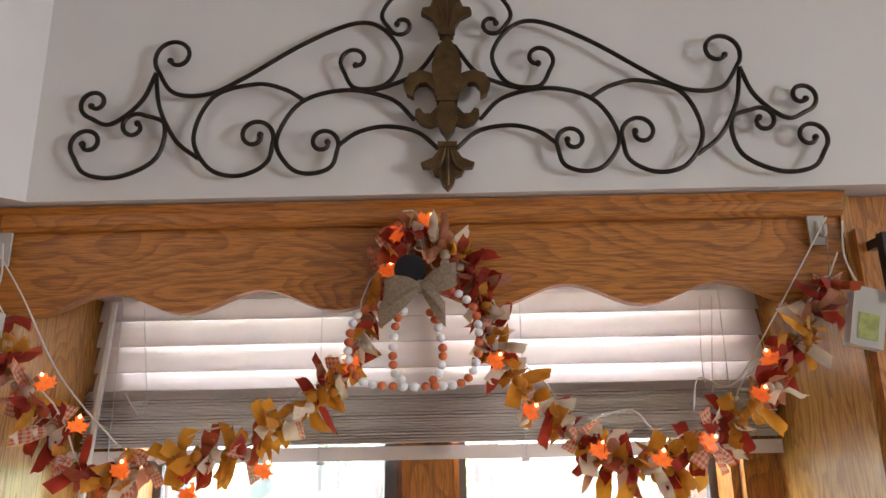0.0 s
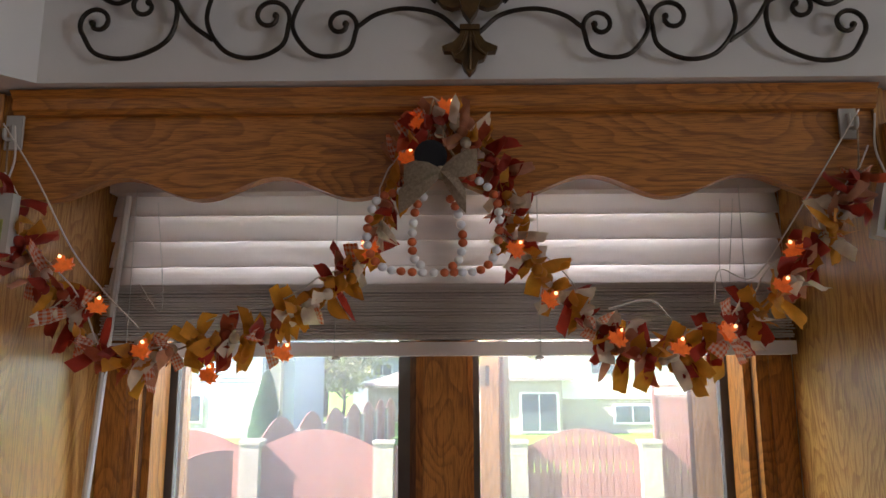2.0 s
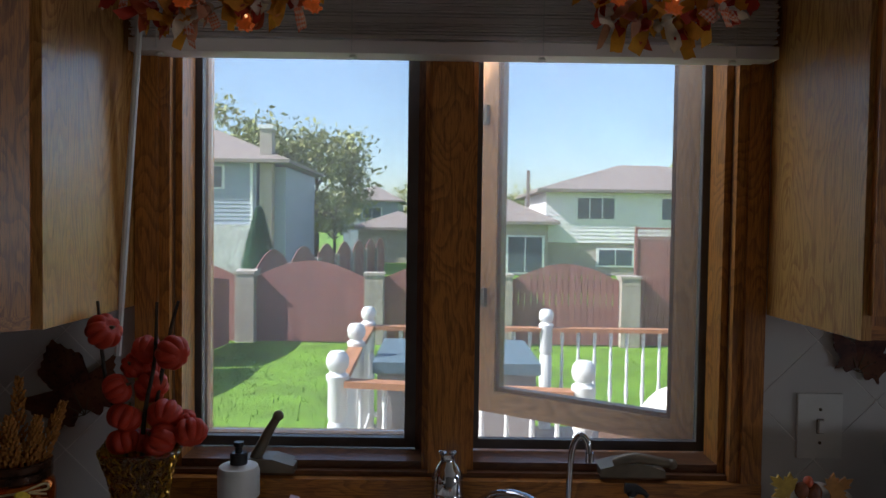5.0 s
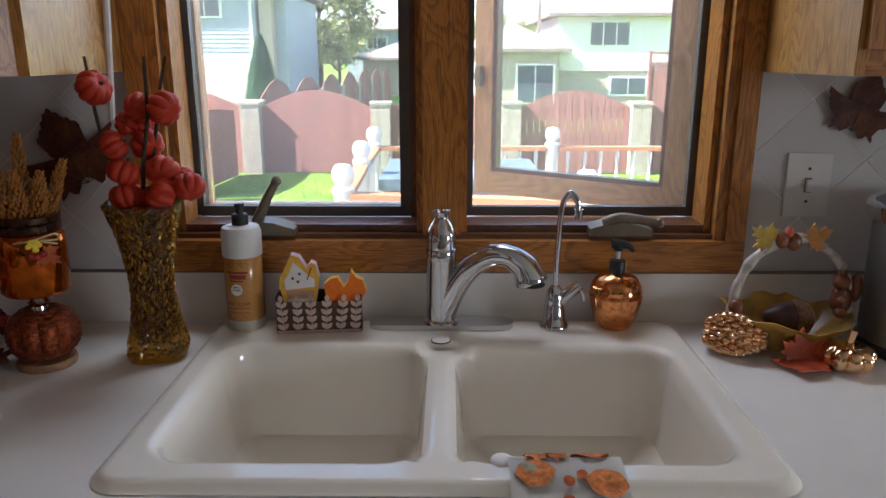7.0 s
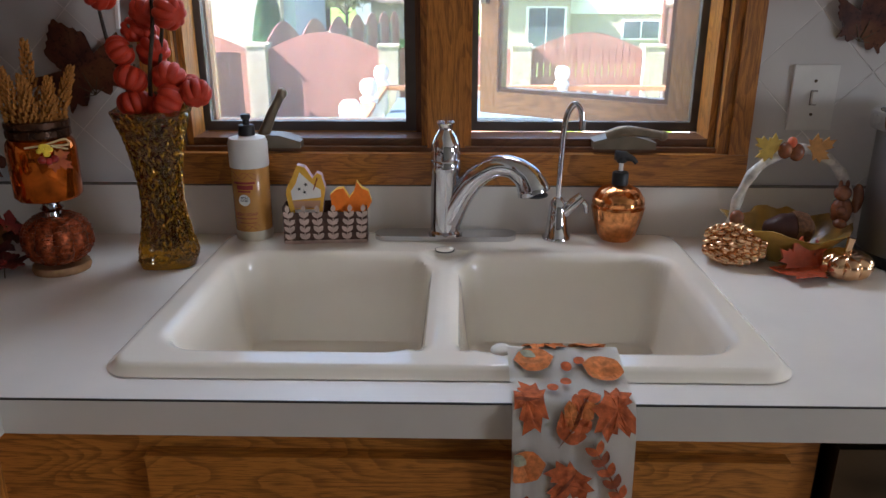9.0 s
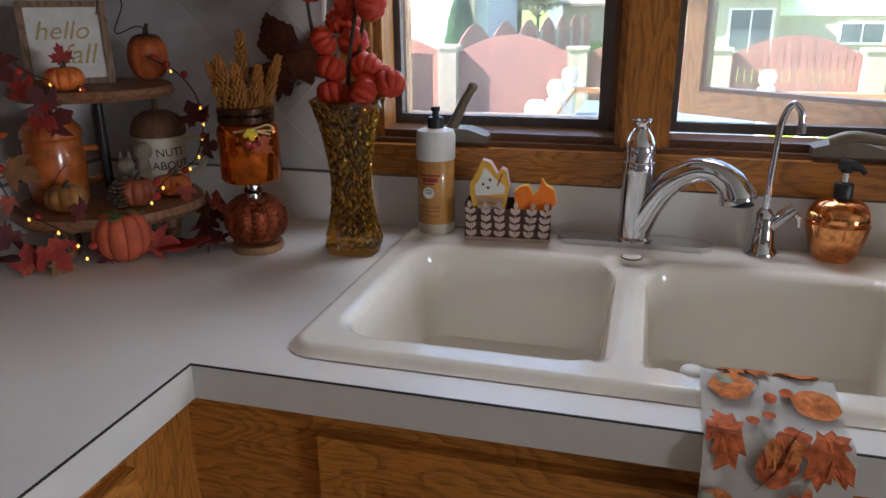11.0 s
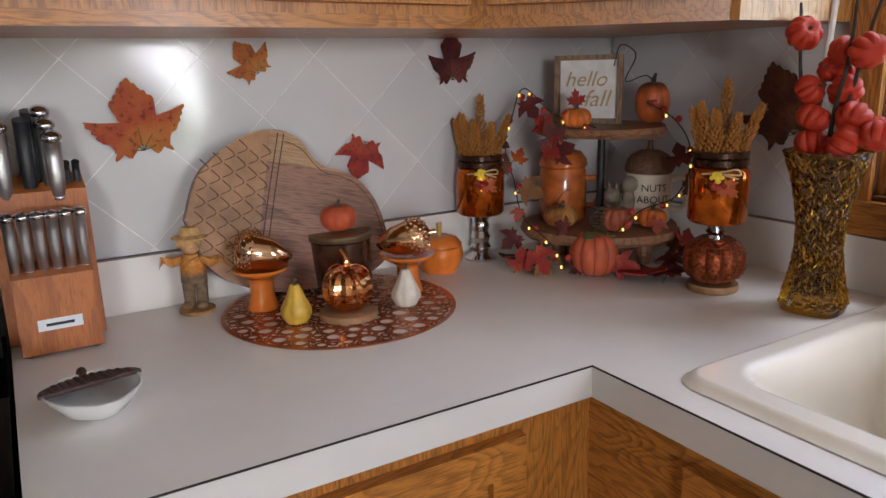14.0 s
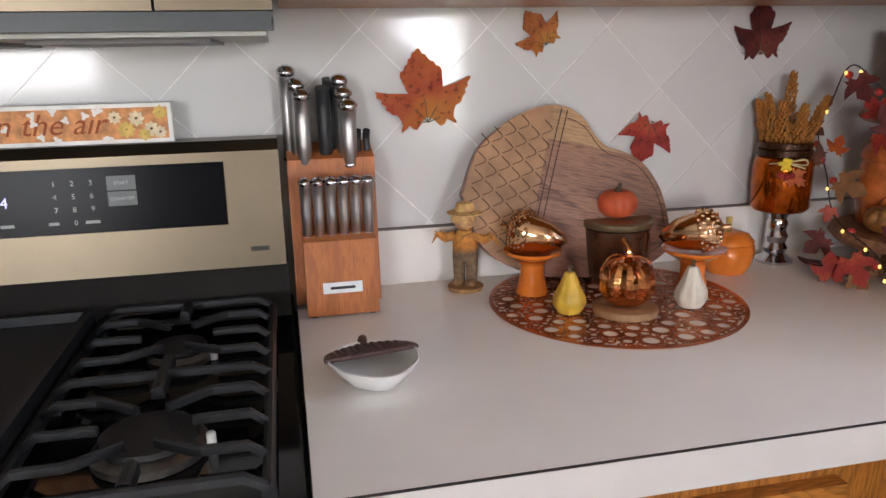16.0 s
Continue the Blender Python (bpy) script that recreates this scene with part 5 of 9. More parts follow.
part("hanger", tb(smooth_path([(-0.03, 0.0, 0.105), (-0.012, 0.008, 0.16), (0.0, 0.012, 0.225), (0.018, 0.008, 0.16), (0.05, 0.0, 0.115)], 6), 0.0016, 6), JUTE, bp)
bow = part("bow_knot", bl((0.008, -0.012, 0.122), 0.008, (1, 0.8, 1.1)), BURLAP, bp, "burlap bow", True)
for s in (-1, 1):
    b = bm_new()
    for k, (dz, L) in enumerate(((0.004 + 0.008 * s, 0.044), (-0.03, 0.05 if s < 0 else 0.03))):
        pts = [(0.008 + s * L * t, -0.014 - 0.006 * math.sin(math.pi * t), 0.122 + dz * t * 1.2) for t in (0, 0.35, 0.7, 1.0)]
        rowsb = []
        for j, p in enumerate(pts):
            h = (0.005, 0.013, 0.017, 0.015)[j]
            rowsb.append([b.verts.new((p[0], p[1], p[2] - h)), b.verts.new((p[0], p[1] - 0.005, p[2])), b.verts.new((p[0], p[1], p[2] + h))])
        for u, v in zip(rowsb, rowsb[1:]):
            for j in range(2):
                b.faces.new((u[j], u[j + 1], v[j + 1], v[j]))
    bmesh.ops.solidify(b, geom=b.faces[:], thickness=0.001)
    part("bow_loop", b, BURLAP, bow, smooth=True)
part("felt_disc", place(lt([(0, 0), (0.02, 0), (0.02, 0.004), (0, 0.004)], 24), Matrix.Translation((-0.004, -0.01, 0.143)) @ pose(0, 0, 0, 90, 0, 0)), mat("black_felt", (0.015, 0.015, 0.018), 0.95), bp, "black felt disc")

# hooks and battery boxes
CLEARP = mat("hook_plastic", (0.45, 0.44, 0.41), 0.25, var=0.05)
for x, z, hx in ((0.594, 2.098, 0), (1.668, 2.104, 0)):
    h = thing("adhesive_hook", "clear adhesive hook stuck on the oak", "hook", x, -0.312, z, group="adhesive hooks")
    part("plate", bx(-0.011, 0.011, -0.004, 0.0, -0.026, 0.02), CLEARP, h, bevel=0.002)
    part("hook", tb(smooth_path([(0, -0.005, 0.006), (0, -0.008, -0.012), (0, -0.02, -0.016), (0, -0.022, -0.004)], 5), 0.003, 8), CLEARP, h, smooth=True)
LABELG = mat("battery_label", (0.3, 0.34, 0.1), 0.5, var=0.3, scale=80)
for x, z, ry in ((0.604, 1.968, 2), (1.694, 1.976, 14)):
    h = thing("battery_box", "clear battery box of the light string, hanging by its wire", "battery box", x, -0.345, z, group="battery boxes")
    p = part("case", bx(-0.02, 0.02, -0.008, 0.008, -0.037, 0.037), CLEARP, h, bevel=0.003)
    p.matrix_basis = pose(0, 0, 0, 0, ry, 0)
    part("battery", bx(-0.012, 0.012, -0.0095, -0.0081, -0.028, 0.004), LABELG, p)
    part("lead", tb(smooth_path([(0, 0, 0.037), (-0.01 * (1 if x > 1 else -1), 0.005, 0.08), (0.0, 0.015, 0.13)], 5), 0.0013, 6), CLEARW, h)

# ---- things round the sink ----
COPPER = mat("copper_mercury_glass", (0.72, 0.3, 0.11), 0.12, 1.0, var=0.35, scale=90, bump=0.25, bscale=70)
GOLDM = mat("polished_gold_ceramic", (0.74, 0.46, 0.26), 0.12, 1.0, var=0.15, scale=40, bump=0.12, bscale=60)
AMBER = glass_mat("amber_glass", (0.85, 0.36, 0.04), 0.04)
OLIVE = mat("olive_amber_glass", (0.42, 0.19, 0.008), 0.04, var=0.4, scale=60, bump=0.6, bscale=110, trans=0.96, coat=0.2)
ORANGE = mat("orange_glaze", (0.72, 0.19, 0.025), 0.18, var=0.12, scale=40, coat=0.4, bump=0.03)
PUMPKIN = mat("orange_pumpkin_skin", (0.68, 0.17, 0.03), 0.38, var=0.25, scale=50, bump=0.15, bscale=150)
REDPK = mat("red_orange_pumpkin", (0.46, 0.03, 0.008), 0.5, var=0.25, scale=60, bump=0.2, bscale=200)
STEM = mat("dried_stem", (0.1, 0.07, 0.04), 0.85, var=0.3, scale=90, bump=0.4)
TWIG = mat("dark_twig", (0.045, 0.032, 0.022), 0.8, var=0.4, scale=90, bump=0.4)
GREENST = mat("green_felt_leaf", (0.1, 0.17, 0.06), 0.85, var=0.3, scale=80)
WOODSL = mat("wood_slice", (0.3, 0.16, 0.075), 0.6, var=0.3, scale=60, bump=0.2)
BLACKINK = mat("black_print", (0.02, 0.018, 0.016), 0.6)
WHITEINK = mat("white_print", (0.8, 0.78, 0.74), 0.6)
MAROON = mat("maroon_print", (0.25, 0.03, 0.025), 0.6)

# vase with pumpkin stems
vs = thing("vase", "amber textured glass vase flaring to a square rim", "vase", 0.669, -0.174, CT + 0.0005, 12)


def squarish(p):
    return lambda a, k: 1.0 / (abs(math.cos(a)) ** p + abs(math.sin(a)) ** p) ** (1.0 / p)


prof_o = [(0.0, 0.0), (0.046, 0.0), (0.048, 0.008), (0.045, 0.03), (0.036, 0.07), (0.0315, 0.11), (0.033, 0.15), (0.0385, 0.19), (0.047, 0.23), (0.059, 0.266), (0.061, 0.27)]
prof_i = [(0.056, 0.268), (0.042, 0.228), (0.033, 0.185), (0.027, 0.14), (0.027, 0.1), (0.03, 0.06), (0.026, 0.03), (0.0, 0.026)]
outer_z, outer_r = [p[1] for p in prof_o[1:]], [p[0] for p in prof_o[1:]]
dense = [(0.0, 0.0)] + [(float(np.interp(0.268 * k / 84, outer_z, outer_r)), 0.268 * k / 84) for k in range(85)]
b = lt([(r * 0.99, z * 0.985) for r, z in dense] + [(r, z * 0.985) for r, z in prof_i], 110, wob=squarish(3.2))
for v in b.verts:
    # pressed relief of stems and leaves, and a knobbly rim; the inside stays smooth
    q = math.hypot(v.co.x, v.co.y)
    want = float(np.interp(v.co.z / 0.985, outer_z, outer_r)) * 0.99 * squarish(3.2)(math.atan2(v.co.y, v.co.x), 0)
    if q > 1e-4 and abs(q - want) < 0.0015 and v.co.z > 0.012:
        w = Vector((v.co.x, v.co.y, v.co.z * 0.85)) * 150
        ridge = 1 - abs(noise.noise(w)) * 2.6
        k = 0.0034 * max(ridge, -0.3) + 0.0016 * noise.noise(w * 2.3)
        v.co.x, v.co.y = v.co.x * (1 + k / q), v.co.y * (1 + k / q)
    if v.co.z > 0.258:
        v.co.z += 0.004 * noise.noise(Vector((v.co.x, v.co.y, 0)) * 90)
part("body", b, OLIVE, vs, smooth=True)
rgv = random.Random(3)
b = bm_new()
for i in range(620):
    # short raised sprigs, closer together towards the rim
    z = 0.016 + 0.248 * rgv.random() ** 0.75
    a, lean = rgv.uniform(0, 6.28), rgv.uniform(-1, 1)
    pts = []
    for t in (-1, 0, 1):
        zz, aa = z + 0.0045 * t, a + 0.09 * lean * t
        q = (float(np.interp(zz, outer_z, outer_r)) * 0.99 + 0.0022 - 0.0012 * abs(t)) * squarish(3.2)(aa, 0)
        pts.append((q * math.cos(aa), q * math.sin(aa), zz * 0.985))
    tube(b, pts, [0.0005, 0.0014, 0.0005], 5)
tagged(part("sprig_relief", b, mat("golden_glass_relief", (0.4, 0.2, 0.012), 0.1, 0.55, var=0.6, scale=120), vs, "raised golden sprigs pressed in the glass", True), kind="stuff")

st = thing("pumpkin_branch", "stems of small red-orange pumpkins standing in the vase", "dried flowers", 0.669, -0.174, CT + 0.03)
stems = [[(-0.008, 0.0, 0.0), (-0.02, -0.01, 0.22), (-0.05, -0.012, 0.34), (-0.062, -0.012, 0.46)], [(0.006, 0.0, 0.0), (0.008, -0.015, 0.25), (0.028, -0.02, 0.37), (0.03, -0.016, 0.46)], [(0.01, 0.008, 0.0), (0.018, 0.0, 0.25), (0.042, 0.0, 0.4), (0.056, 0.002, 0.46)], [(0.008, 0.0, 0.2), (0.04, -0.006, 0.25), (0.078, -0.006, 0.275)]]
for s in stems:
    part("stem", tb(smooth_path(s, 6), [0.0042 - 0.0018 * i / 18 for i in range(19)], 7), TWIG, st, smooth=True)
tiny = None
for i, (x, z, r, dy) in enumerate(((0.631, 1.358, 0.029, 0), (0.692, 1.329, 0.025, 0.01), (0.737, 1.329, 0.028, -0.01), (0.668, 1.304, 0.021, 0.018), (0.685, 1.298, 0.02, 0.03), (0.655, 1.274, 0.025, -0.01), (0.695, 1.272, 0.027, 0.018), (0.668, 1.233, 0.027, -0.014), (0.722, 1.233, 0.028, 0.0), (0.664, 1.196, 0.027, -0.006), (0.692, 1.19, 0.026, 0.01), (0.722, 1.2, 0.029, -0.016), (0.764, 1.211, 0.026, -0.01), (0.745, 1.222, 0.02, 0.016))):
    if tiny is None:
        tiny = ob = part("tiny_pumpkin", pumpkin_body(1.0, 1.55, 8, 0.2, 40, 0.3, -0.775), REDPK, st, smooth=True)
    else:
        ob = again("tiny_pumpkin", tiny, st)
    rg = random.Random(i * 7 + 1)
    ob.matrix_basis = pose(1.029 * (x - 1.17) + 1.17 - 0.669, dy - 0.01, 1.375 - 1.029 * (1.375 - z) - CT - 0.03, rg.uniform(-70, 70), rg.uniform(-60, 60), rg.uniform(0, 360)) @ Matrix.Scale(r * 0.98, 4)
    part("nub", tb([(0, 0, 0.45), (0.05, 0.02, 0.62), (0.12, 0.05, 0.85)], [0.16, 0.11, 0.07], 7), STEM, ob)

# dish soap
so = thing("dish_soap_bottle", "amber dish soap bottle with a white shoulder and black cap", "soap bottle", 0.792, -0.072, CT + 0.013, -8)
SOAP = mat("amber_soap", (0.5, 0.24, 0.06), 0.22, var=0.1, scale=30, coat=0.5)
part("bottle", lt([(0, 0), (0.031, 0), (0.0335, 0.004), (0.0335, 0.02)], 32), mat("cloudy_plastic", (0.5, 0.44, 0.34), 0.3), so, smooth=True)
part("label_wrap", lt([(0.0334, 0.02), (0.0338, 0.0205), (0.0338, 0.135), (0.0334, 0.1355)], 32), SOAP, so, "printed golden-brown label", True)
part("shoulder", lt([(0.0338, 0.1355), (0.035, 0.137), (0.035, 0.178), (0.032, 0.187), (0.016, 0.191), (0, 0.191)], 32), WHITEPLASTIC, so, "white plastic shoulder", True)
part("cap", lt([(0.0145, 0.191), (0.0145, 0.208), (0.0125, 0.21), (0.006, 0.21), (0.006, 0.219), (0.0085, 0.221), (0.0085, 0.228), (0, 0.229)], 20), BLACKPLASTIC, so, "black pull-top cap", True)


def wrapped(name, words, size, z, r, material, parent):
    """Lettering bent round an upright cylinder, facing -y."""
    ob = text_part(name, words, size, material, Matrix.Identity(4), parent, 0.0002)
    for v in ob.data.vertices:
        a = v.co.x / r
        v.co = ((r + 0.0006 + v.co.z) * math.sin(a), -(r + 0.0006 + v.co.z) * math.cos(a), z + v.co.y)
    return ob


def arc_patch(u0, u1, z0, z1, r, n=10):
    b = bm_new()
    lo = [b.verts.new((r * math.sin((u0 + (u1 - u0) * i / n) / r), -r * math.cos((u0 + (u1 - u0) * i / n) / r), z0)) for i in range(n + 1)]
    hi = [b.verts.new((v.co.x, v.co.y, z1)) for v in lo]
    for i in range(n):
        b.faces.new((lo[i], lo[i + 1], hi[i + 1], hi[i]))
    return b


part("print_bar", arc_patch(-0.021, 0.021, 0.1085, 0.1125, 0.0342), MAROON, so)
for u0, u1, z0, z1 in ((-0.013, 0.017, 0.0985, 0.1065), (-0.012, 0.012, 0.0935, 0.0965), (-0.02, 0.02, 0.044, 0.0455), (-0.02, 0.02, 0.036, 0.0372)):
    part("print_bar", arc_patch(u0, u1, z0, z1, 0.0342, 6), MAROON, so)
b = place(lt([(0, 0), (0.0105, 0), (0.0105, 0.0006), (0, 0.0006)], 24), Matrix.Translation((0, -0.0336, 0.079)) @ pose(0, 0, 0, 90, 0, 0))
part("badge", b, WHITEINK, so, "white round badge")
text_part("lettering", "APPLE\nCIDER", 0.0052, BLACKINK, Matrix.Translation((0, -0.0346, 0.081)) @ pose(0, 0, 0, 90, 0, 0), so, 0.0002)
wrapped("lettering", "DISH SOAP", 0.0088, 0.0525, 0.0338, MAROON, so)
for s in (-1, 1):
    p = [(0.0341 * math.sin(a), -0.0341 * math.cos(a), 0.027 + 0.006 * math.sin(5 * a + s)) for a in [-0.7 + 1.4 * i / 16 for i in range(17)]]
    part("line_drawing", tb(p, 0.0003, 4), MAROON, so)
    p = [(0.0341 * math.sin(a), -0.0341 * math.cos(a), 0.123 + 0.006 * math.sin(6 * a + s)) for a in [-0.7 + 1.4 * i / 16 for i in range(17)]]
    part("line_drawing", tb(p, 0.0003, 4), MAROON, so)

# sponge caddy
cd = thing("sponge_caddy", "pierced copper leaf-pattern sponge caddy on the sink ledge", "sponge holder", 0.93, -0.092, CT + 0.0145, 5)
CADDY = mat("pinkish_copper", (0.55, 0.41, 0.35), 0.35, 0.85, var=0.2, scale=60)
DARKC = mat("dark_copper", (0.09, 0.05, 0.04), 0.45, 0.7, var=0.3, scale=60)
part("tray", bx(-0.074, 0.074, -0.02, 0.02, 0, 0.0025), CADDY, cd, bevel=0.001)
part("back", bx(-0.074, 0.074, 0.0185, 0.02, 0.003, 0.07), DARKC, cd)
for s in (-1, 1):
    part("side", bx(s * 0.074 - 0.001, s * 0.074 + 0.001, -0.02, 0.02, 0.003, 0.068), DARKC, cd)
# Dark sheet added behind the leaves to stand for the shade inside.
part("shade_backing", bx(-0.073, 0.073, -0.0186, -0.0178, 0.003, 0.058), DARKC, cd, "added dark sheet standing for the shaded inside")
part("front_rim", bx(-0.074, 0.074, -0.021, -0.019, 0.0026, 0.006), CADDY, cd)
rg = random.Random(8)


def leaf_poly(cx, cz, L, w, ang):
    out = []
    for i in range(10):
        t = i / 9
        out.append((L * t, w * math.sin(math.pi * t) ** 0.8))
    out += [(x, -y) for x, y in reversed(out[1:-1])]
    ca, sa = math.cos(ang), math.sin(ang)
    return [(cx + x * ca - y * sa, cz + x * sa + y * ca) for x, y in out]


for k in range(6):
    x0 = -0.062 + 0.0248 * k
    lean = rg.uniform(-0.12, 0.12)
    part("sprig", tb([(x0, -0.0205, 0.004), (x0 + lean * 0.03, -0.0205, 0.035), (x0 + lean * 0.066, -0.0205, 0.06)], 0.0008, 5), CADDY, cd)
    for j in range(4):
        z = 0.008 + 0.0135 * j
        for s in (-1, 1):
            part("leaf", pr(leaf_poly(x0 + lean * z, z, 0.0145, 0.0039, math.pi / 2 - s * rg.uniform(0.55, 0.8)), -0.021, -0.0198, "y"), CADDY, cd)
    part("leaf", pr(leaf_poly(x0 + lean * 0.06, 0.058, 0.014, 0.0042, math.pi / 2 - lean), -0.021, -0.0198, "y"), CADDY, cd)
sp = thing("sponge", "white drink-shaped sponge with a yellow border", "sponge", 0.898, -0.094, CT + 0.018, 5, group="sponges")
cup = [(-0.02, 0.0), (0.02, 0.0), (0.03, 0.07), (0.034, 0.095), (0.028, 0.12), (0.02, 0.124), (0.012, 0.114), (0.0, 0.134), (-0.014, 0.138), (-0.024, 0.116), (-0.034, 0.098), (-0.036, 0.085)]
part("foam", pr(cup, -0.008, 0.012, "y"), mat("lilac_foam", (0.62, 0.45, 0.5), 0.95, var=0.1, scale=90, bump=0.5), sp, bevel=0.002)
part("border", pr(cup, -0.0105, -0.0082, "y"), mat("yellow_sponge", (0.75, 0.42, 0.06), 0.9, var=0.1, scale=90, bump=0.3), sp, bevel=0.001)
SPW = mat("white_sponge_print", (0.75, 0.72, 0.68), 0.9, var=0.06)
part("print", pr([(-0.025, 0.075), (0.026, 0.08), (0.026, 0.094), (0.016, 0.1), (0.004, 0.112), (-0.01, 0.126), (-0.018, 0.105), (-0.027, 0.092)], -0.0112, -0.0107, "y"), SPW, sp)
part("print", pr([(-0.015, 0.006), (0.015, 0.006), (0.022, 0.058), (-0.022, 0.058)], -0.0112, -0.0107, "y"), SPW, sp)
part("print", pr([(-0.022, 0.06), (0.022, 0.06), (0.025, 0.074), (-0.025, 0.074)], -0.0112, -0.0107, "y"), mat("tan_print", (0.5, 0.28, 0.17), 0.9), sp)
for x, z in ((0.0, 0.104), (-0.012, 0.096), (-0.003, 0.09)):
    part("print", place(pr([(0.004 * math.cos(math.pi * i / 5) * (1 if i % 2 else 0.4), 0.004 * math.sin(math.pi * i / 5) * (1 if i % 2 else 0.4)) for i in range(10)], -0.0118, -0.0113, "y"), Matrix.Translation((x, 0, z))), BLACKINK, sp)
part("print", pr([(0.012, 0.094), (0.014, 0.093), (0.022, 0.115), (0.02, 0.116)], -0.0118, -0.0113, "y"), MAROON, sp)
part("print", pr(leaf_poly(-0.006, 0.045, 0.012, 0.005, 0.1), -0.0118, -0.0113, "y"), mat("acorn_print", (0.4, 0.12, 0.04), 0.9), sp)
sp = thing("sponge", "orange maple-leaf sponge with yellow foam", "sponge", 0.976, -0.09, CT + 0.018, 5, group="sponges")
mp = [(x, z) for x, z in ((-0.02, 0.0), (0.022, 0.0), (0.026, 0.05), (0.038, 0.07), (0.032, 0.09), (0.02, 0.096), (0.012, 0.108), (0.006, 0.088), (-0.002, 0.078), (-0.012, 0.096), (-0.024, 0.094), (-0.036, 0.084), (-0.034, 0.066), (-0.026, 0.05))]
part("foam", pr(mp, -0.008, 0.008, "y"), mat("yellow_foam", (0.8, 0.5, 0.1), 0.95, var=0.1, scale=90, bump=0.5), sp, bevel=0.002)
part("face", pr(mp, -0.0105, -0.0082, "y"), mat("orange_sponge", (0.85, 0.2, 0.02), 0.9, var=0.08, scale=90, bump=0.3), sp, bevel=0.001)

# pull-out faucet
fa = thing("kitchen_faucet", "chrome pull-out kitchen faucet on a long oval plate", "faucet", 1.147, -0.072, CT + 0.0135)
plate = []
for i in range(40):
    a = 2 * math.pi * i / 40
    plate.append((0.105 * (1 if math.cos(a) > 0 else -1) * (abs(math.cos(a)) > 1e-9) + 0.026 * math.cos(a), 0.026 * math.sin(a)))
part("base_plate", pr(plate, 0.0, 0.01), CHROME, fa, bevel=0.004)
part("column", lt([(0.031, 0.007), (0.0315, 0.014), (0.0275, 0.018), (0.0268, 0.08), (0.0265, 0.124), (0.0275, 0.126), (0.0275, 0.146), (0.0262, 0.148), (0, 0.148)], 36), CHROME, fa, smooth=True)
hd = part("handle", lt([(0.0265, 0.1485), (0.027, 0.164), (0.0255, 0.176), (0.019, 0.19), (0.0125, 0.2), (0.0115, 0.206), (0.0145, 0.213), (0.0, 0.214)], 32), CHROME, fa, smooth=True)
for s in (-1, 1):
    part("lever_ear", bl((s * 0.0085, 0, 0.214), 0.0066, (1.1, 1, 0.75), 14, 10), CHROME, hd, smooth=True)
sp_path = smooth_path([(0.006, -0.004, 0.036), (0.026, -0.01, 0.08), (0.052, -0.018, 0.117), (0.085, -0.026, 0.14), (0.115, -0.033, 0.142), (0.14, -0.039, 0.128), (0.152, -0.043, 0.11), (0.157, -0.045, 0.096)], 7)
nsp = len(sp_path)
part("spout", tb(sp_path[:int(nsp * 0.62)], [float(np.interp(i / nsp, [0, 0.2, 0.45, 0.62], [0.024, 0.021, 0.019, 0.02])) for i in range(int(nsp * 0.62))], 24), CHROME, fa, smooth=True)
k0 = int(nsp * 0.56)
part("spray_head", tb(sp_path[k0:], [float(np.interp(i / (nsp - k0 - 1), [0, 0.08, 0.5, 0.8, 0.95, 1], [0.0187, 0.0205, 0.0255, 0.029, 0.029, 0.026])) for i in range(nsp - k0)], 28), CHROME, fa, smooth=True)
part("spray_face", bl(sp_path[-1] + Vector((0, 0, -0.001)), 0.024, (1, 1, 0.22)), BLACKPLASTIC, fa, smooth=True)

# filter tap
ft = thing("filter_tap", "slim chrome gooseneck filter tap", "faucet", 1.352, -0.072, CT + 0.0135)
part("base", lt([(0.026, 0), (0.026, 0.006), (0.021, 0.012), (0.017, 0.05), (0.0145, 0.07), (0.008, 0.078), (0, 0.079)], 24), CHROME, ft, smooth=True)
part("neck", tb(smooth_path([(0, 0, 0.07), (0.002, 0, 0.15), (0.006, -0.002, 0.22), (0.018, -0.005, 0.247), (0.03, -0.008, 0.238), (0.034, -0.01, 0.215)], 7), 0.0055, 12), CHROME, ft, smooth=True)
part("outlet", lt([(0.0, 0.204), (0.0075, 0.204), (0.0075, 0.22), (0.0, 0.22)], 14, (0.034, -0.01, 0)), CHROME, ft, smooth=True)
part("valve", tb([(0.01, -0.002, 0.05), (0.03, -0.004, 0.07), (0.043, -0.005, 0.082)], [0.011, 0.0115, 0.009], 14), CHROME, ft, smooth=True)
part("lever", tb([(0.04, -0.005, 0.078), (0.05, -0.006, 0.066), (0.052, -0.007, 0.052)], [0.005, 0.0055, 0.004], 10), CHROME, ft, smooth=True)

# pumpkin soap dispenser
dp = thing("soap_dispenser", "copper mercury-glass pumpkin soap dispenser with a black pump", "soap dispenser", 1.462, -0.07, CT + 0.0135)
part("body", lt([(0, 0), (0.028, 0), (0.036, 0.012), (0.044, 0.04), (0.0475, 0.056), (0.0485, 0.062), (0.045, 0.066), (0.0475, 0.07), (0.046, 0.08), (0.036, 0.094), (0.02, 0.101), (0.016, 0.103), (0, 0.103)], 72, wob=lambda a, k: 1 - 0.03 * (1 - abs(math.sin(9 * a))) if k < 6 else 1 - 0.05 * (1 - abs(math.sin(3.5 * a))) ** 2), COPPER, dp, smooth=True)
pm = part("pump", lt([(0.0145, 0.1025), (0.0145, 0.124), (0.013, 0.126), (0.0055, 0.126), (0.0045, 0.128)], 20), BLACKPLASTIC, dp, "black pump", True)
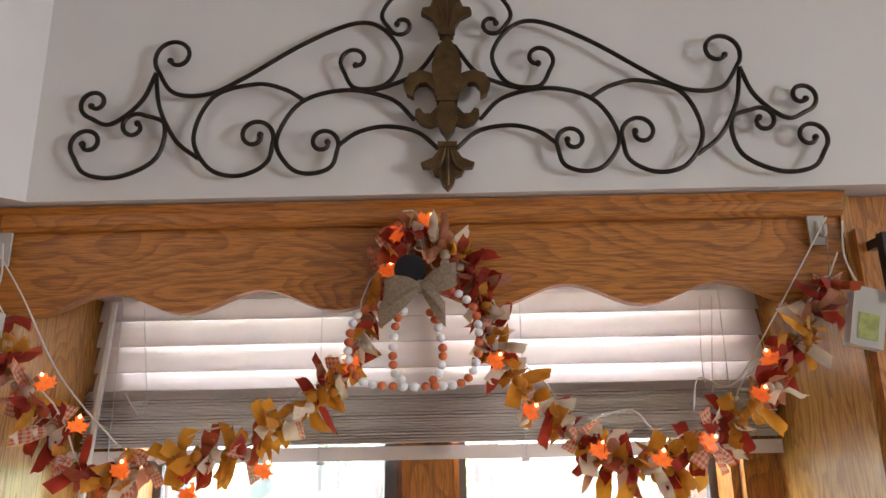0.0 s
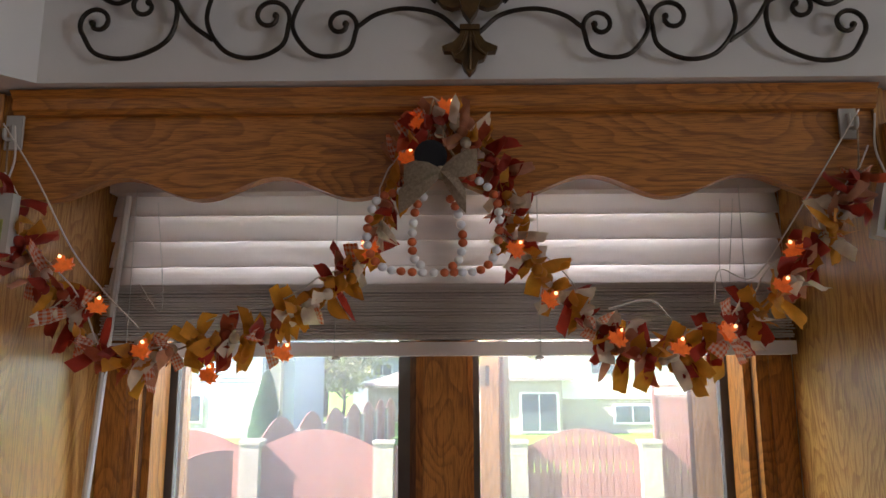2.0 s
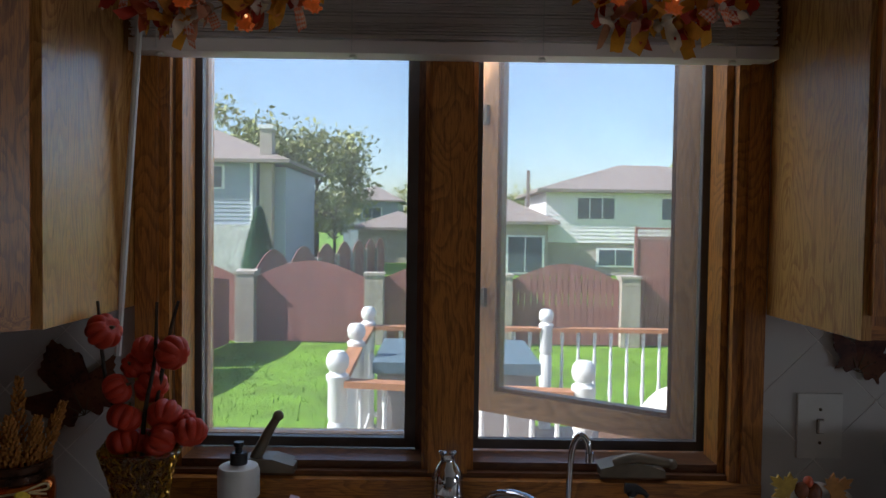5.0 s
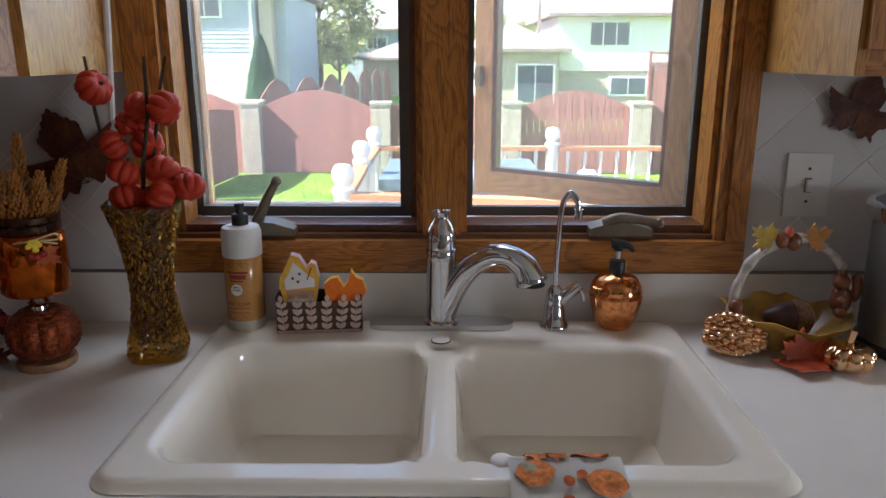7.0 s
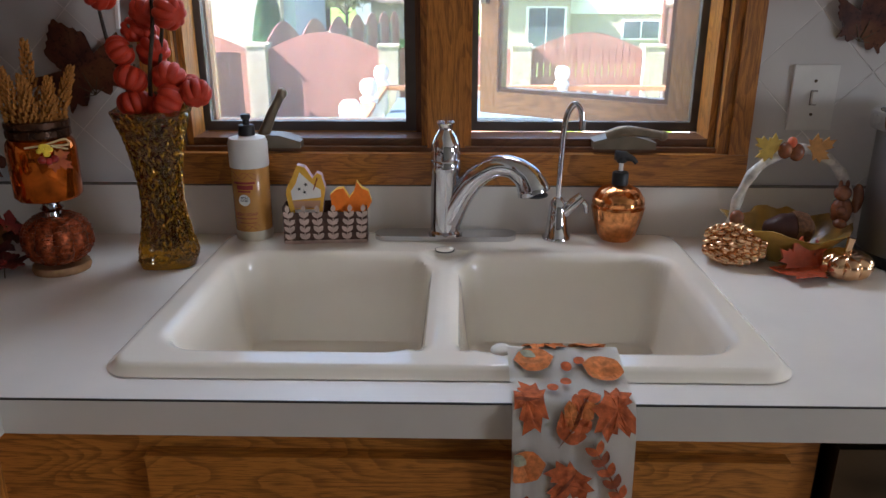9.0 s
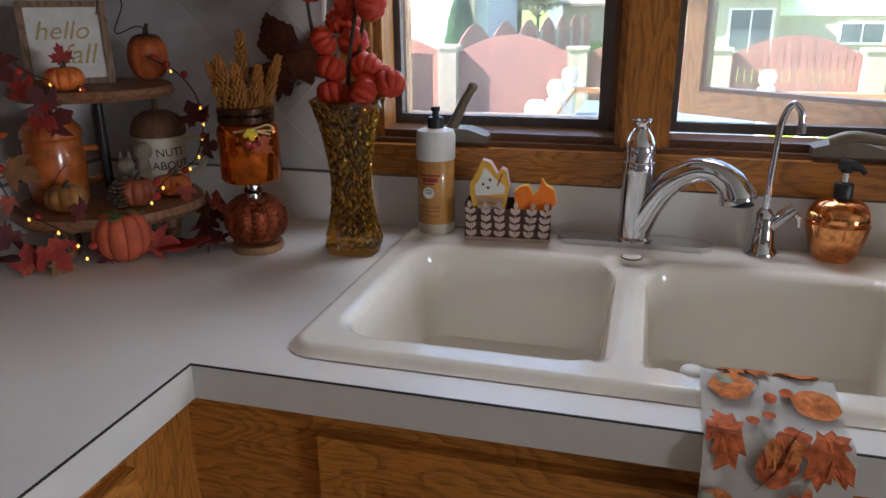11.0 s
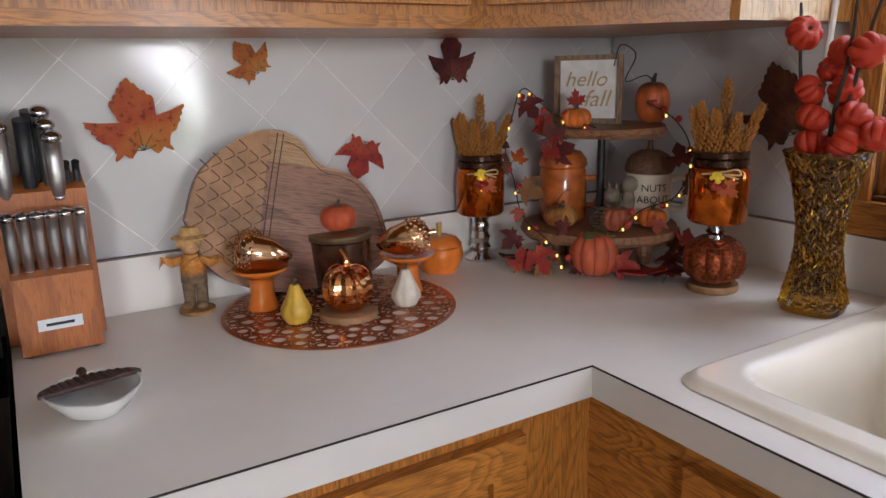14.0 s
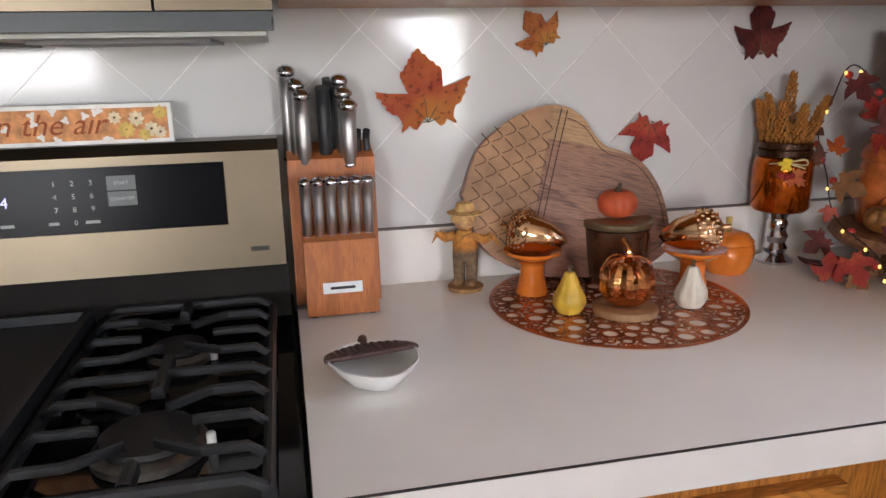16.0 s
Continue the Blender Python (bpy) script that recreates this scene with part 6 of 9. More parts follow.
part("stem", lt([(0.0042, 0.126), (0.0042, 0.146)], 12), WHITEPLASTIC, pm)
part("nozzle", tb([(-0.012, 0, 0.156), (0.006, -0.001, 0.155), (0.02, -0.003, 0.15), (0.026, -0.004, 0.143)], [0.009, 0.0085, 0.005, 0.004], 12), BLACKPLASTIC, pm, smooth=True)
part("collar", lt([(0.0075, 0.143), (0.0095, 0.146), (0.0095, 0.156), (0.004, 0.159), (0, 0.159)], 14), BLACKPLASTIC, pm, smooth=True)

# tea towel over the sink front
def towel_mat():
    m, n, l, bs = node_mat("leaf_print_cotton")
    bs.inputs["Base Color"].default_value = (0.7, 0.66, 0.6, 1)
    v = coords(n, l, 1.0)
    c = ramp_of(n, l, noise_of(n, l, v, 30, 4), [(0.3, (0.84, 0.8, 0.74)), (0.7, (0.9, 0.87, 0.82))])
    l.new(c, bs.inputs["Base Color"])
    bs.inputs["Roughness"].default_value = 0.95
    bump_of(n, l, bs, noise_of(n, l, v, 700, 2), 0.35, 0.0008)
    return m


TOWEL = towel_mat()
tw = thing("tea_towel", "white tea towel printed with autumn leaves, draped over the sink edge", "tea towel")
TX0, TX1 = 1.232, 1.372
tpath = [(-0.516, 0.88), (-0.52, 0.915), (-0.526, 0.931), (-0.535, 0.935), (-0.55, 0.9335), (-0.578, 0.929), (-0.592, 0.9215), (-0.635, 0.9195), (-0.645, 0.914), (-0.649, 0.9), (-0.65, 0.86), (-0.651, 0.8), (-0.652, 0.72), (-0.652, 0.62)]


def towel_at(u, s):
    """A point of the cloth: u across in metres, s along its length (0 to 1)."""
    lens = [0.0]
    for p, q in zip(tpath, tpath[1:]):
        lens.append(lens[-1] + math.hypot(q[0] - p[0], q[1] - p[1]))
    d = s * lens[-1]
    y, z = np.interp(d, lens, [p[0] for p in tpath]), np.interp(d, lens, [p[1] for p in tpath])
    w = 0.0025 * math.sin(u * 70 + s * 3) * min(1, s * 2) + 0.0015 * math.sin(u * 150 + 1)
    hang = 1 if z < 0.9 and y < -0.6 else 0
    return Vector((TX0 + u + 0.006 * s * (u / 0.136), y - hang * abs(w) - (0.002 if hang else 0), z + (0 if hang else abs(w) * 0.6)))


def cloth_strip(u0, u1, s0, s1, nu, ns, lift=0.0):
    b = bm_new()
    g = [[b.verts.new(towel_at(u0 + (u1 - u0) * i / nu, s0 + (s1 - s0) * j / ns)) for i in range(nu + 1)] for j in range(ns + 1)]
    for j in range(ns):
        for i in range(nu):
            b.faces.new((g[j][i], g[j][i + 1], g[j + 1][i + 1], g[j + 1][i]))
    return b


b = cloth_strip(0, 0.136, 0, 1, 24, 60)
bmesh.ops.solidify(b, geom=b.faces[:], thickness=-0.0022)
part("cloth", b, TOWEL, tw, smooth=True)
part("cloth", place(bl((0, 0, 0), 0.011, (1.3, 1.4, 0.55), 12, 8), Matrix.Translation((TX0 - 0.006, -0.53, 0.928))), TOWEL, tw, smooth=True)
PR = [mat("rust_print", (0.5, 0.12, 0.04), 0.95, var=0.45, scale=120), mat("orange_print", (0.62, 0.2, 0.06), 0.95, var=0.4, scale=120), mat("sage_print", (0.34, 0.34, 0.24), 0.95, var=0.3, scale=120), mat("brown_print", (0.26, 0.07, 0.03), 0.95, var=0.4, scale=120)]


def printed(poly, u, s, rot, material, k):
    """A flat printed motif laid on the cloth, following its folds."""
    poly = [(x * 1.08, y * 1.08) for x, y in poly]
    b = bm_new()
    ca, sa = math.cos(rot), math.sin(rot)
    LT = 0.42
    poly = [(x * 1.25, y * 1.25) for x, y in poly]
    pts = [(u + x * ca - y * sa, s - (x * sa + y * ca) / LT) for x, y in poly]
    cx, cy = sum(p[0] for p in pts) / len(pts), sum(p[1] for p in pts) / len(pts)
    if any(p[0] < 0.002 for p in pts) or any(p[0] > 0.134 for p in pts):
        pts = [(min(max(p[0], 0.002), 0.134), p[1]) for p in pts]
    rings = []
    for f in (1.0, 0.55):
        rings.append([b.verts.new(towel_at(cx + (p[0] - cx) * f, cy + (p[1] - cy) * f)) for p in pts])
    cen = b.verts.new(towel_at(cx, cy))
    n = len(pts)
    for i in range(n):
        j = (i + 1) % n
        b.faces.new((rings[0][i], rings[0][j], rings[1][j], rings[1][i]))
        b.faces.new((rings[1][i], rings[1][j], cen))
    for v in b.verts:
        v.co += Vector((0, -0.0045 if v.co.z < 0.908 else 0.0, 0.0 if v.co.z < 0.908 else 0.0045)) + Vector((0, -0.0007, 0.0007)) * (k % 3)
    part("print", b, material, tw)


rg = random.Random(14)
motifs = [(0.03, 0.2, 0), (0.075, 0.22, 3), (0.11, 0.235, 0), (0.012, 0.36, 1), (0.07, 0.4, 2), (0.118, 0.39, 1), (0.014, 0.52, 0), (0.06, 0.575, 1), (0.108, 0.54, 4), (0.03, 0.7, 4), (0.085, 0.7, 2), (0.118, 0.69, 0), (0.02, 0.82, 1), (0.07, 0.85, 0), (0.11, 0.84, 1), (0.04, 0.95, 2), (0.095, 0.95, 1), (0.055, 0.3, 3), (0.05, 0.11, 1), (0.1, 0.1, 0)]
for k, (u, s, kind) in enumerate(motifs):
    a = rg.uniform(0, 6.28)
    if kind == 0:
        printed([(0.017 * math.cos(t) * (1 + 0.08 * math.cos(6 * t)), 0.014 * math.sin(t)) for t in [2 * math.pi * i / 18 for i in range(18)]], u, s, rg.uniform(-0.4, 0.4), PR[1], k)
        printed(leaf_poly(0.002, 0.002, 0.016, 0.005, 2.6), u, s, 0, PR[2], k + 1)
    elif kind == 1:
        printed([(x, y - 0.018) for x, y in maple(0.04)], u, s, a, PR[0 if k % 2 else 1], k)
        printed(leaf_poly(0, -0.014, 0.026, 0.0016, math.pi / 2), u, s, a, PR[3], k + 1)
    elif kind == 2:
        for j in range(4):
            for sd in (-1, 1):
                printed(leaf_poly(0.0, -0.018 + 0.011 * j, 0.019 - 0.002 * j, 0.0055, math.pi / 2 - sd * 0.7), u, s, -0.6, PR[0 if (j + sd) % 3 else 1], k)
        printed(leaf_poly(0, -0.026, 0.055, 0.001, math.pi / 2), u, s, -0.6, PR[3], k + 1)
    elif kind == 3:
        for dx in (-0.006, 0.006):
            printed([(dx + 0.005 * math.cos(t), 0.005 * math.sin(t) + dx * 0.6) for t in [math.pi * i / 5 for i in range(10)]], u, s, 0, PR[0], k)
    else:
        for j in range(5):
            for sd in (-1, 1):
                printed(leaf_poly(0, -0.024 + 0.011 * j, 0.013, 0.0034, math.pi / 2 - sd * 0.6), u, s, 0.5, PR[3 if j % 2 else 0], k)
        printed(leaf_poly(0, -0.032, 0.064, 0.0008, math.pi / 2), u, s, 0.5, PR[3], k + 1)

# ---- right of the sink ----
pc = thing("pine_cone", "gilded ceramic pine cone lying on its side", "pine cone", 1.645, -0.165, CT + 0.034, -28)
rows_n = 9
for j in range(rows_n):
    t = j / (rows_n - 1)
    r = 0.031 * math.sin(math.pi * (0.18 + 0.75 * t)) ** 0.8
    for i in range(11):
        a = 2 * math.pi * (i + 0.5 * (j % 2)) / 11
        ob = part("scale", bl((0, 0, 0), 0.0085, (1.15, 0.9, 0.55), 8, 6), GOLDM, pc, smooth=True) if (i == 0 and j == 0) else again("scale", sc0, pc)
        if i == 0 and j == 0:
            sc0 = ob
        ob.matrix_basis = Matrix.Translation((-0.042 + 0.085 * t, r * math.cos(a), r * math.sin(a))) @ Matrix.Rotation(a, 4, "X") @ pose(0, 0, 0, 0, 0, 35)
b = lt([(0, -0.045), (0.02, -0.04), (0.029, -0.01), (0.026, 0.02), (0.012, 0.045), (0, 0.05)], 16)
part("core", place(b, pose(0, 0, 0, 0, 90, 0)), GOLDM, pc, smooth=True)

bk = thing("basket", "leaf-shaped ceramic basket with a twig handle, berries and a squirrel", "basket", 1.753, -0.118, CT + 0.0005)
b = lt([(0.0, 0.0), (0.05, 0.0), (0.06, 0.01), (0.085, 0.04), (0.105, 0.062), (0.101, 0.062), (0.08, 0.042), (0.05, 0.012), (0.0, 0.008)], 60, wob=lambda a, k: 1 + (0.1 * math.sin(5 * a + 1) + 0.03 * math.sin(15 * a)) * (1 if 2 < k < 7 else 0.2))
for v in b.verts:
    if v.co.z > 0.03:
        v.co.z += 0.008 * math.sin(5 * math.atan2(v.co.y, v.co.x) + 0.4)
part("bowl", b, mat("olive_gold_glaze", (0.4, 0.24, 0.05), 0.3, var=0.5, scale=18, coat=0.4), bk, smooth=True)
RGLZ = mat("red_orange_glaze", (0.55, 0.1, 0.04), 0.28, var=0.35, scale=40, coat=0.4)
for x, s, rz in ((-0.022, 0.055, 12), (0.03, 0.05, -20), (0.0, 0.045, 0)):
    lf = part("leaf", pr([(p[0], p[1]) for p in maple(s)], -0.003, 0.003, "y"), RGLZ, bk, "red glazed leaf", bevel=0.001)
    lf.matrix_basis = pose(x, -0.092, 0.008, -14, rz, 0)
BARKW = mat("birch_glaze", (0.55, 0.5, 0.44), 0.4, var=0.4, scale=60, coat=0.2, bump=0.4, bscale=120)
hp = smooth_path([(-0.1, 0.0, 0.045), (-0.095, 0, 0.1), (-0.07, 0, 0.155), (-0.02, 0, 0.188), (0.03, 0, 0.185), (0.075, 0, 0.15), (0.098, 0, 0.1), (0.104, 0, 0.05)], 6)
part("handle", tb(hp, [0.0085 + 0.0015 * math.sin(i * 1.3) for i in range(len(hp))], 12), BARKW, bk, smooth=True)
BROWNG = mat("brown_glaze", (0.22, 0.07, 0.03), 0.25, var=0.4, scale=60, coat=0.4)
for x, z, r in ((-0.03, 0.19, 0.013), (-0.01, 0.187, 0.014), (-0.02, 0.204, 0.009), (-0.096, 0.07, 0.014)):
    part("acorn", bl((x, -0.01, z), r, (0.9, 0.9, 1.1), 14, 10), BROWNG if z < 0.2 else RGLZ, bk, smooth=True)
for x, rz, c in ((-0.045, 55, 1), (0.015, -60, 2)):
    lf = part("leaf", pr([(p[0], p[1]) for p in maple(0.045)], -0.002, 0.002, "y"), mat("gold_leaf_glaze_%d" % c, (0.5, 0.33 - 0.1 * (c - 1), 0.06), 0.3, var=0.3, scale=60, coat=0.4), bk, bevel=0.001)
    lf.matrix_basis = pose(x, -0.008, 0.186, 0, -rz, 0)
sqb = bm_new()
for c, r, s in (((0.082, -0.01, 0.085), 0.022, (0.8, 0.8, 1.2)), ((0.076, -0.016, 0.118), 0.014, (1, 1.1, 1)), ((0.07, -0.016, 0.133), 0.005, (0.7, 0.7, 1.5)), ((0.083, -0.014, 0.133), 0.005, (0.7, 0.7, 1.5)), ((0.108, -0.004, 0.105), 0.014, (0.8, 0.8, 1.9)), ((0.072, -0.03, 0.09), 0.008, (1, 1, 1)), ((0.076, -0.024, 0.066), 0.011, (1, 1.2, 0.8))):
    ball(sqb, c, r, s, 14, 10)
part("squirrel", sqb, BROWNG, bk, "brown glazed squirrel", True)
ac = thing("acorn", "dark brown acorn ornament lying in the basket", "acorn", 1.745, -0.135, CT + 0.05)
b = lt([(0, -0.045), (0.014, -0.038), (0.026, -0.012), (0.027, 0.01)], 24)
part("nut", place(b, pose(0, 0, 0.005, 0, 90, 0)), mat("dark_acorn", (0.07, 0.03, 0.025), 0.4, var=0.3, scale=40), ac, smooth=True)
b = lt([(0.029, 0.006), (0.031, 0.014), (0.028, 0.03), (0.015, 0.04), (0, 0.042)], 24)
part("cap", place(b, pose(0, 0, 0.005, 0, 90, 0)), mat("acorn_cap", (0.16, 0.07, 0.03), 0.7, var=0.5, scale=160, bump=0.8, bscale=260), ac, smooth=True)

gp = thing("gold_pumpkin", "small polished gold ceramic pumpkin", "pumpkin", 1.803, -0.23, CT + 0.0005)
part("body", pumpkin_body(0.042, 0.048, 9, 0.14), GOLDM, gp, smooth=True)
part("stem", tb([(0, 0, 0.038), (0.001, 0, 0.055), (0.003, 0, 0.068)], [0.007, 0.0055, 0.007], 10), GOLDM, gp, smooth=True)


def fabric_leaf(name, label, size, m, material, thick=0.0012, cat="leaf", curl=0.12, group="loose leaves"):
    b = bm_new()
    poly = toothed(size, int(size * 1000))
    prism(b, [(p[0], p[1] - size * 0.4) for p in poly], -thick, thick, "z")
    bmesh.ops.triangulate(b, faces=b.faces[:])
    bmesh.ops.subdivide_edges(b, edges=[e for e in b.edges if e.calc_length() > size * 0.3], cuts=1)
    for v in b.verts:
        v.co.z += curl * size * ((v.co.x / size) ** 2 * 1.6 - 0.25 * math.sin(v.co.y / size * 5))
    low = min(v.co.z for v in b.verts)
    for v in b.verts:
        v.co.z -= low
    ob = tagged(part(name, b, material), label, cat, group)
    part("vein", tb([(0, -size * 0.55, 0.001), (0, -size * 0.35, 0.002), (0, size * 0.45, 0.003)], size * 0.012, 5), STEM, ob)
    ob.matrix_basis = m
    return ob




def leaf_mat(name, c0, c1, c2, scale=16.0):
    """A dry leaf: three tones in patches, dark specks and fine veining."""
    m, n, l, bs = node_mat(name)
    v = coords(n, l, 1.0)
    c = ramp_of(n, l, noise_of(n, l, v, scale, 4, 0.6), [(0.34, c0), (0.5, c1), (0.66, c2)])
    specks = ramp_of(n, l, noise_of(n, l, v, scale * 9, 3, 0.6), [(0.36, (0.5, 0.5, 0.5)), (0.44, (1, 1, 1))])
    c = mixc(n, l, 1.0, c, specks, "MULTIPLY")
    l.new(c, bs.inputs["Base Color"])
    bs.inputs["Roughness"].default_value, bs.inputs["Specular IOR Level"].default_value = 0.62, 0.3
    bump_of(n, l, bs, noise_of(n, l, v, 220, 4), 0.5, 0.001)
    return m


REDLEAF = leaf_mat("red_fabric_leaf", (0.16, 0.015, 0.012), (0.32, 0.03, 0.02), (0.42, 0.075, 0.03))
DARKLEAF = leaf_mat("maroon_fabric_leaf", (0.04, 0.008, 0.009), (0.1, 0.014, 0.012), (0.16, 0.03, 0.02))
ORLEAF = leaf_mat("orange_red_leaf", (0.3, 0.028, 0.014), (0.4, 0.085, 0.018), (0.42, 0.15, 0.02), 11.0)
BRLEAF = leaf_mat("brown_maroon_leaf", (0.045, 0.012, 0.01), (0.1, 0.03, 0.016), (0.16, 0.06, 0.025))
fabric_leaf("fabric_leaf", "small red fabric maple leaf lying on the counter", 0.08, pose(1.735, -0.225, CT + 0.006, 0, 0, 70), RGLZ)

# grey canister
cn = thing("step_can", "grey steel canister with a bright ring and lid", "canister", 1.975, -0.145, CT + 0.0005)
GREYCAN = mat("fingerprint_steel", (0.3, 0.3, 0.31), 0.4, 0.85, var=0.06, scale=10)
part("foot", lt([(0.1, 0), (0.104, 0.004), (0.104, 0.018), (0.1, 0.02)], 40), BLACKPLASTIC, cn, smooth=True)
part("body", lt([(0.1, 0.02), (0.1, 0.225), (0, 0.225)], 48), GREYCAN, cn, smooth=True)
part("ring", lt([(0.1, 0.2255), (0.112, 0.228), (0.114, 0.236), (0.114, 0.252), (0.11, 0.256), (0.1, 0.256), (0.1, 0.2255)], 48), CHROME, cn, smooth=True)
part("lid", lt([(0.0, 0.275), (0.05, 0.272), (0.09, 0.262), (0.099, 0.256), (0.0, 0.256)], 48), GREYCAN, cn, smooth=True)
part("sensor", bx(-0.085, -0.045, -0.06, 0.0, 0.264, 0.28), BLACKPLASTIC, cn, bevel=0.004)

# switch plate
sw = thing("switch_plate", "ivory double switch plate on the tiles", "switch plate", 1.812, -0.0048, 1.178)
part("plate", bx(-0.04, 0.04, -0.005, 0, -0.058, 0.058), WHITEPLASTIC, sw, bevel=0.0025)
part("toggle", bx(-0.0045, 0.0045, -0.012, -0.0055, -0.011, 0.011), WHITEPLASTIC, sw, bevel=0.001)
for z in (-0.03, 0.03):
    part("screw", place(lt([(0, 0), (0.003, 0), (0.003, 0.0008), (0, 0.0008)], 10), Matrix.Translation((0, -0.0051, z)) @ pose(0, 0, 0, 90, 0, 0)), STEEL, sw)
part("slot", bx(-0.0065, 0.0065, -0.0056, -0.0051, -0.0135, 0.0135), SEAMGREY, sw)


def wall_leaf(wall, u, z, size, rot, material, label, wide=1.0):
    b = bm_new()
    poly = toothed(size, 150)
    prism(b, [(p[0] * wide, p[1] - size * 0.42) for p in poly], -0.0006, 0.0006, "z")
    bmesh.ops.triangulate(b, faces=b.faces[:])
    for v in b.verts:
        v.co.z += 0.004 + 0.05 * size * abs(math.sin(v.co.x * 9 / size * 0.3))
    ob = tagged(part("wall_leaf", b, material), label, "leaf", "leaves on the tiles")
    for a in (0, 42, -42, 85, -85):
        d = Vector((math.sin(radians(a)), math.cos(radians(a)), 0)) * size * (0.5 if a == 0 else 0.42 - 0.0016 * abs(a))
        part("vein", tb([(0, -size * 0.4, 0.0055), Vector((0, -size * 0.38, 0.0065)) + d * 0.5, Vector((0, -size * 0.38, 0.006)) + d * 1.3], size * 0.008, 4), STEM, ob)
    if wall == "x":
        ob.matrix_basis = Matrix.Translation((0.005, u, z)) @ pose(0, 0, 0, 90, 0, 90) @ pose(0, 0, 0, 0, 0, rot)
    else:
        ob.matrix_basis = Matrix.Translation((u, -0.005, z)) @ pose(0, 0, 0, 90, 0, 0) @ pose(0, 0, 0, 0, 0, rot)


wall_leaf("x", -1.09, 1.243, 0.125, 8, ORLEAF, "large orange-red autumn leaf stuck on the tiles")
wall_leaf("x", -0.89, 1.339, 0.07, 35, leaf_mat("orange_brown_leaf", (0.24, 0.05, 0.015), (0.4, 0.12, 0.02), (0.42, 0.17, 0.03)), "orange-brown autumn leaf stuck on the tiles")
wall_leaf("x", -0.462, 1.335, 0.105, 3, DARKLEAF, "dark maroon maple leaf stuck on the tiles", 0.85)
wall_leaf("x", -0.68, 1.148, 0.085, 160, REDLEAF, "deep red autumn leaf stuck on the tiles")
wall_leaf("y", 0.475, 1.235, 0.15, 25, BRLEAF, "brown-maroon autumn leaf stuck on the tiles")
wall_leaf("y", 1.89, 1.318, 0.11, -20, BRLEAF, "brown-maroon autumn leaf stuck on the tiles")

# ---- corner display ----
def small_pumpkin(name, label, x, y, z, r, h, material, ribs=10, stem="up", depth=0.13, group="decorative pumpkins", tilt=0.0, stem_mat=None):
    p = thing(name, label, "pumpkin", x, y, z, group=group)
    part("body", pumpkin_body(r, h, ribs, depth), material, p, smooth=True)
    if stem:
        part("stem", tb(smooth_path([(0, 0, h * 0.82), (0.002, 0, h * 1.0), (r * 0.15 + 0.002, 0, h * 1.18)], 4), [r * 0.16] * 5 + [r * 0.1] * 4, 8), stem_mat or STEM, p, smooth=True)
    return p


AMBERS = mat("amber_candle_glow", (0.5, 0.11, 0.01), 0.08, 0.85, var=0.45, scale=45, bump=0.2, bscale=40)
WHEAT = mat("dried_wheat", (0.34, 0.13, 0.02), 0.85, var=0.35, scale=200, bump=0.6, bscale=300)
RAFFIA = mat("raffia", (0.55, 0.42, 0.22), 0.85, var=0.25, scale=120)
YELL = mat("yellow_flower", (0.7, 0.5, 0.04), 0.8, var=0.25, scale=90)
REDB = mat("red_berry", (0.3, 0.02, 0.015), 0.3, var=0.3, scale=90, coat=0.3)
DARKRIM = mat("dark_iridescent_band", (0.06, 0.025, 0.012), 0.25, 0.6, var=0.6, scale=90)


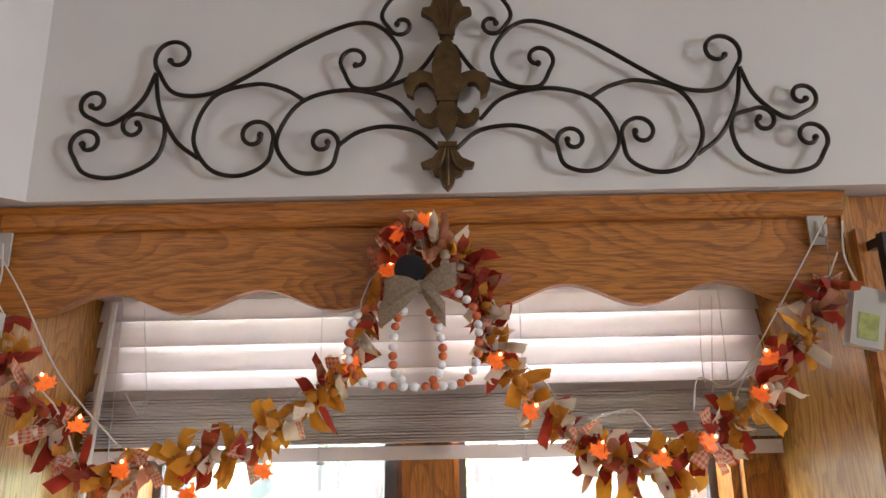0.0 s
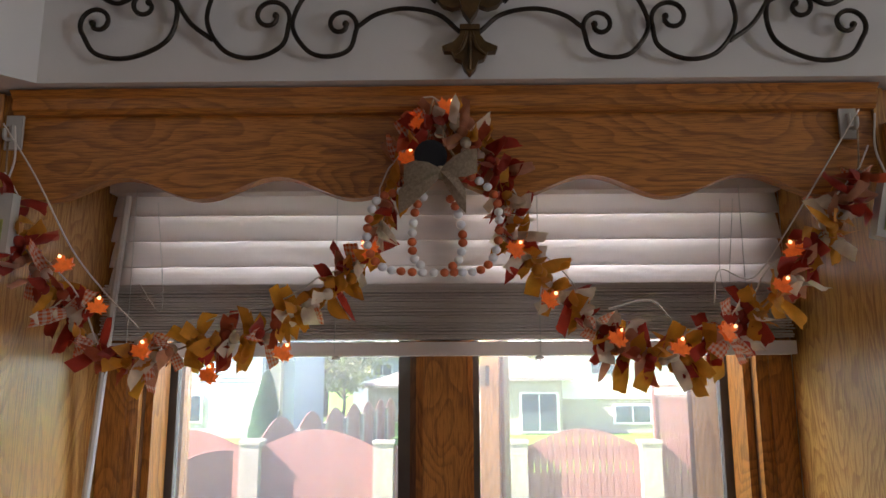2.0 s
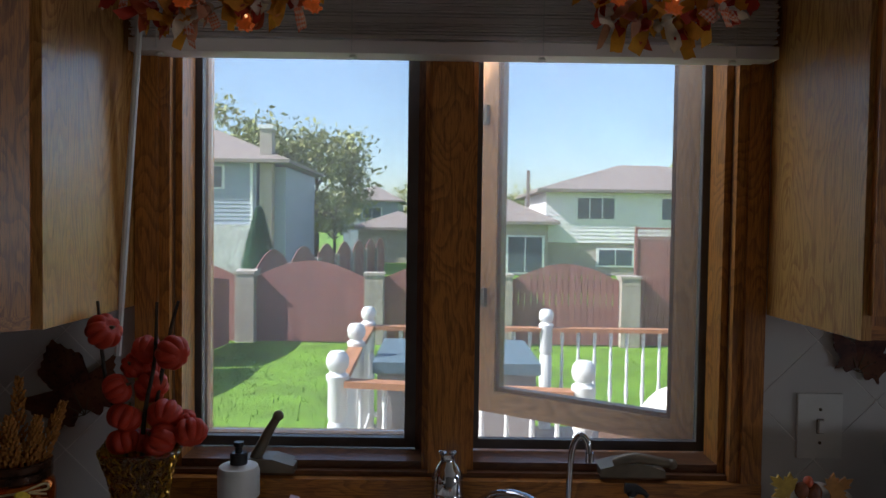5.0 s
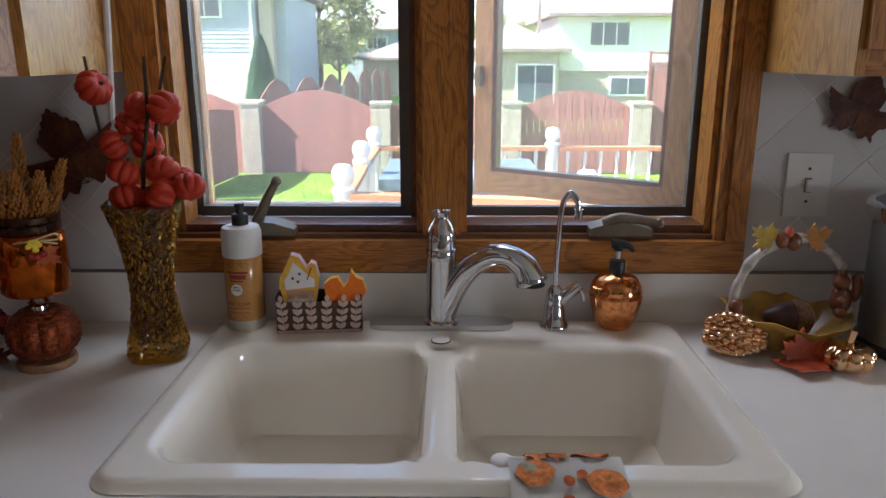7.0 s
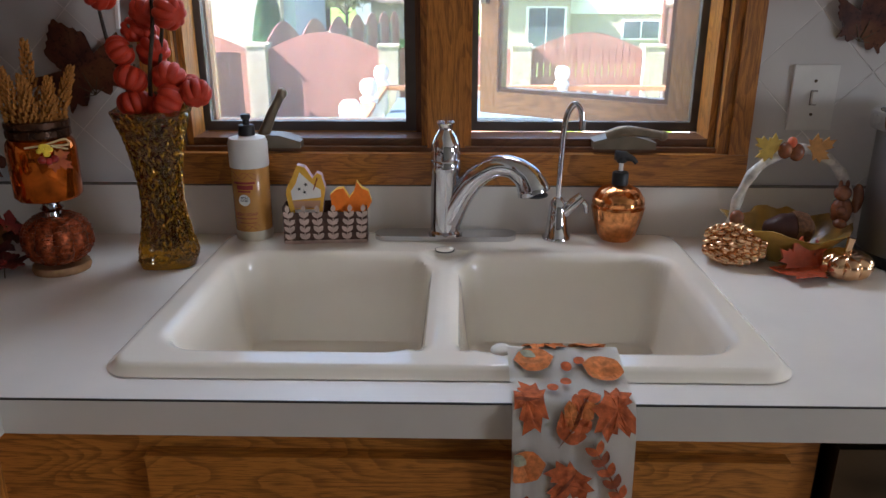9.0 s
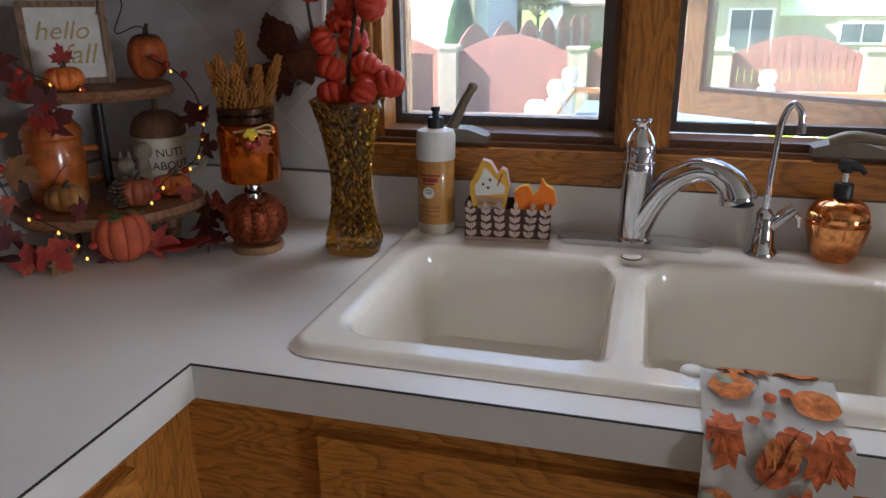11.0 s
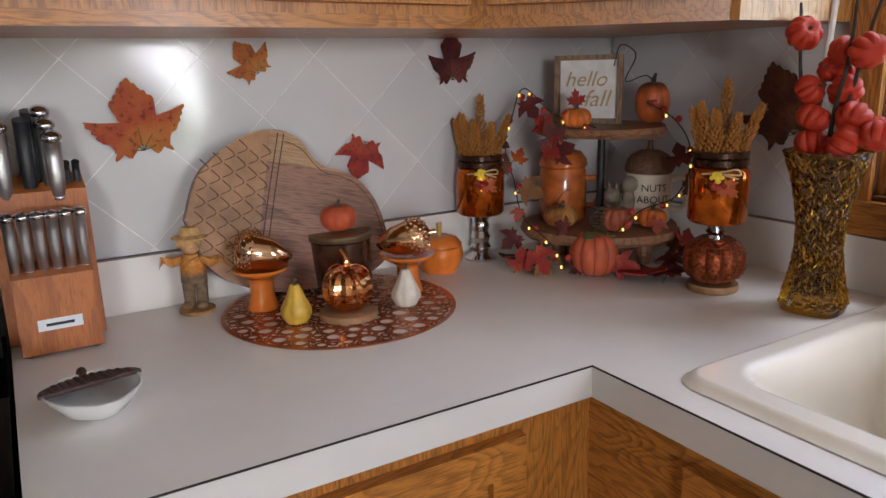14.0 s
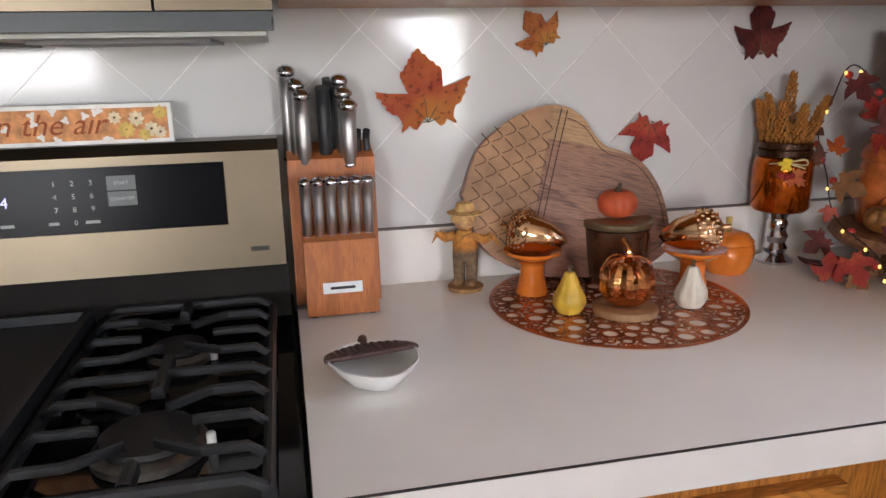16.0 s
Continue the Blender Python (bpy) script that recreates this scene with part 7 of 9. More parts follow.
def jar_stack(x, y, base, rz):
    """An amber mason jar on a foot, with wheat heads and a raffia posy."""
    nm = "amber mason jar of dried wheat on a copper bead pumpkin" if base == "pumpkin" else "amber mason jar of dried wheat on a mercury-glass candlestick"
    j = thing("mason_jar", nm, "jar", x, y, CT + 0.0005, rz, group="amber jars")
    if base == "pumpkin":
        part("wood_base", lt([(0, 0), (0.044, 0), (0.046, 0.006), (0.044, 0.013), (0, 0.013)], 32), WOODSL, j, "round wooden foot", True)
        BEADC = mat("copper_bead_skin", (0.27, 0.06, 0.02), 0.3, 0.75, var=0.8, scale=160, bump=1.0, bscale=260)
        pk = part("bead_pumpkin", place(pumpkin_body(0.056, 0.088, 10, 0.12), Matrix.Translation((0, 0, 0.012))), BEADC, j, "copper seed-bead pumpkin", True)
        rg = random.Random(4)
        b = bm_new()
        for i in range(260):
            t, a = rg.uniform(-1.2, 1.25), rg.uniform(0, 6.28)
            q = 0.056 * math.cos(t) ** 0.75 * (1 - 0.12 * (1 - abs(math.sin(5 * a))) ** 1.6)
            p, tg = Vector((q * math.cos(a), q * math.sin(a), 0.056 + 0.043 * math.sin(t))), Vector((-math.sin(a), math.cos(a), 0))
            tube(b, [p - tg * 0.006, p + Vector((math.cos(a), math.sin(a), 0)) * 0.0008, p + tg * 0.006], 0.0014, 4)
        tagged(part("bead_strand", b, BEADC, pk), kind="stuff")
        z0 = 0.098
        part("foot", lt([(0.014, z0 - 0.006), (0.012, z0 + 0.004), (0.018, z0 + 0.01), (0.013, z0 + 0.017), (0.03, z0 + 0.028), (0, z0 + 0.028)], 24), CHROME, j, "mercury-glass foot", True)
        z0 += 0.028
    else:
        part("foot", lt([(0, 0), (0.034, 0), (0.035, 0.005), (0.024, 0.012), (0.018, 0.018), (0.023, 0.028), (0.017, 0.038), (0.022, 0.05), (0.016, 0.062), (0.02, 0.074), (0.016, 0.084), (0.028, 0.096), (0.038, 0.1), (0, 0.1)], 28), CHROME, j, "mercury-glass candlestick", True)
        z0 = 0.1
    part("glass", lt([(0, z0), (0.046, z0), (0.051, z0 + 0.006), (0.052, z0 + 0.08), (0.05, z0 + 0.092), (0.044, z0 + 0.1), (0.042, z0 + 0.101)], 36), AMBERS, j, "amber mirrored glass", True)
    part("rim", lt([(0.043, z0 + 0.1), (0.0475, z0 + 0.1015), (0.0475, z0 + 0.112), (0.045, z0 + 0.114), (0.0475, z0 + 0.116), (0.0475, z0 + 0.125), (0.043, z0 + 0.127), (0.04, z0 + 0.125), (0.04, z0 + 0.1)], 36), DARKRIM, j, "dark glossy rim", True)
    rg = random.Random(int(x * 1000))
    for k, (dx, dy, h, lean) in enumerate(((0.0, 0.01, 0.125, 0.05), (-0.02, -0.012, 0.09, -0.25), (0.026, -0.01, 0.09, 0.5), (-0.008, -0.02, 0.075, -0.1), (0.012, -0.02, 0.07, 0.2), (-0.028, 0.0, 0.08, -0.35))):
        w = part("wheat_stalk", tb([(dx * 0.4, dy * 0.4, z0 + 0.06), (dx, dy, z0 + 0.12), (dx + lean * 0.04, dy, z0 + 0.13 + h * 0.5)], 0.0014, 5), WHEAT, j)
        d = Vector((lean * 0.8, 0.05, 1)).normalized()
        b = bm_new()
        for i in range(84):
            t = i / 83
            a = i * 2.4
            r = 0.011 * (1 - 0.75 * t ** 2) * (0.8 + 0.2 * math.sin(i * 1.7))
            c = Vector((dx, dy, z0 + 0.118)) + d * (h * t) + Vector((math.cos(a) * r, math.sin(a) * r, 0))
            tube(b, [c, c + (d * 0.008 + Vector((math.cos(a), math.sin(a), 0)) * 0.004)], [0.0034, 0.0016], 4)
        tagged(part("wheat_head", b, WHEAT, w), kind="stuff")
    fy = -0.0535
    posy = part("raffia_bow", tb(smooth_path([(-0.03, fy + 0.012, z0 + 0.09), (-0.006, fy - 0.002, z0 + 0.094), (0.025, fy, z0 + 0.1), (0.03, fy + 0.004, z0 + 0.09), (0.004, fy - 0.003, z0 + 0.092), (0.028, fy, z0 + 0.084)], 5), 0.0016, 5), RAFFIA, j)
    fl = bm_new()
    for i in range(16):
        a, r = rg.uniform(0, 6.28), rg.uniform(0.002, 0.011)
        ball(fl, (-0.006 + r * math.cos(a), fy - 0.006, z0 + 0.09 + r * math.sin(a)), 0.0042, (1, 0.6, 1), 6, 4)
    part("flower", fl, YELL, posy, "yellow fabric flower")
    for i in range(3):
        part("berry", bl((-0.012 + 0.009 * i, fy - 0.006, z0 + 0.072 - 0.003 * (i % 2)), 0.0062, u=10, v=8), REDB, posy, smooth=True)
    lf = part("leaf", pr([(p[0], p[1] - 0.012) for p in maple(0.036)], -0.0006, 0.0006, "y"), ORLEAF, posy)
    lf.matrix_basis = pose(0.012, fy - 0.004, z0 + 0.068, 0, 130, 0)
    return j


jar_stack(0.5, -0.215, "pumpkin", 40)
jar_stack(0.07, -0.434, "stick", 62)

# two-tier wooden tray
TREYX, TREYY = 0.212, -0.225
SLICE = oak("live_edge_slice", "x", (0.1, 0.04, 0.018), (0.3, 0.14, 0.065), 0.55, 0.05)
tt = thing("tiered_tray", "two-tier round wooden tray on a black post", "tiered tray", TREYX, TREYY, CT + 0.0005)
wb = lambda s: (lambda a, k: 1 + 0.03 * math.sin(3 * a + s) + 0.015 * math.sin(7 * a))
part("lower_tier", lt([(0, 0.058), (0.158, 0.058), (0.165, 0.066), (0.16, 0.078), (0, 0.078)], 48, wob=wb(1)), SLICE, tt, "round wood slice with a bark edge", True)
part("upper_tier", lt([(0, 0.264), (0.128, 0.264), (0.136, 0.272), (0.131, 0.282), (0, 0.282)], 48, wob=wb(2)), SLICE, tt, "round wood slice with a bark edge", True)
part("post", lt([(0.008, 0.078), (0.008, 0.264)], 14), BLACKPLASTIC, tt, "black metal post", True)
for i in range(3):
    a = 2 * math.pi * i / 3 + 0.4
    part("foot", lt([(0.012, 0), (0.017, 0.02), (0.014, 0.058)], 12, (0.1 * math.cos(a), 0.1 * math.sin(a), 0)), SLICE, tt)
Z1, Z2 = CT + 0.0792, CT + 0.2832

sg = thing("framed_sign", "small framed white sign with gold script", "sign", 0.168, -0.225, Z2, 40)
FRW = oak("sign_frame", "z", (0.13, 0.07, 0.04), (0.3, 0.19, 0.11), 0.6, 0.0)
part("board", bx(-0.064, 0.064, -0.001, 0.006, 0.006, 0.134), WHITEINK, sg)
for a in ((-0.07, -0.0585, 0.0, 0.14), (0.0585, 0.07, 0.0, 0.14), (-0.0585, 0.0585, 0.0, 0.0105), (-0.0585, 0.0585, 0.1295, 0.14)):
    part("frame", bx(a[0], a[1], -0.008, 0.01, a[2], a[3]), FRW, sg, bevel=0.001)
GOLDINK = mat("gold_script", (0.5, 0.36, 0.17), 0.4, 0.4, var=0.2, scale=60)
text_part("script", "hello", 0.044, GOLDINK, Matrix.Translation((-0.006, -0.002, 0.09)) @ pose(0, 0, 0, 90, 0, 0), sg, 0.0006, shear=0.3)
text_part("script", "fall", 0.048, GOLDINK, Matrix.Translation((0.016, -0.002, 0.05)) @ pose(0, 0, 0, 90, 0, 0), sg, 0.0006, shear=0.3)

mp_ = small_pumpkin("mini_pumpkin", "mini orange pumpkin with a red leaf on the upper tier", 0.236, -0.318, Z2, 0.031, 0.04, PUMPKIN)
lf = part("leaf", pr([(p[0], p[1]) for p in maple(0.034)], -0.0006, 0.0006, "y"), REDLEAF, mp_, "red fabric leaf")
lf.matrix_basis = pose(0.004, 0, 0.044, 0, -10, 40)
tall = thing("tall_pumpkin", "tall orange pumpkin darkening to black at its top", "pumpkin", 0.262, -0.135, Z2, group="decorative pumpkins")


def shaded_pumpkin():
    m = mat("scorched_pumpkin", (0.55, 0.13, 0.035), 0.35, var=0.25, scale=40, bump=0.1)
    n, l = m.node_tree.nodes, m.node_tree.links
    tc, sp2 = n.new("ShaderNodeTexCoord"), n.new("ShaderNodeSeparateXYZ")
    l.new(tc.outputs["Object"], sp2.inputs[0])
    old = n["Principled BSDF"].inputs["Base Color"].links[0].from_socket
    f = ramp_of(n, l, mathn(n, l, "MULTIPLY", sp2.outputs[2], 10.0), [(0.6, (0, 0, 0)), (0.86, (1, 1, 1))])
    c = mixc(n, l, f, old, (0.03, 0.016, 0.012))
    l.new(c, n["Principled BSDF"].inputs["Base Color"])
    return m


part("body", pumpkin_body(0.036, 0.085, 9, 0.1, flat=0.08), shaded_pumpkin(), tall, smooth=True)
part("stem", tb([(0, 0, 0.078), (0.002, 0, 0.092), (0.006, 0, 0.1)], [0.006, 0.004, 0.003], 8), TWIG, tall, smooth=True)

can = thing("orange_canister", "orange glazed pumpkin canister with a lid and side handle", "canister", 0.135, -0.262, Z1, 40)
CANG = mat("streaked_orange_glaze", (0.5, 0.13, 0.03), 0.2, var=0.45, scale=30, coat=0.5)
part("body", lt([(0, 0), (0.046, 0), (0.05, 0.006), (0.051, 0.06), (0.049, 0.105), (0.046, 0.112), (0, 0.112)], 36), CANG, can, smooth=True)
part("lid", lt([(0.049, 0.113), (0.052, 0.117), (0.05, 0.13), (0.038, 0.146), (0.012, 0.153), (0.01, 0.165), (0, 0.167)], 36), CANG, can, smooth=True)
part("handle", tb(smooth_path([(0.048, 0, 0.09), (0.075, 0, 0.088), (0.08, 0, 0.06), (0.07, 0, 0.035), (0.049, 0, 0.03)], 5), 0.006, 10), CANG, can, smooth=True)
part("line_drawing", tb([(0.0515 * math.sin(a) - 0.0, -0.0515 * math.cos(a), 0.05 + 0.02 * math.sin(4 * a)) for a in [-0.5 + i / 12 for i in range(13)]], 0.0009, 4), mat("brown_line", (0.14, 0.03, 0.01), 0.5), can)

mg = thing("mug", "cream mug with black lettering and a brown acorn lid", "mug", 0.268, -0.142, Z1, 58)
CREAM = mat("cream_stoneware", (0.66, 0.58, 0.46), 0.3, var=0.06, scale=20, coat=0.3)
part("cup", lt([(0, 0), (0.042, 0), (0.046, 0.005), (0.046, 0.102), (0.044, 0.104), (0, 0.104)], 36), CREAM, mg, smooth=True)
part("handle", tb(smooth_path([(0.044, 0, 0.088), (0.07, 0, 0.09), (0.084, 0, 0.072), (0.082, 0, 0.04), (0.068, 0, 0.024), (0.044, 0, 0.026)], 5), 0.0068, 10), CREAM, mg, smooth=True)
part("lid", lt([(0.047, 0.1045), (0.05, 0.109), (0.049, 0.122), (0.04, 0.139), (0.022, 0.149), (0.006, 0.152), (0.005, 0.17), (0, 0.171)], 36), mat("acorn_lid", (0.15, 0.07, 0.035), 0.65, var=0.4, scale=120, bump=0.9, bscale=300), mg, "knobbly brown acorn lid", True)
for k, w in enumerate(("NUTS", "ABOUT")):
    wrapped("lettering", w, 0.021, 0.076 - 0.024 * k, 0.046, BLACKINK, mg)
part("print_bar", arc_patch(-0.016, 0.012, 0.022, 0.034, 0.0466, 6), BLACKINK, mg)

sq = thing("squirrel_figurine", "cream and grey squirrel figurine among the pumpkins", "figurine", 0.262, -0.232, Z1, 50)
b = bm_new()
for c, r, s in (((0, 0, 0.03), 0.024, (1, 1, 1.25)), ((-0.006, -0.012, 0.066), 0.016, (1, 1.1, 1)), ((-0.012, -0.01, 0.083), 0.005, (0.7, 0.7, 1.6)), ((0.002, -0.01, 0.083), 0.005, (0.7, 0.7, 1.6)), ((0.028, 0.008, 0.05), 0.015, (0.9, 0.9, 2.0)), ((0.03, 0.006, 0.085), 0.017, (1, 1, 1)), ((-0.012, -0.026, 0.042), 0.008, (1, 1, 1)), ((0.012, -0.02, 0.01), 0.012, (1, 1.5, 0.7))):
    ball(b, c, r, s, 14, 10)
part("figure", b, mat("cream_grey_fur", (0.22, 0.18, 0.13), 0.8, var=0.6, scale=30, bump=0.5), sq, smooth=True)
small_pumpkin("mini_pumpkin", "small mottled pumpkin on the lower tier", 0.205, -0.325, Z1, 0.035, 0.046, mat("mottled_pumpkin", (0.36, 0.16, 0.04), 0.35, var=0.7, scale=30))
small_pumpkin("mini_pumpkin", "small rust pumpkin by the squirrel", 0.3, -0.262, Z1, 0.034, 0.05, mat("rust_pumpkin", (0.34, 0.08, 0.035), 0.5, var=0.3, scale=50))
small_pumpkin("mini_pumpkin", "small orange pumpkin in front of the mug", 0.318, -0.182, Z1, 0.031, 0.04, PUMPKIN)
b = bm_new()
for j in range(7):
    for i in range(9):
        a, t = 2 * math.pi * (i + 0.5 * (j % 2)) / 9, j / 6
        ball(b, (0.018 * math.sin(math.pi * (0.15 + 0.75 * t)) * math.cos(a), 0.018 * math.sin(math.pi * (0.15 + 0.75 * t)) * math.sin(a), 0.008 + 0.04 * t), 0.0055, (1, 1, 0.5), 6, 4)
tagged(part("pine_cone", b, STEM), "small brown pine cone beside the squirrel", "pine cone").matrix_basis = pose(0.283, -0.288, Z1 - 0.002)
wd = thing("counter_pumpkin", "orange wooden pumpkin with carved ribs and felt leaves", "pumpkin", 0.308, -0.326, CT + 0.0005, 30, group="decorative pumpkins")
part("body", pumpkin_body(0.049, 0.088, 10, 0.1), mat("painted_wood_pumpkin", (0.5, 0.1, 0.04), 0.6, var=0.2, scale=30, bump=0.2), wd, smooth=True)
for i in range(10):
    a = 2 * math.pi * i / 10
    pts = []
    for k in range(9):
        t = -1.1 + 2.2 * k / 8
        q = 0.049 * math.cos(t) ** 0.75 * 0.905
        pts.append((q * math.cos(a), q * math.sin(a), 0.044 + 0.044 * math.sin(t)))
    part("groove", tb(pts, 0.0022, 5), mat("red_groove", (0.3, 0.05, 0.025), 0.7) if i == 0 else bpy.data.materials["red_groove"], wd)
for a in (20, 140, 260):
    lf = part("felt_leaf", pr(leaf_poly(0.004, 0, 0.036, 0.013, 0), 0, 0.002), GREENST, wd, "green felt leaf")
    lf.matrix_basis = pose(0, 0, 0.084, 0, 8, a)

# berry and leaf vine with warm lights
vn = thing("leaf_vine", "autumn leaf and berry vine with tiny warm lights on the tray", "vine")
GLOW = mat("warm_fairy_light", (1.0, 0.75, 0.35), 0.3, emit=0.2, emit_col=(1.0, 0.5, 0.08))


def spot(u, v, z):
    """A place on the tray side that faces the room: u to the right, v towards the room."""
    d, e = Vector((0.62, 0.785, 0)), Vector((0.785, -0.62, 0))
    return Vector((TREYX, TREYY, CT)) + d * u + e * v + Vector((0, 0, z))


paths = [smooth_path([spot(-0.02, 0.1, 0.285), spot(-0.1, 0.08, 0.31), spot(-0.16, 0.04, 0.36), spot(-0.185, 0.02, 0.3), spot(-0.2, 0.0, 0.24), spot(-0.18, 0.02, 0.17), spot(-0.16, 0.06, 0.1), spot(-0.1, 0.14, 0.06), spot(-0.08, 0.17, 0.02)], 8),
         smooth_path([spot(0.08, 0.05, 0.33), spot(0.13, 0.05, 0.3), spot(0.17, 0.02, 0.25), spot(0.175, 0.02, 0.19), spot(0.14, 0.06, 0.14), spot(0.07, 0.13, 0.13), spot(0.02, 0.15, 0.09)], 8),
         smooth_path([spot(0.02, 0.0, 0.4), spot(0.03, 0.02, 0.44), spot(0.06, 0.02, 0.42), spot(0.04, 0.03, 0.37), spot(0.08, 0.03, 0.38), spot(0.1, 0.03, 0.36)], 8)]
rg = random.Random(31)
for p in paths:
    part("stem", tb(p, 0.0013, 5), TWIG, vn)
bproto = gproto = None
for pi, p in enumerate(paths):
    for i in range(2, len(p) - 1, 4):
        o = p[i] + Vector((rg.gauss(0, 0.006), rg.gauss(0, 0.006), rg.gauss(0, 0.006)))
        if rg.random() < 0.72 and pi < 2:
            bproto_n = again("berry", bproto, vn) if bproto else part("berry", bl((0, 0, 0), 0.0068, u=12, v=8), mat("bright_berry", (0.42, 0.03, 0.02), 0.28, var=0.3, scale=90, coat=0.3), vn, smooth=True)
            bproto = bproto or bproto_n
            bproto_n.matrix_basis = pose(*o)
        if rg.random() < 0.75 and pi < 2:
            g = again("fairy_light", gproto, vn) if gproto else part("fairy_light", bl((0, 0, 0), 0.0024, (1, 1, 1.4), 8, 6), GLOW, vn, "tiny warm lamp", True)
            gproto = gproto or g
            g.matrix_basis = pose(*(p[i] + Vector((0.004, -0.004, -0.006))))
lm = [REDLEAF, DARKLEAF, ORLEAF, BRLEAF, mat("tan_leaf", (0.2, 0.085, 0.03), 0.8, var=0.4, scale=40), mat("pink_leaf", (0.34, 0.07, 0.045), 0.8, var=0.3, scale=40)]
for k, (u, v, z, s, mi) in enumerate(((-0.12, 0.08, 0.29, 0.06, 0), (-0.09, 0.11, 0.24, 0.075, 1), (-0.2, 0.02, 0.2, 0.06, 3), (-0.17, 0.04, 0.22, 0.05, 2), (-0.15, 0.06, 0.16, 0.08, 4), (-0.17, 0.06, 0.11, 0.045, 5), (-0.08, 0.15, 0.1, 0.05, 1), (-0.02, 0.17, 0.07, 0.04, 5), (0.1, 0.12, 0.1, 0.05, 5), (0.14, 0.09, 0.05, 0.08, 4), (0.17, 0.07, 0.035, 0.07, 3), (0.13, 0.12, 0.03, 0.07, 1), (-0.16, 0.13, 0.02, 0.075, 0), (-0.12, 0.15, 0.018, 0.06, 4), (-0.05, 0.16, 0.025, 0.06, 1), (-0.21, 0.0, 0.25, 0.05, 3), (-0.15, 0.09, 0.33, 0.07, 1), (-0.1, 0.12, 0.27, 0.075, 1), (-0.11, 0.12, 0.25, 0.07, 0), (0.15, 0.06, 0.22, 0.07, 1), (0.17, 0.05, 0.16, 0.06, 3), (-0.13, 0.15, 0.04, 0.085, 0), (0.03, 0.17, 0.03, 0.075, 0), (0.16, 0.1, 0.06, 0.065, 0), (-0.18, 0.08, 0.06, 0.07, 1))):
    lf = part("leaf", pr([(q[0], q[1] - s * 0.2) for q in toothed(s * 0.68, k)], -0.0006, 0.0006, "y"), lm[mi], vn)
    lf.matrix_basis = Matrix.Translation(spot(u, v, z)) @ pose(0, 0, 0, rg.uniform(-35, 20), rg.uniform(-180, 180), rg.uniform(10, 80))
fabric_leaf("fabric_leaf", "dark red fabric maple leaf lying on the counter", 0.095, pose(0.385, -0.29, CT + 0.012, 12, 0, 200), REDLEAF, curl=0.25)
fabric_leaf("fabric_leaf", "maroon fabric maple leaf lying on the counter", 0.085, pose(0.165, -0.4, CT + 0.01, 8, 5, 120), DARKLEAF, curl=0.2)
fabric_leaf("fabric_leaf", "maroon fabric maple leaf lying by the tray", 0.085, pose(0.41, -0.23, CT + 0.01, 8, -5, 30), DARKLEAF, curl=0.2)

# ---- mat and its ornaments ----
MATC = mat("copper_vinyl", (0.46, 0.15, 0.06), 0.25, 0.85, var=0.35, scale=22)
pm_ = thing("placemat", "round copper openwork placemat on the counter", "placemat", 0.2, -0.82, CT + 0.0004)
rg = random.Random(9)
cells = []
RM = 0.197
tries = 0
for target, lo, hi in ((66, 0.012, 0.0175), (240, 0.006, 0.01), (900, 0.0028, 0.0046)):
    n = 0
    for t in range(14000):
        if n >= target:
            break
        r = rg.uniform(lo, hi)
        a, q = rg.uniform(0, 6.28), RM * math.sqrt(rg.random())
        if q + r > RM:
            continue
        x, y = q * math.cos(a), q * math.sin(a)
        if all((x - c[0]) ** 2 + (y - c[1]) ** 2 > (r + c[2] + 0.0004) ** 2 for c in cells):
            cells.append((x, y, r))
            n += 1
verts, faces = [], []


def washer(x, y, r0, r1, z, seg):
    k = len(verts)
    for i in range(seg):
        a = 2 * math.pi * i / seg
        ca, sa = math.cos(a), math.sin(a)
        verts.extend([(x + r0 * ca, y + r0 * sa, z), (x + r1 * ca, y + r1 * sa, z), (x + r1 * ca, y + r1 * sa, 0.0), (x + r0 * ca, y + r0 * sa, 0.0)])
    for i in range(seg):
        p, q = k + 4 * i, k + 4 * ((i + 1) % seg)
        for s in range(4):
            faces.append((p + s, p + (s + 1) % 4, q + (s + 1) % 4, q + s))


for x, y, r in cells:
    washer(x, y, r * 0.74, r * 1.1 + 0.0004, 0.0014 + 0.0003 * ((x * 999) % 1), 18 if r > 0.005 else 10)
washer(0, 0, RM - 0.001, RM + 0.006, 0.0019, 120)
me = bpy.data.meshes.new("openwork")
me.from_pydata(verts, [], faces)
me.materials.append(MATC)
o = tagged(new("openwork", me), kind="stuff")
o.parent = pm_
part("core", lt([(0.026, 0.0), (0.03, 0.0013), (0.0, 0.0013)], 40), MATC, pm_)
MZ = CT + 0.0024


def pedestal(x, y, r):
    p = thing("pedestal", "orange glazed ceramic pedestal on the copper mat", "pedestal", x, y, MZ, group="orange pedestals")
    part("stand", lt([(0, 0), (0.026, 0), (0.027, 0.004), (0.02, 0.03), (0.02, 0.05), (0.028, 0.058), (0, 0.058)], 32), ORANGE, p, smooth=True)
    part("dish", lt([(0.02, 0.0585), (r * 0.7, 0.061), (r, 0.07), (r + 0.001, 0.075), (r - 0.004, 0.074), (r * 0.6, 0.067), (0, 0.066)], 36), ORANGE, p, smooth=True)


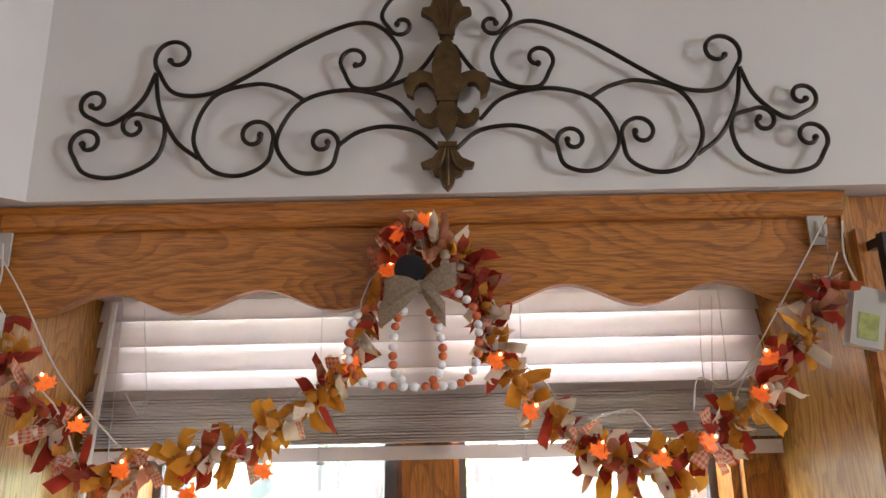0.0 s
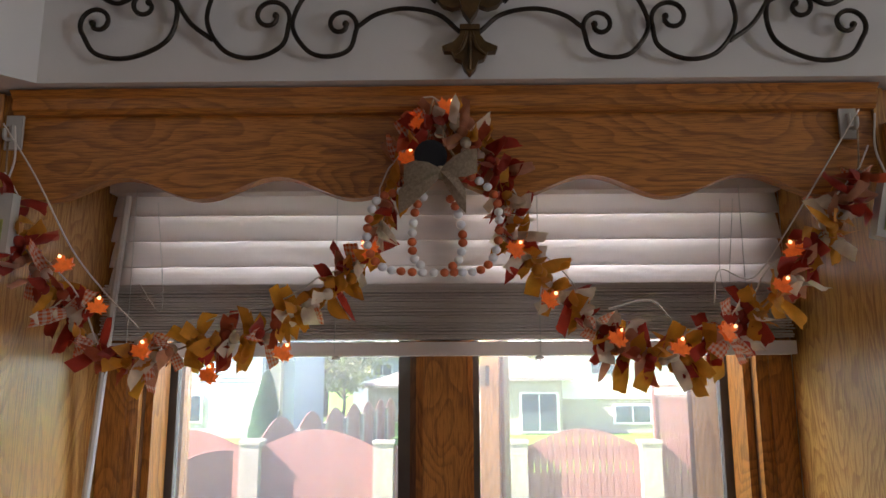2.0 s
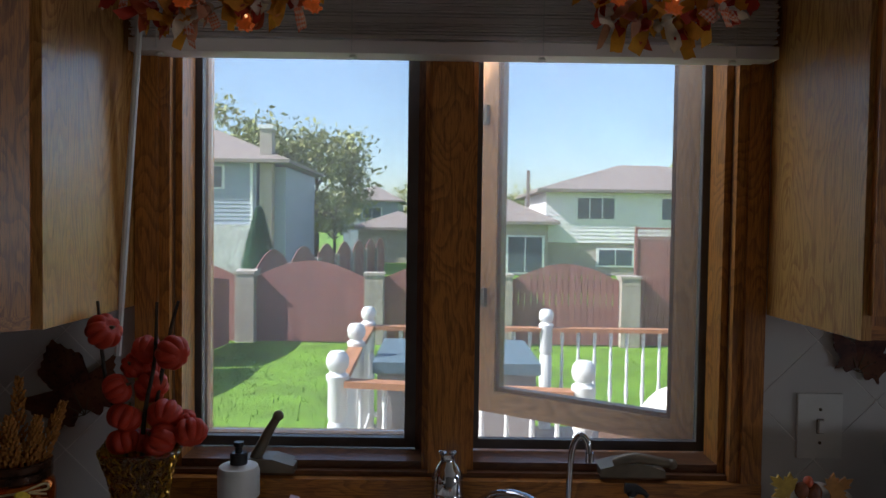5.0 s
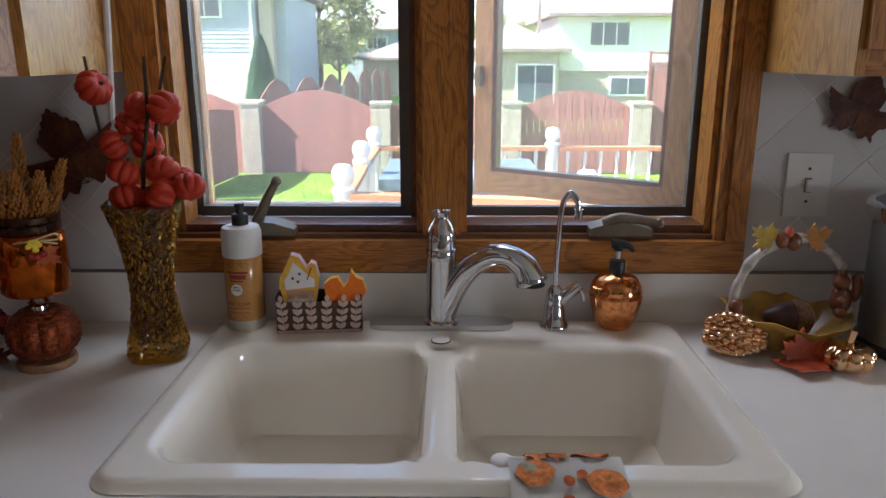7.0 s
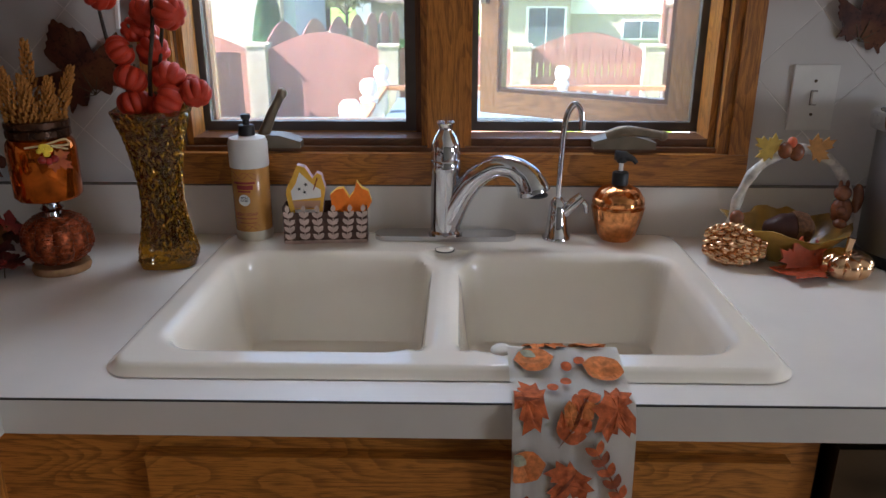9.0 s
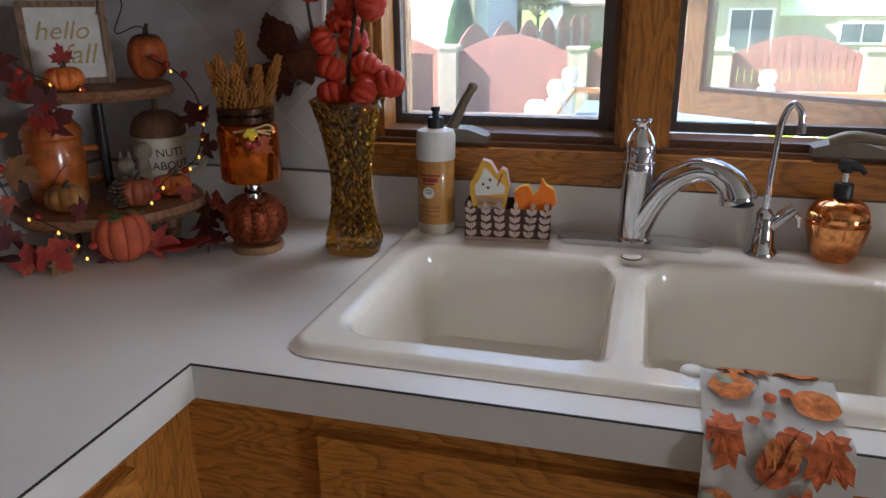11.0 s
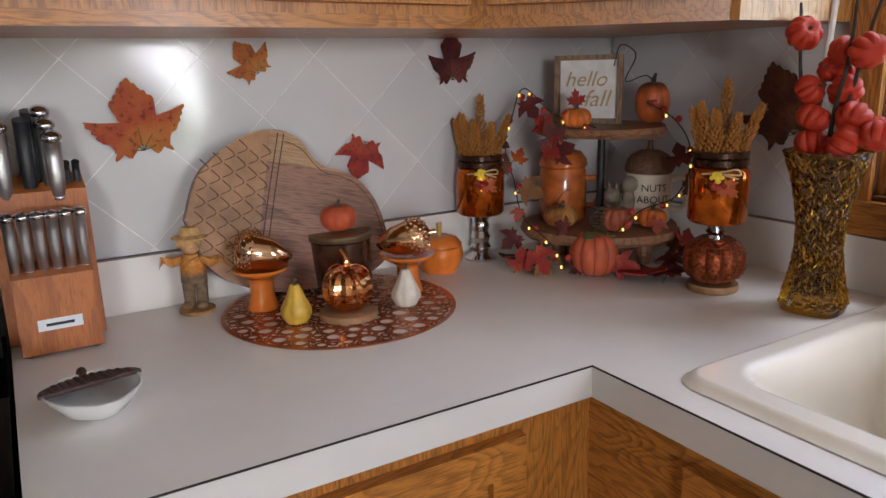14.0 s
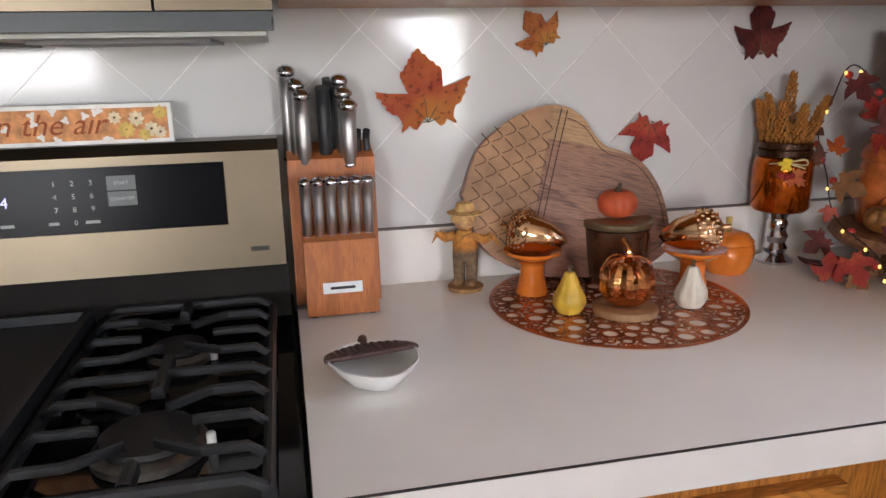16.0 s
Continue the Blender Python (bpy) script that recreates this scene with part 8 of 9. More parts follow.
def metal_acorn(x, y, z, rz, tip, label):
    a = thing("copper_acorn", label, "acorn", x, y, z, rz, group="copper acorns")
    b = lt([(0, -0.058), (0.003, -0.056), (0.012, -0.05), (0.026, -0.026), (0.031, 0.0), (0.031, 0.008)], 36)
    part("nut", place(b, pose(0, 0, 0, 0, tip, 0)), GOLDM, a, smooth=True)
    b = lt([(0.033, 0.004), (0.0355, 0.012), (0.033, 0.026), (0.022, 0.038), (0.006, 0.044), (0.005, 0.055), (0, 0.056)], 36)
    cp = part("cap", place(b, pose(0, 0, 0, 0, tip, 0)), GOLDM, a, smooth=True)
    nb = bm_new()
    for j in range(5):
        for i in range(16):
            t = 2 * math.pi * (i + 0.5 * (j % 2)) / 16
            zz = 0.008 + 0.007 * j
            q = np.interp(zz, [0.004, 0.012, 0.026, 0.038], [0.033, 0.0355, 0.033, 0.022])
            ball(nb, (q * 0.975 * math.cos(t), q * 0.975 * math.sin(t), zz), 0.0034, (1, 1, 1), 6, 4)
    tagged(part("cap_texture", place(nb, pose(0, 0, 0, 0, tip, 0)), GOLDM, cp, smooth=True), kind="stuff")


pedestal(0.132, -0.937, 0.047)
pedestal(0.197, -0.682, 0.05)
metal_acorn(0.132, -0.937, MZ + 0.101, 60, -80, "shiny copper acorn lying on an orange pedestal")
metal_acorn(0.197, -0.682, MZ + 0.102, 60, 78, "shiny copper acorn lying on an orange pedestal")


def gourd(x, y, label, material, h, r):
    g = thing("gourd", label, "gourd", x, y, MZ, group="small gourds")
    part("body", lt([(0, 0), (r * 0.7, 0.001), (r, h * 0.22), (r * 0.95, h * 0.4), (r * 0.62, h * 0.66), (r * 0.42, h * 0.86), (r * 0.3, h * 0.97), (0, h)], 48, wob=lambda a, k: 1 - 0.08 * (1 - abs(math.sin(4 * a)))), material, g, smooth=True)
    part("stem", tb([(0, 0, h * 0.97), (0.001, 0, h * 1.06), (0.003, 0, h * 1.12)], [0.0038, 0.003, 0.0036], 7), STEM, g)


gourd(0.238, -0.914, "small yellow gourd on the copper mat", mat("yellow_gourd", (0.6, 0.37, 0.045), 0.4, var=0.2, scale=50), 0.066, 0.026)
gourd(0.262, -0.722, "small white gourd on the copper mat", mat("white_gourd", (0.66, 0.6, 0.5), 0.45, var=0.12, scale=50), 0.066, 0.026)

cp = thing("copper_pumpkin", "faceted copper pumpkin on a round wooden base", "pumpkin", 0.258, -0.83, MZ, group="decorative pumpkins")
part("wood_base", lt([(0, 0), (0.049, 0), (0.05, 0.005), (0.048, 0.011), (0, 0.011)], 36), WOODSL, cp, "round wood slice", True)
b = place(pumpkin_body(0.043, 0.076, 9, 0.11, 27), Matrix.Translation((0, 0, 0.0105)))
part("body", b, COPPER, cp)
part("stem", tb(smooth_path([(0, 0, 0.078), (0.002, 0, 0.098), (-0.012, -0.004, 0.112)], 4), [0.006] * 5 + [0.0045] * 4, 8), COPPER, cp, smooth=True)
for k in range(5):
    a = k * 1.25
    part("tendril", tb(smooth_path([(0, 0, 0.086), (0.018 * math.cos(a), 0.018 * math.sin(a), 0.088), (0.034 * math.cos(a), 0.034 * math.sin(a), 0.078), (0.041 * math.cos(a + 0.2), 0.041 * math.sin(a + 0.2), 0.06)], 4), 0.0016, 6), COPPER, cp, smooth=True)

cj = thing("candle_jar", "dark amber lidded candle jar with a brass lid", "candle", 0.088, -0.768, MZ)
part("glass", lt([(0, 0), (0.056, 0), (0.058, 0.004), (0.058, 0.092), (0.055, 0.094), (0, 0.094)], 40), mat("dark_amber_glass", (0.09, 0.035, 0.018), 0.1, 0.4, var=0.5, scale=40, bump=0.3, bscale=60, coat=0.6), cj, smooth=True)
part("lid", lt([(0.059, 0.0945), (0.061, 0.097), (0.061, 0.105), (0.058, 0.108), (0, 0.108)], 40), mat("aged_brass", (0.3, 0.23, 0.13), 0.4, 0.8, var=0.2, scale=30), cj, "brass lid", True)
small_pumpkin("lid_pumpkin", "small matte orange pumpkin on the candle lid", 0.088, -0.768, MZ + 0.1085, 0.034, 0.05, mat("matte_orange", (0.58, 0.1, 0.035), 0.55, var=0.2, scale=40), 9, depth=0.07)
lb = thing("pumpkin_bowl", "orange glazed lidded pumpkin dish", "pumpkin dish", 0.1, -0.556, CT + 0.0005, group="decorative pumpkins")
part("body", lt([(0, 0), (0.036, 0), (0.046, 0.018), (0.049, 0.036), (0.047, 0.05), (0.044, 0.053), (0, 0.053)], 48, wob=lambda a, k: 1 - 0.05 * (1 - abs(math.sin(4 * a)))), ORANGE, lb, smooth=True)
part("lid", lt([(0.046, 0.0545), (0.046, 0.058), (0.036, 0.07), (0.018, 0.075), (0.006, 0.073), (0, 0.073)], 48, wob=lambda a, k: 1 - 0.05 * (1 - abs(math.sin(4 * a)))), ORANGE, lb, smooth=True)
part("stem", tb([(0, 0, 0.07), (0.001, 0, 0.085), (0.0, 0, 0.1)], [0.006, 0.0048, 0.0062], 10), mat("olive_gold_stem", (0.45, 0.3, 0.06), 0.35, coat=0.3), lb, smooth=True)

# scarecrow doll
b = bm_new()
lathe(b, [(0, 0), (0.03, 0), (0.031, 0.006), (0, 0.008)], 24)
for s in (-1, 1):
    ball(b, (s * 0.012, -0.006, 0.014), 0.01, (1, 1.4, 0.7), 10, 8)
    tube(b, [(s * 0.011, 0, 0.014), (s * 0.011, 0, 0.06)], [0.0095, 0.011], 10)
    tube(b, [(s * 0.016, 0, 0.094), (s * 0.034, -0.002, 0.088), (s * 0.046, -0.004, 0.096)], [0.0085, 0.008, 0.0065], 8)
    for k in range(5):
        tube(b, [(s * 0.045, -0.004, 0.096), (s * (0.052 + 0.002 * k), -0.006 + 0.003 * k, 0.1 - 0.006 * k)], [0.002, 0.001], 4)
tube(b, [(0, 0, 0.055), (0, 0, 0.085), (0, 0, 0.104)], [0.022, 0.021, 0.013], 14)
ball(b, (0, -0.002, 0.122), 0.0185, (1, 0.95, 1.05), 14, 10)
lathe(b, [(0.03, 0.132), (0.031, 0.134), (0.018, 0.138), (0.014, 0.15), (0, 0.154)], 18)
for k in range(22):
    a = math.pi * (0.75 + 1.5 * k / 21)
    tube(b, [(0.016 * math.sin(a), -0.016 * abs(math.cos(a)), 0.132), (0.024 * math.sin(a), -0.017 * abs(math.cos(a)), 0.114 + 0.004 * (k % 3))], [0.0022, 0.0012], 4)


def doll_mat():
    m, n, l, bs = node_mat("straw_and_cloth")
    tc, sp2 = n.new("ShaderNodeTexCoord"), n.new("ShaderNodeSeparateXYZ")
    l.new(tc.outputs["Object"], sp2.inputs[0])
    c = ramp_of(n, l, mathn(n, l, "MULTIPLY", sp2.outputs[2], 6.4), [(0.05, (0.35, 0.22, 0.1)), (0.12, (0.2, 0.15, 0.1)), (0.42, (0.16, 0.12, 0.09)), (0.5, (0.5, 0.22, 0.05)), (0.66, (0.55, 0.3, 0.08)), (0.72, (0.6, 0.42, 0.24)), (0.9, (0.58, 0.44, 0.2))])
    v = coords(n, l, 1.0)
    c = mixc(n, l, 0.5, c, ramp_of(n, l, noise_of(n, l, v, 110, 4), [(0.35, (0.12, 0.06, 0.02)), (0.65, (0.75, 0.5, 0.25))]), "OVERLAY")
    l.new(c, bs.inputs["Base Color"])
    bs.inputs["Roughness"].default_value = 0.9
    bump_of(n, l, bs, noise_of(n, l, v, 500, 3), 0.4, 0.001)
    return m


sd = tagged(part("scarecrow_doll", b, doll_mat(), smooth=True), "straw-haired scarecrow doll standing on a wooden disc", "doll")
sd.matrix_basis = pose(0.075, -1.037, CT + 0.0005, 0, 0, 62)

# acorn-shaped cutting board leaning on the tiles
cb = thing("cutting_board", "acorn-shaped acacia board with carved cap, leaning on the tiles", "cutting board")
LIGHTW = oak("acacia_light", "y", (0.2, 0.1, 0.045), (0.5, 0.3, 0.15), 0.5, 0.1, 6)
DARKW = oak("acacia_dark", "y", (0.06, 0.026, 0.018), (0.26, 0.115, 0.065), 0.5, 0.1, 9)
MIDW = oak("acacia_streaked", "y", (0.045, 0.02, 0.016), (0.3, 0.145, 0.085), 0.5, 0.1, 5)
BOARD = Matrix.Translation((0.058, -0.832, 1.072)) @ Matrix.Rotation(radians(-11), 4, "Y") @ Matrix.Rotation(radians(-14), 4, "X")


OUT = [(-0.205, -0.048), (-0.192, 0.03), (-0.15, 0.086), (-0.105, 0.12), (-0.06, 0.133), (-0.02, 0.122), (0.01, 0.095), (0.036, 0.081), (0.07, 0.078), (0.11, 0.064), (0.152, 0.022), (0.18, -0.04), (0.182, -0.075), (0.13, -0.12), (0.04, -0.147), (-0.06, -0.158), (-0.15, -0.13)]
ring = smooth_path([(p[0], p[1], 0) for p in OUT + OUT[:1]], 6)[:-1]
for z0, z1, m_ in ((-0.2, -0.05, DARKW), (-0.0496, 0.075, DARKW), (0.0754, 0.2, LIGHTW)):
    poly = clip_poly([(p.x, p.y) for p in ring], -1, 1, z0, z1)
    o = part("stave", pr(poly, 0.0, 0.018, "x"), m_ if z0 != -0.0496 else MIDW, cb, bevel=0.0012)
    o.matrix_basis = BOARD
BURN = mat("burnt_carving", (0.05, 0.022, 0.012), 0.7)
poly = clip_poly([(p.x, p.y) for p in ring], -1, -0.075, -0.2, 0.2)
b = prism(bm_new(), [(p[0] * 0.985 - 0.001, p[1] * 0.985) for p in poly], 0.0185, 0.0195, "x")
o = part("cap_field", b, mat("acacia_cap", (0.32, 0.17, 0.085), 0.55, var=0.35, scale=16, bump=0.2), cb, "carved acorn cap")
o.matrix_basis = BOARD
for i in range(6):
    for j in range(9):
        y0, z0 = -0.185 + 0.021 * i, -0.135 + 0.03 * j + (0.015 if i % 2 else 0)
        if not (-0.13 - 0.2 * (y0 + 0.09) < z0 < 0.11 + 0.55 * (y0 + 0.09)):
            continue
        o = part("carved_line", tb(smooth_path([(0.0198, y0 - 0.006, z0 - 0.012), (0.0198, y0 + 0.01, z0), (0.0198, y0 - 0.006, z0 + 0.013)], 4), 0.0009, 4), BURN, cb)
        o.matrix_basis = BOARD
for y0 in (-0.066, -0.055):
    o = part("carved_line", tb(smooth_path([(0.0184, y0 - 0.004, -0.152), (0.0184, y0, 0.0), (0.0184, y0 + 0.006, 0.128)], 6), 0.0011, 4), BURN, cb)
    o.matrix_basis = BOARD
inner = [(0.0184, p.x * 0.9 + 0.006, p.y * 0.86) for p in ring]
o = part("carved_line", tb([p for p in inner if p[1] > -0.05][0:60], 0.0008, 4), BURN, cb)
o.matrix_basis = BOARD

# ---- knife block, dish ----
kb = thing("knife_block", "warm brown wooden knife block full of steel knives", "knife block", 0.07, -1.252, CT + 0.0005)
KW = oak("cherry_block", "z", (0.26, 0.065, 0.012), (0.42, 0.125, 0.022), 0.5, 0.0, 7)
part("rear_block", pr([(-0.06, 0.004), (0.03, 0.004), (0.012, 0.235), (-0.052, 0.255)], -0.07, 0.066, "y"), KW, kb, bevel=0.003)
part("front_block", pr([(0.031, 0.004), (0.092, 0.004), (0.085, 0.12), (0.022, 0.13)], -0.055, 0.055, "y"), KW, kb, bevel=0.003)
for y in (-0.045, 0.045):
    part("foot", lt([(0, 0), (0.006, 0), (0.006, 0.0042), (0, 0.0042)], 10, (0.08, y, 0)), BLACKPLASTIC, kb)
lbp = part("label_plate", place(bx(-0.03, 0.03, -0.0012, 0.0, -0.0085, 0.0085), Matrix.Translation((0.0912, 0.0, 0.048)) @ pose(0, 0, 0, -3, 0, 90))  , mat("satin_plate", (0.68, 0.68, 0.68), 0.4, 0.3), kb, "silver maker's plate")
part("print_bar", place(bx(-0.019, 0.019, -0.0004, 0.0, -0.0022, 0.0022), Matrix.Translation((0.0926, 0.0, 0.048)) @ pose(0, 0, 0, -3, 0, 90)), BLACKINK, lbp)
KSTEEL = mat("satin_knife_steel", (0.55, 0.54, 0.53), 0.36, 1.0, var=0.08, scale=30)


def knife(x, y, z, L, r, lean, label, black=False):
    k = part("knife_handle", tb(smooth_path([(0, 0, 0), (0.003, 0, L * 0.35), (-0.002, 0, L * 0.75), (0.004, 0, L)], 5), [r * (0.82 + 0.012 * i) for i in range(16)], 10), BLACKPLASTIC if black else KSTEEL, kb, label, True)
    k.matrix_basis = pose(x, y, z, 0, lean, 0)
    if not black:
        part("end_cap", bl((0.003, 0, L), r * 1.15, (1.1, 1, 0.7), 12, 8), CHROME, k, smooth=True)
        part("bolster", bl((0, 0, 0.002), r * 0.95, (1, 1, 0.6), 10, 8), CHROME, k, smooth=True)


for i in range(6):
    knife(0.055, -0.047 + 0.0188 * i, 0.122, 0.092, 0.0088, 14, "steel steak knife handle")
for y, x, z, L in ((-0.062, -0.035, 0.23, 0.14), (-0.05, -0.018, 0.225, 0.125), (-0.042, 0.0, 0.22, 0.115), (0.018, -0.03, 0.235, 0.12), (0.022, -0.012, 0.228, 0.108), (0.028, 0.004, 0.222, 0.096)):
    knife(x, y, z, L, 0.0135, 8, "steel knife handle")
knife(-0.012, -0.008, 0.225, 0.12, 0.012, 6, "black scissor handle", True)
knife(-0.03, 0.002, 0.232, 0.125, 0.01, 6, "black scissor handle", True)
for y in (0.044, 0.058):
    knife(-0.02, y, 0.225, 0.05, 0.006, 6, "black tool handle", True)

dsh = thing("acorn_dish", "white acorn-shaped dish with a brown textured cap", "dish", 0.4, -1.235, CT + 0.0005, 100)
dsh.scale = (0.74, 0.74, 0.85)
WCER = mat("white_ceramic", (0.74, 0.72, 0.68), 0.15, var=0.03, scale=20, coat=0.4)
shape = lambda a, k: (1 + 0.28 * max(0, -math.sin(a)) ** 6 + 0.02 * math.sin(7 * a)) * (0.92 + 0.1 * abs(math.cos(a)))
part("bowl", lt([(0, 0.0), (0.038, 0.0), (0.052, 0.008), (0.07, 0.028), (0.076, 0.038), (0.073, 0.039), (0.064, 0.028), (0.045, 0.011), (0, 0.006)], 44, wob=shape), WCER, dsh, smooth=True)
CAPB = mat("brown_knobbly_glaze", (0.05, 0.022, 0.016), 0.5, var=0.4, scale=80, bump=0.8, bscale=160)
cap = []
for i in range(25):
    a = math.pi * i / 24
    cap.append((0.082 * math.cos(a), 0.006 + 0.06 * math.sin(a) ** 0.8))
b = pr(cap, 0.0, 0.007)
cpp = part("cap", place(b, Matrix.Translation((0, 0.0, 0.036)) @ pose(0, 0, 0, -6, 0, 0)), CAPB, dsh, "brown textured acorn cap", bevel=0.003)
b = bm_new()
for i in range(11):
    for j in range(6):
        x, y = -0.065 + 0.013 * i, 0.012 + 0.0095 * j + (0.004 if i % 2 else 0)
        if (x / 0.08) ** 2 + ((y - 0.006) / 0.06) ** 2 < 0.86:
            ball(b, (x, y, 0.0435 - 0.1 * y), 0.0042, (1.2, 0.9, 0.4), 6, 4)
tagged(part("cap_texture", b, CAPB, cpp), kind="stuff")
part("stalk", tb([(0.0, 0.06, 0.036), (0.002, 0.078, 0.038)], [0.006, 0.009], 8), CAPB, dsh, smooth=True)

# ---- stove ----
SY_A, SY_B = -1.332, -2.094
rn = thing("gas_range", "stainless and black gas range with cast-iron grates", "stove")
part("body", bx(0.03, 0.64, SY_B, SY_A, 0.05, 0.895), STEEL, rn)
part("cooktop", bx(0.03, 0.675, SY_B - 0.0, SY_A + 0.004, 0.8955, 0.916), BLACK, rn, bevel=0.004)
part("front_lip", bx(0.6755, 0.69, SY_B, SY_A, 0.86, 0.914), STEEL, rn, bevel=0.004)
part("oven_door", bx(0.6405, 0.675, SY_B + 0.01, SY_A - 0.01, 0.2, 0.75), BLACK, rn, bevel=0.005)
for i in range(5):
    y = SY_A - 0.1 - 0.14 * i
    part("knob", place(lt([(0, 0), (0.024, 0), (0.022, 0.03), (0, 0.031)], 20), Matrix.Translation((0.641, y, 0.81)) @ pose(0, 0, 0, 0, 90, 0)), STEEL, rn, smooth=True)
part("backguard_base", pr([(0.03, 0.9165), (0.135, 0.9165), (0.115, 0.95), (0.1, 0.99), (0.03, 0.99)], SY_B, SY_A, "y"), BLACK, rn, bevel=0.005)
bgm = STEEL
bg = part("backguard", pr([(0.022, 0.9905), (0.104, 0.9905), (0.086, 1.168), (0.075, 1.184), (0.022, 1.184)], SY_B, SY_A - 0.002, "y"), bgm, rn, "stainless control panel", bevel=0.005)
TILTP = math.degrees(math.atan2(0.018, 0.178))


def on_panel(y, z, off):
    return Matrix.Translation((0.104 - (z - 0.9905) * 0.018 / 0.178 + off, y, z)) @ pose(0, 0, 0, 0, -TILTP, 0) @ pose(0, 0, 0, 90, 0, 90)


DGL = mat("dark_display_glass", (0.006, 0.006, 0.007), 0.2, var=0.2, scale=10, bump=0.0)
DGL.node_tree.nodes["Principled BSDF"].inputs["Specular IOR Level"].default_value = 0.05
dsp = part("display", place(bx(-0.28, 0.28, -0.048, 0.048, 0.0, 0.0016), on_panel(-1.696, 1.106, 0.0004)), DGL, bg, "black glass display")
KEY = mat("grey_key_print", (0.32, 0.32, 0.31), 0.5)
BLUE = mat("display_digits", (0.3, 0.3, 0.9), 0.5, emit=0.15, emit_col=(0.4, 0.38, 1.0))
for r, row in enumerate(("123", "456", "789")):
    for c, ch in enumerate(row):
        text_part("key", ch, 0.011, KEY, on_panel(-1.655 + 0.025 * c, 1.132 - 0.019 * r, 0.0024), dsp, 0.0002)
text_part("key", "0", 0.011, KEY, on_panel(-1.63, 1.075, 0.0024), dsp, 0.0002)
for y, w in ((-1.66, 0.014), (-1.607, 0.02), (-1.722, 0.018)):
    part("key_caption", place(bx(-w / 2, w / 2, -0.0022, 0.0022, 0.0, 0.0004), on_panel(y, 1.075, 0.0022)), KEY, dsp)
KEYP = mat("grey_key_panel", (0.1, 0.105, 0.1), 0.4)
for z, w in ((1.13, "START"), (1.107, "CLEAR/OFF")):
    part("key_pad", place(bx(-0.02, 0.02, -0.0105, 0.0105, 0.0, 0.0006), on_panel(-1.563, z, 0.0022)), KEYP, dsp)
    text_part("key", w, 0.0068, KEY, on_panel(-1.563, z, 0.0032), dsp, 0.0002)
text_part("clock_digits", "34", 0.021, BLUE, on_panel(-1.728, 1.108, 0.0026), dsp, 0.0002)
part("maker_mark", place(bx(-0.014, 0.014, -0.0035, 0.0035, 0.0, 0.0005), on_panel(-1.372, 1.018, 0.0004)), BLACKINK, bg)

GZ0 = 0.917


def iron_bar(pts, w=0.0075, h=0.0095):
    """A cast bar along a line, flat-sided with a crowned top."""
    b = bm_new()
    pts = [Vector(p) for p in pts]
    rings = []
    for i, p in enumerate(pts):
        d = pts[min(i + 1, len(pts) - 1)] - pts[max(i - 1, 0)]
        side = Vector((-d.y, d.x, 0)).normalized() * w / 2
        rings.append([b.verts.new(q) for q in (p - side * 1.15 - Vector((0, 0, h)), p - side - Vector((0, 0, h * 0.22)), p - side * 0.45, p + side * 0.45, p + side - Vector((0, 0, h * 0.22)), p + side * 1.15 - Vector((0, 0, h)))])
    for a, c in zip(rings, rings[1:]):
        for k in range(6):
            b.faces.new((a[k], a[(k + 1) % 6], c[(k + 1) % 6], c[k]))
    b.faces.new(rings[0])
    b.faces.new(rings[-1])
    return b


def grate(y0, y1):
    """A cast-iron grate: side rails on feet, three cross bars, and fingers that point to the two burners."""
    top, ym = GZ0 + 0.04, (y0 + y1) / 2
    g = part("grate", iron_bar([(0.15, y0, top - 0.012), (0.15, y0 + 0.02, top), (0.15, y1 - 0.02, top), (0.15, y1, top - 0.012)]), IRON, rn, "cast-iron grate")
    for x in (0.4, 0.645):
        part("bar", iron_bar([(x, y0, top - 0.012), (x, y0 + 0.02, top), (x, y1 - 0.02, top), (x, y1, top - 0.012)]), IRON, g)
    for y in (y0, y1):
        part("rail", iron_bar([(0.148, y, top - 0.014), (0.648, y, top - 0.014)], 0.011, 0.014), IRON, g)
        for x in (0.17, 0.4, 0.63):
            part("foot", bx(x - 0.008, x + 0.008, y - 0.007, y + 0.007, GZ0, top - 0.0285), IRON, g, bevel=0.002)
    for x0, x1 in ((0.156, 0.2), (0.355, 0.45), (0.6, 0.639)):
        part("finger", iron_bar([(x0, ym, top + 0.001), (x1, ym, top + 0.001)], 0.0125, 0.014), IRON, g)
    for xc in (0.275, 0.523):
        for s, ye in ((1, y1), (-1, y0)):
            for dx, kink in ((-0.066, 0.03), (0.0, 0.0), (0.066, -0.03)):
                end = 0.105 if kink else 0.062
                pts = [(xc + dx, ye, top - 0.014), (xc + dx, ye - s * 0.018, top), (xc + dx, ye - s * 0.06, top)]
                if kink:
                    pts += [(xc + dx + kink * 0.15, ye - s * 0.07, top), (xc + dx + kink, ye - s * end, top - 0.001)]
                else:
                    pts += [(xc + dx, ye - s * 0.075, top - 0.001)]
                part("finger", iron_bar(pts), IRON, g)


